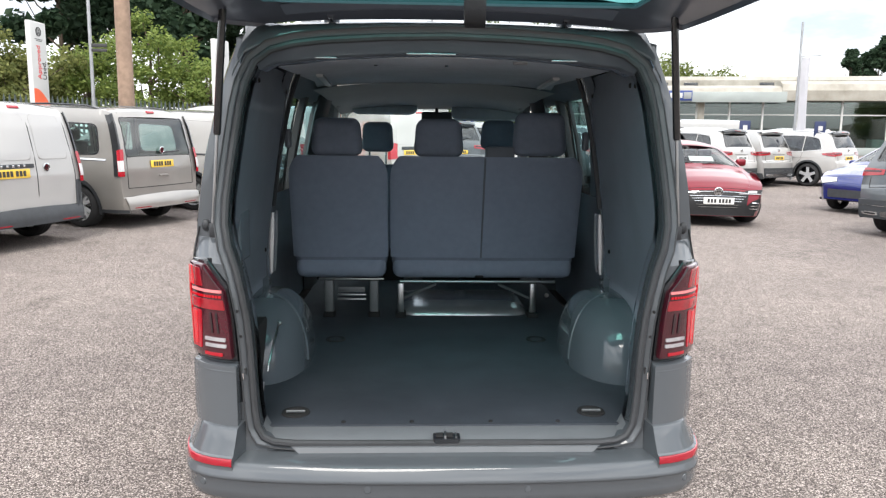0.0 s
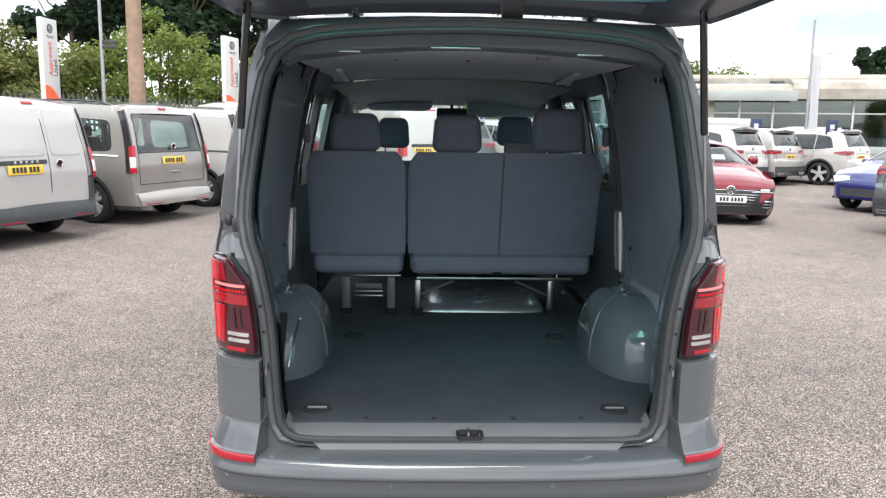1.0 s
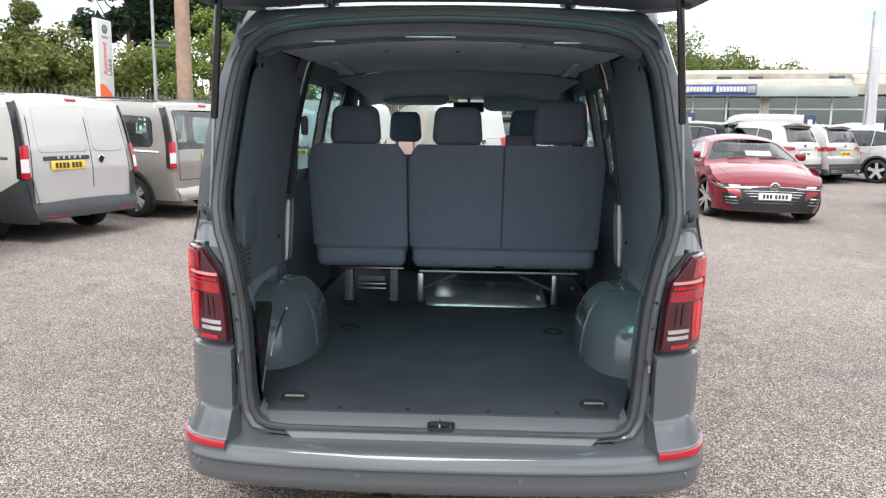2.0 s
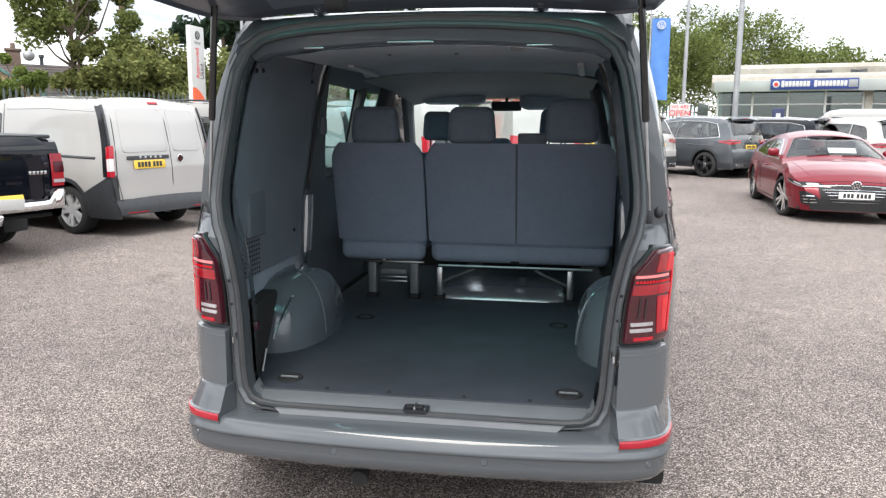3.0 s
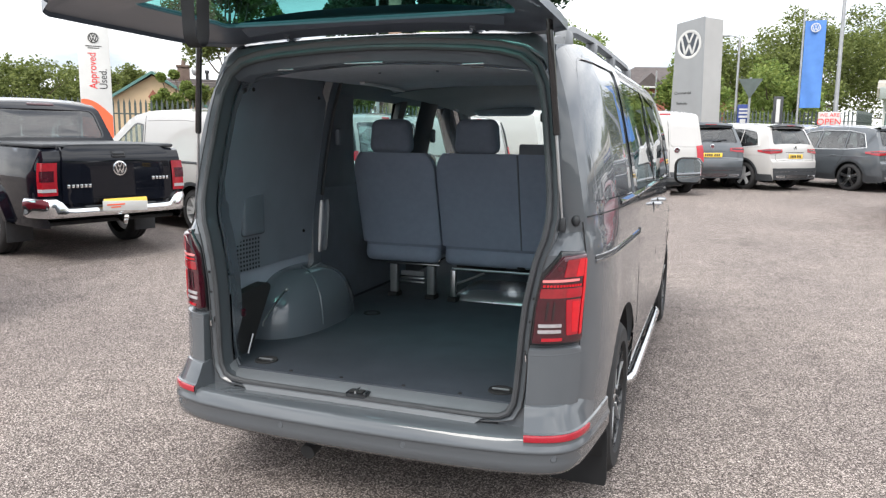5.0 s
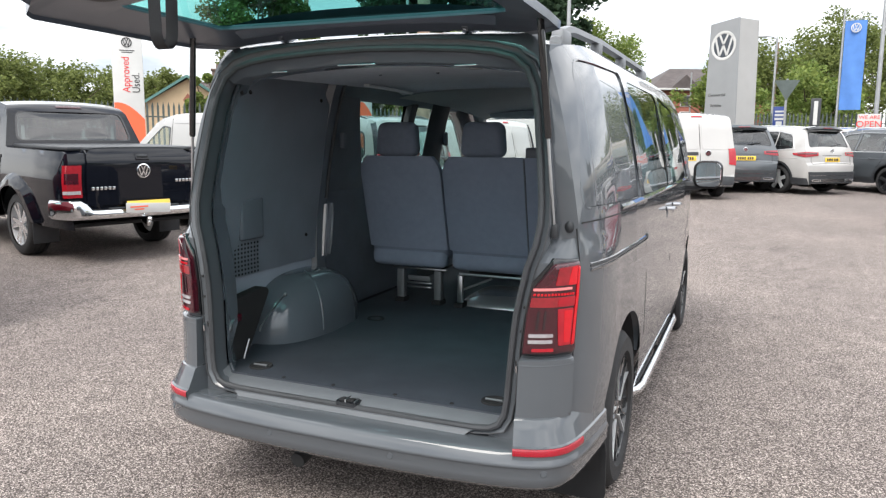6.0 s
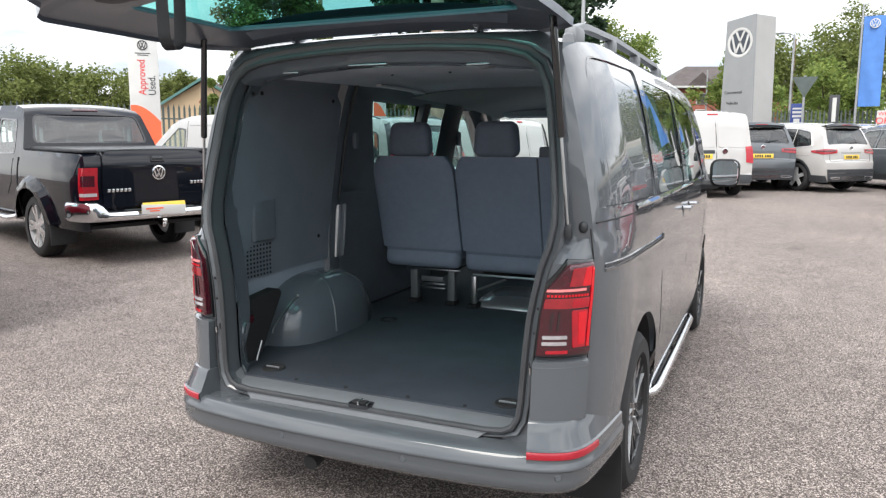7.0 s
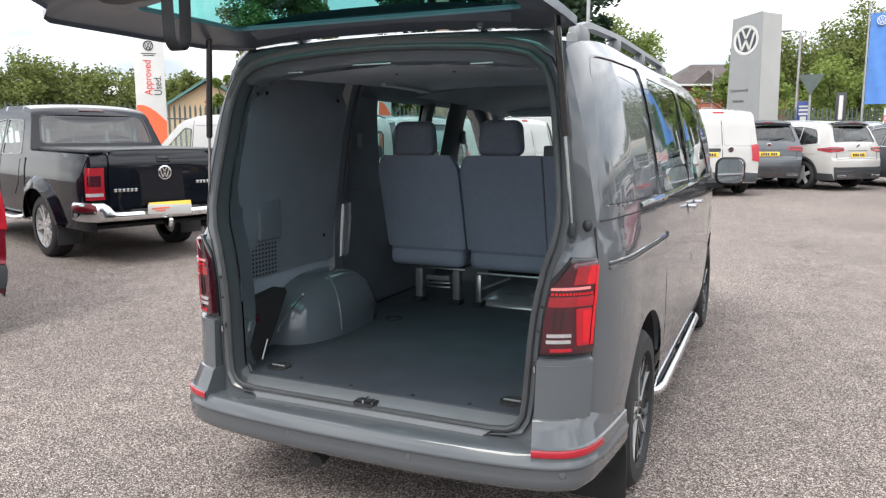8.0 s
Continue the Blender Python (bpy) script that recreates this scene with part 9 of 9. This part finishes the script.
# vehicles along the fence
pickup("black double-cab pickup with chrome bumper and bed cover", (-6.50, 7.12), (-0.957, 0.29))
caddy("white panel van with black bumper and twin rear doors", (-5.574, 9.653), (-0.951, 0.309), "white_paint", False)
caddy("light metallic windowed van with black roof rails", (-4.74, 12.13), (-0.935, 0.355), "beige_paint", True, name="passenger_van")
caddy("white panel van with black bumper and twin rear doors", (-3.8, 14.6), (-0.95, 0.31), "white_paint", False)
transporter("large white panel van parked along the fence", (-2.7, 17.0), (-0.9, 0.42), "white_paint")
transporter("large white panel van with twin rear doors", (-0.08, 19.0), (-0.40, 0.92), "white_paint")
# cars beyond the lane
suv("dark grey sport utility car with roof rails", (0.93, 21.5), (-0.36, 0.93), "dark_grey_paint")
suv("white sport utility car with dark wheels", (2.62, 22.0), (-0.72, 0.69), "white_paint", "gloss_black")
suv("grey sport utility car with silver roof rails", (5.30, 22.95), (-0.70, 0.71), "dark_grey_paint")
suv("black sport utility car with silver roof rails", (7.7, 23.4), (-0.75, 0.66), "black_paint")
suv("white sport utility car with silver roof rails", (9.25, 22.45), (-0.55, 0.83), "white_paint", back_plate="plate_white")
suv("silver sport utility car with silver roof rails", (10.83, 23.35), (-0.55, 0.83), "silver_paint")
suv("white sport utility car with dark wheels", (13.24, 23.68), (-0.60, 0.80), "white_paint", "gloss_black")
red_saloon("red fastback saloon with bright grille bars", (5.55, 16.19), (-0.077, -0.997))
hatch("deep blue hatchback with bright wheels", (12.2, 16.5), (-0.9, -0.44), "blue_paint")
suv("dark grey sport utility car with silver wheels", (8.6, 11.5), (0.9, 0.43), "dark_grey_paint", rails="gloss_black")
# second row in front of the shops
for lab, at, fw, pa in (("white sport utility car in the far row", (3.5, 29.0), (0.6, 0.8), "white_paint"), ("silver sport utility car in the far row", (8.6, 29.4), (-0.3, 0.95), "silver_paint"),
                        ("white sport utility car in the far row", (12.0, 29.2), (-0.9, 0.43), "white_paint"), ("dark grey sport utility car in the far row", (15.4, 28.4), (-0.9, 0.43), "dark_grey_paint")):
    suv(lab, at, fw, pa)
hatch("red hatchback in the far row", (10.2, 31.2), (-0.95, 0.3), "red_paint")
hatch("silver hatchback in the far row", (6.4, 31.0), (-0.95, 0.3), "silver_paint")
transporter("white panel van in the far row", (13.6, 31.6), (-0.97, 0.25), "white_paint", "parked cars")
transporter("red panel van beside the black pickup", (-5.1, 3.18), (-0.97, 0.25), "red_paint")
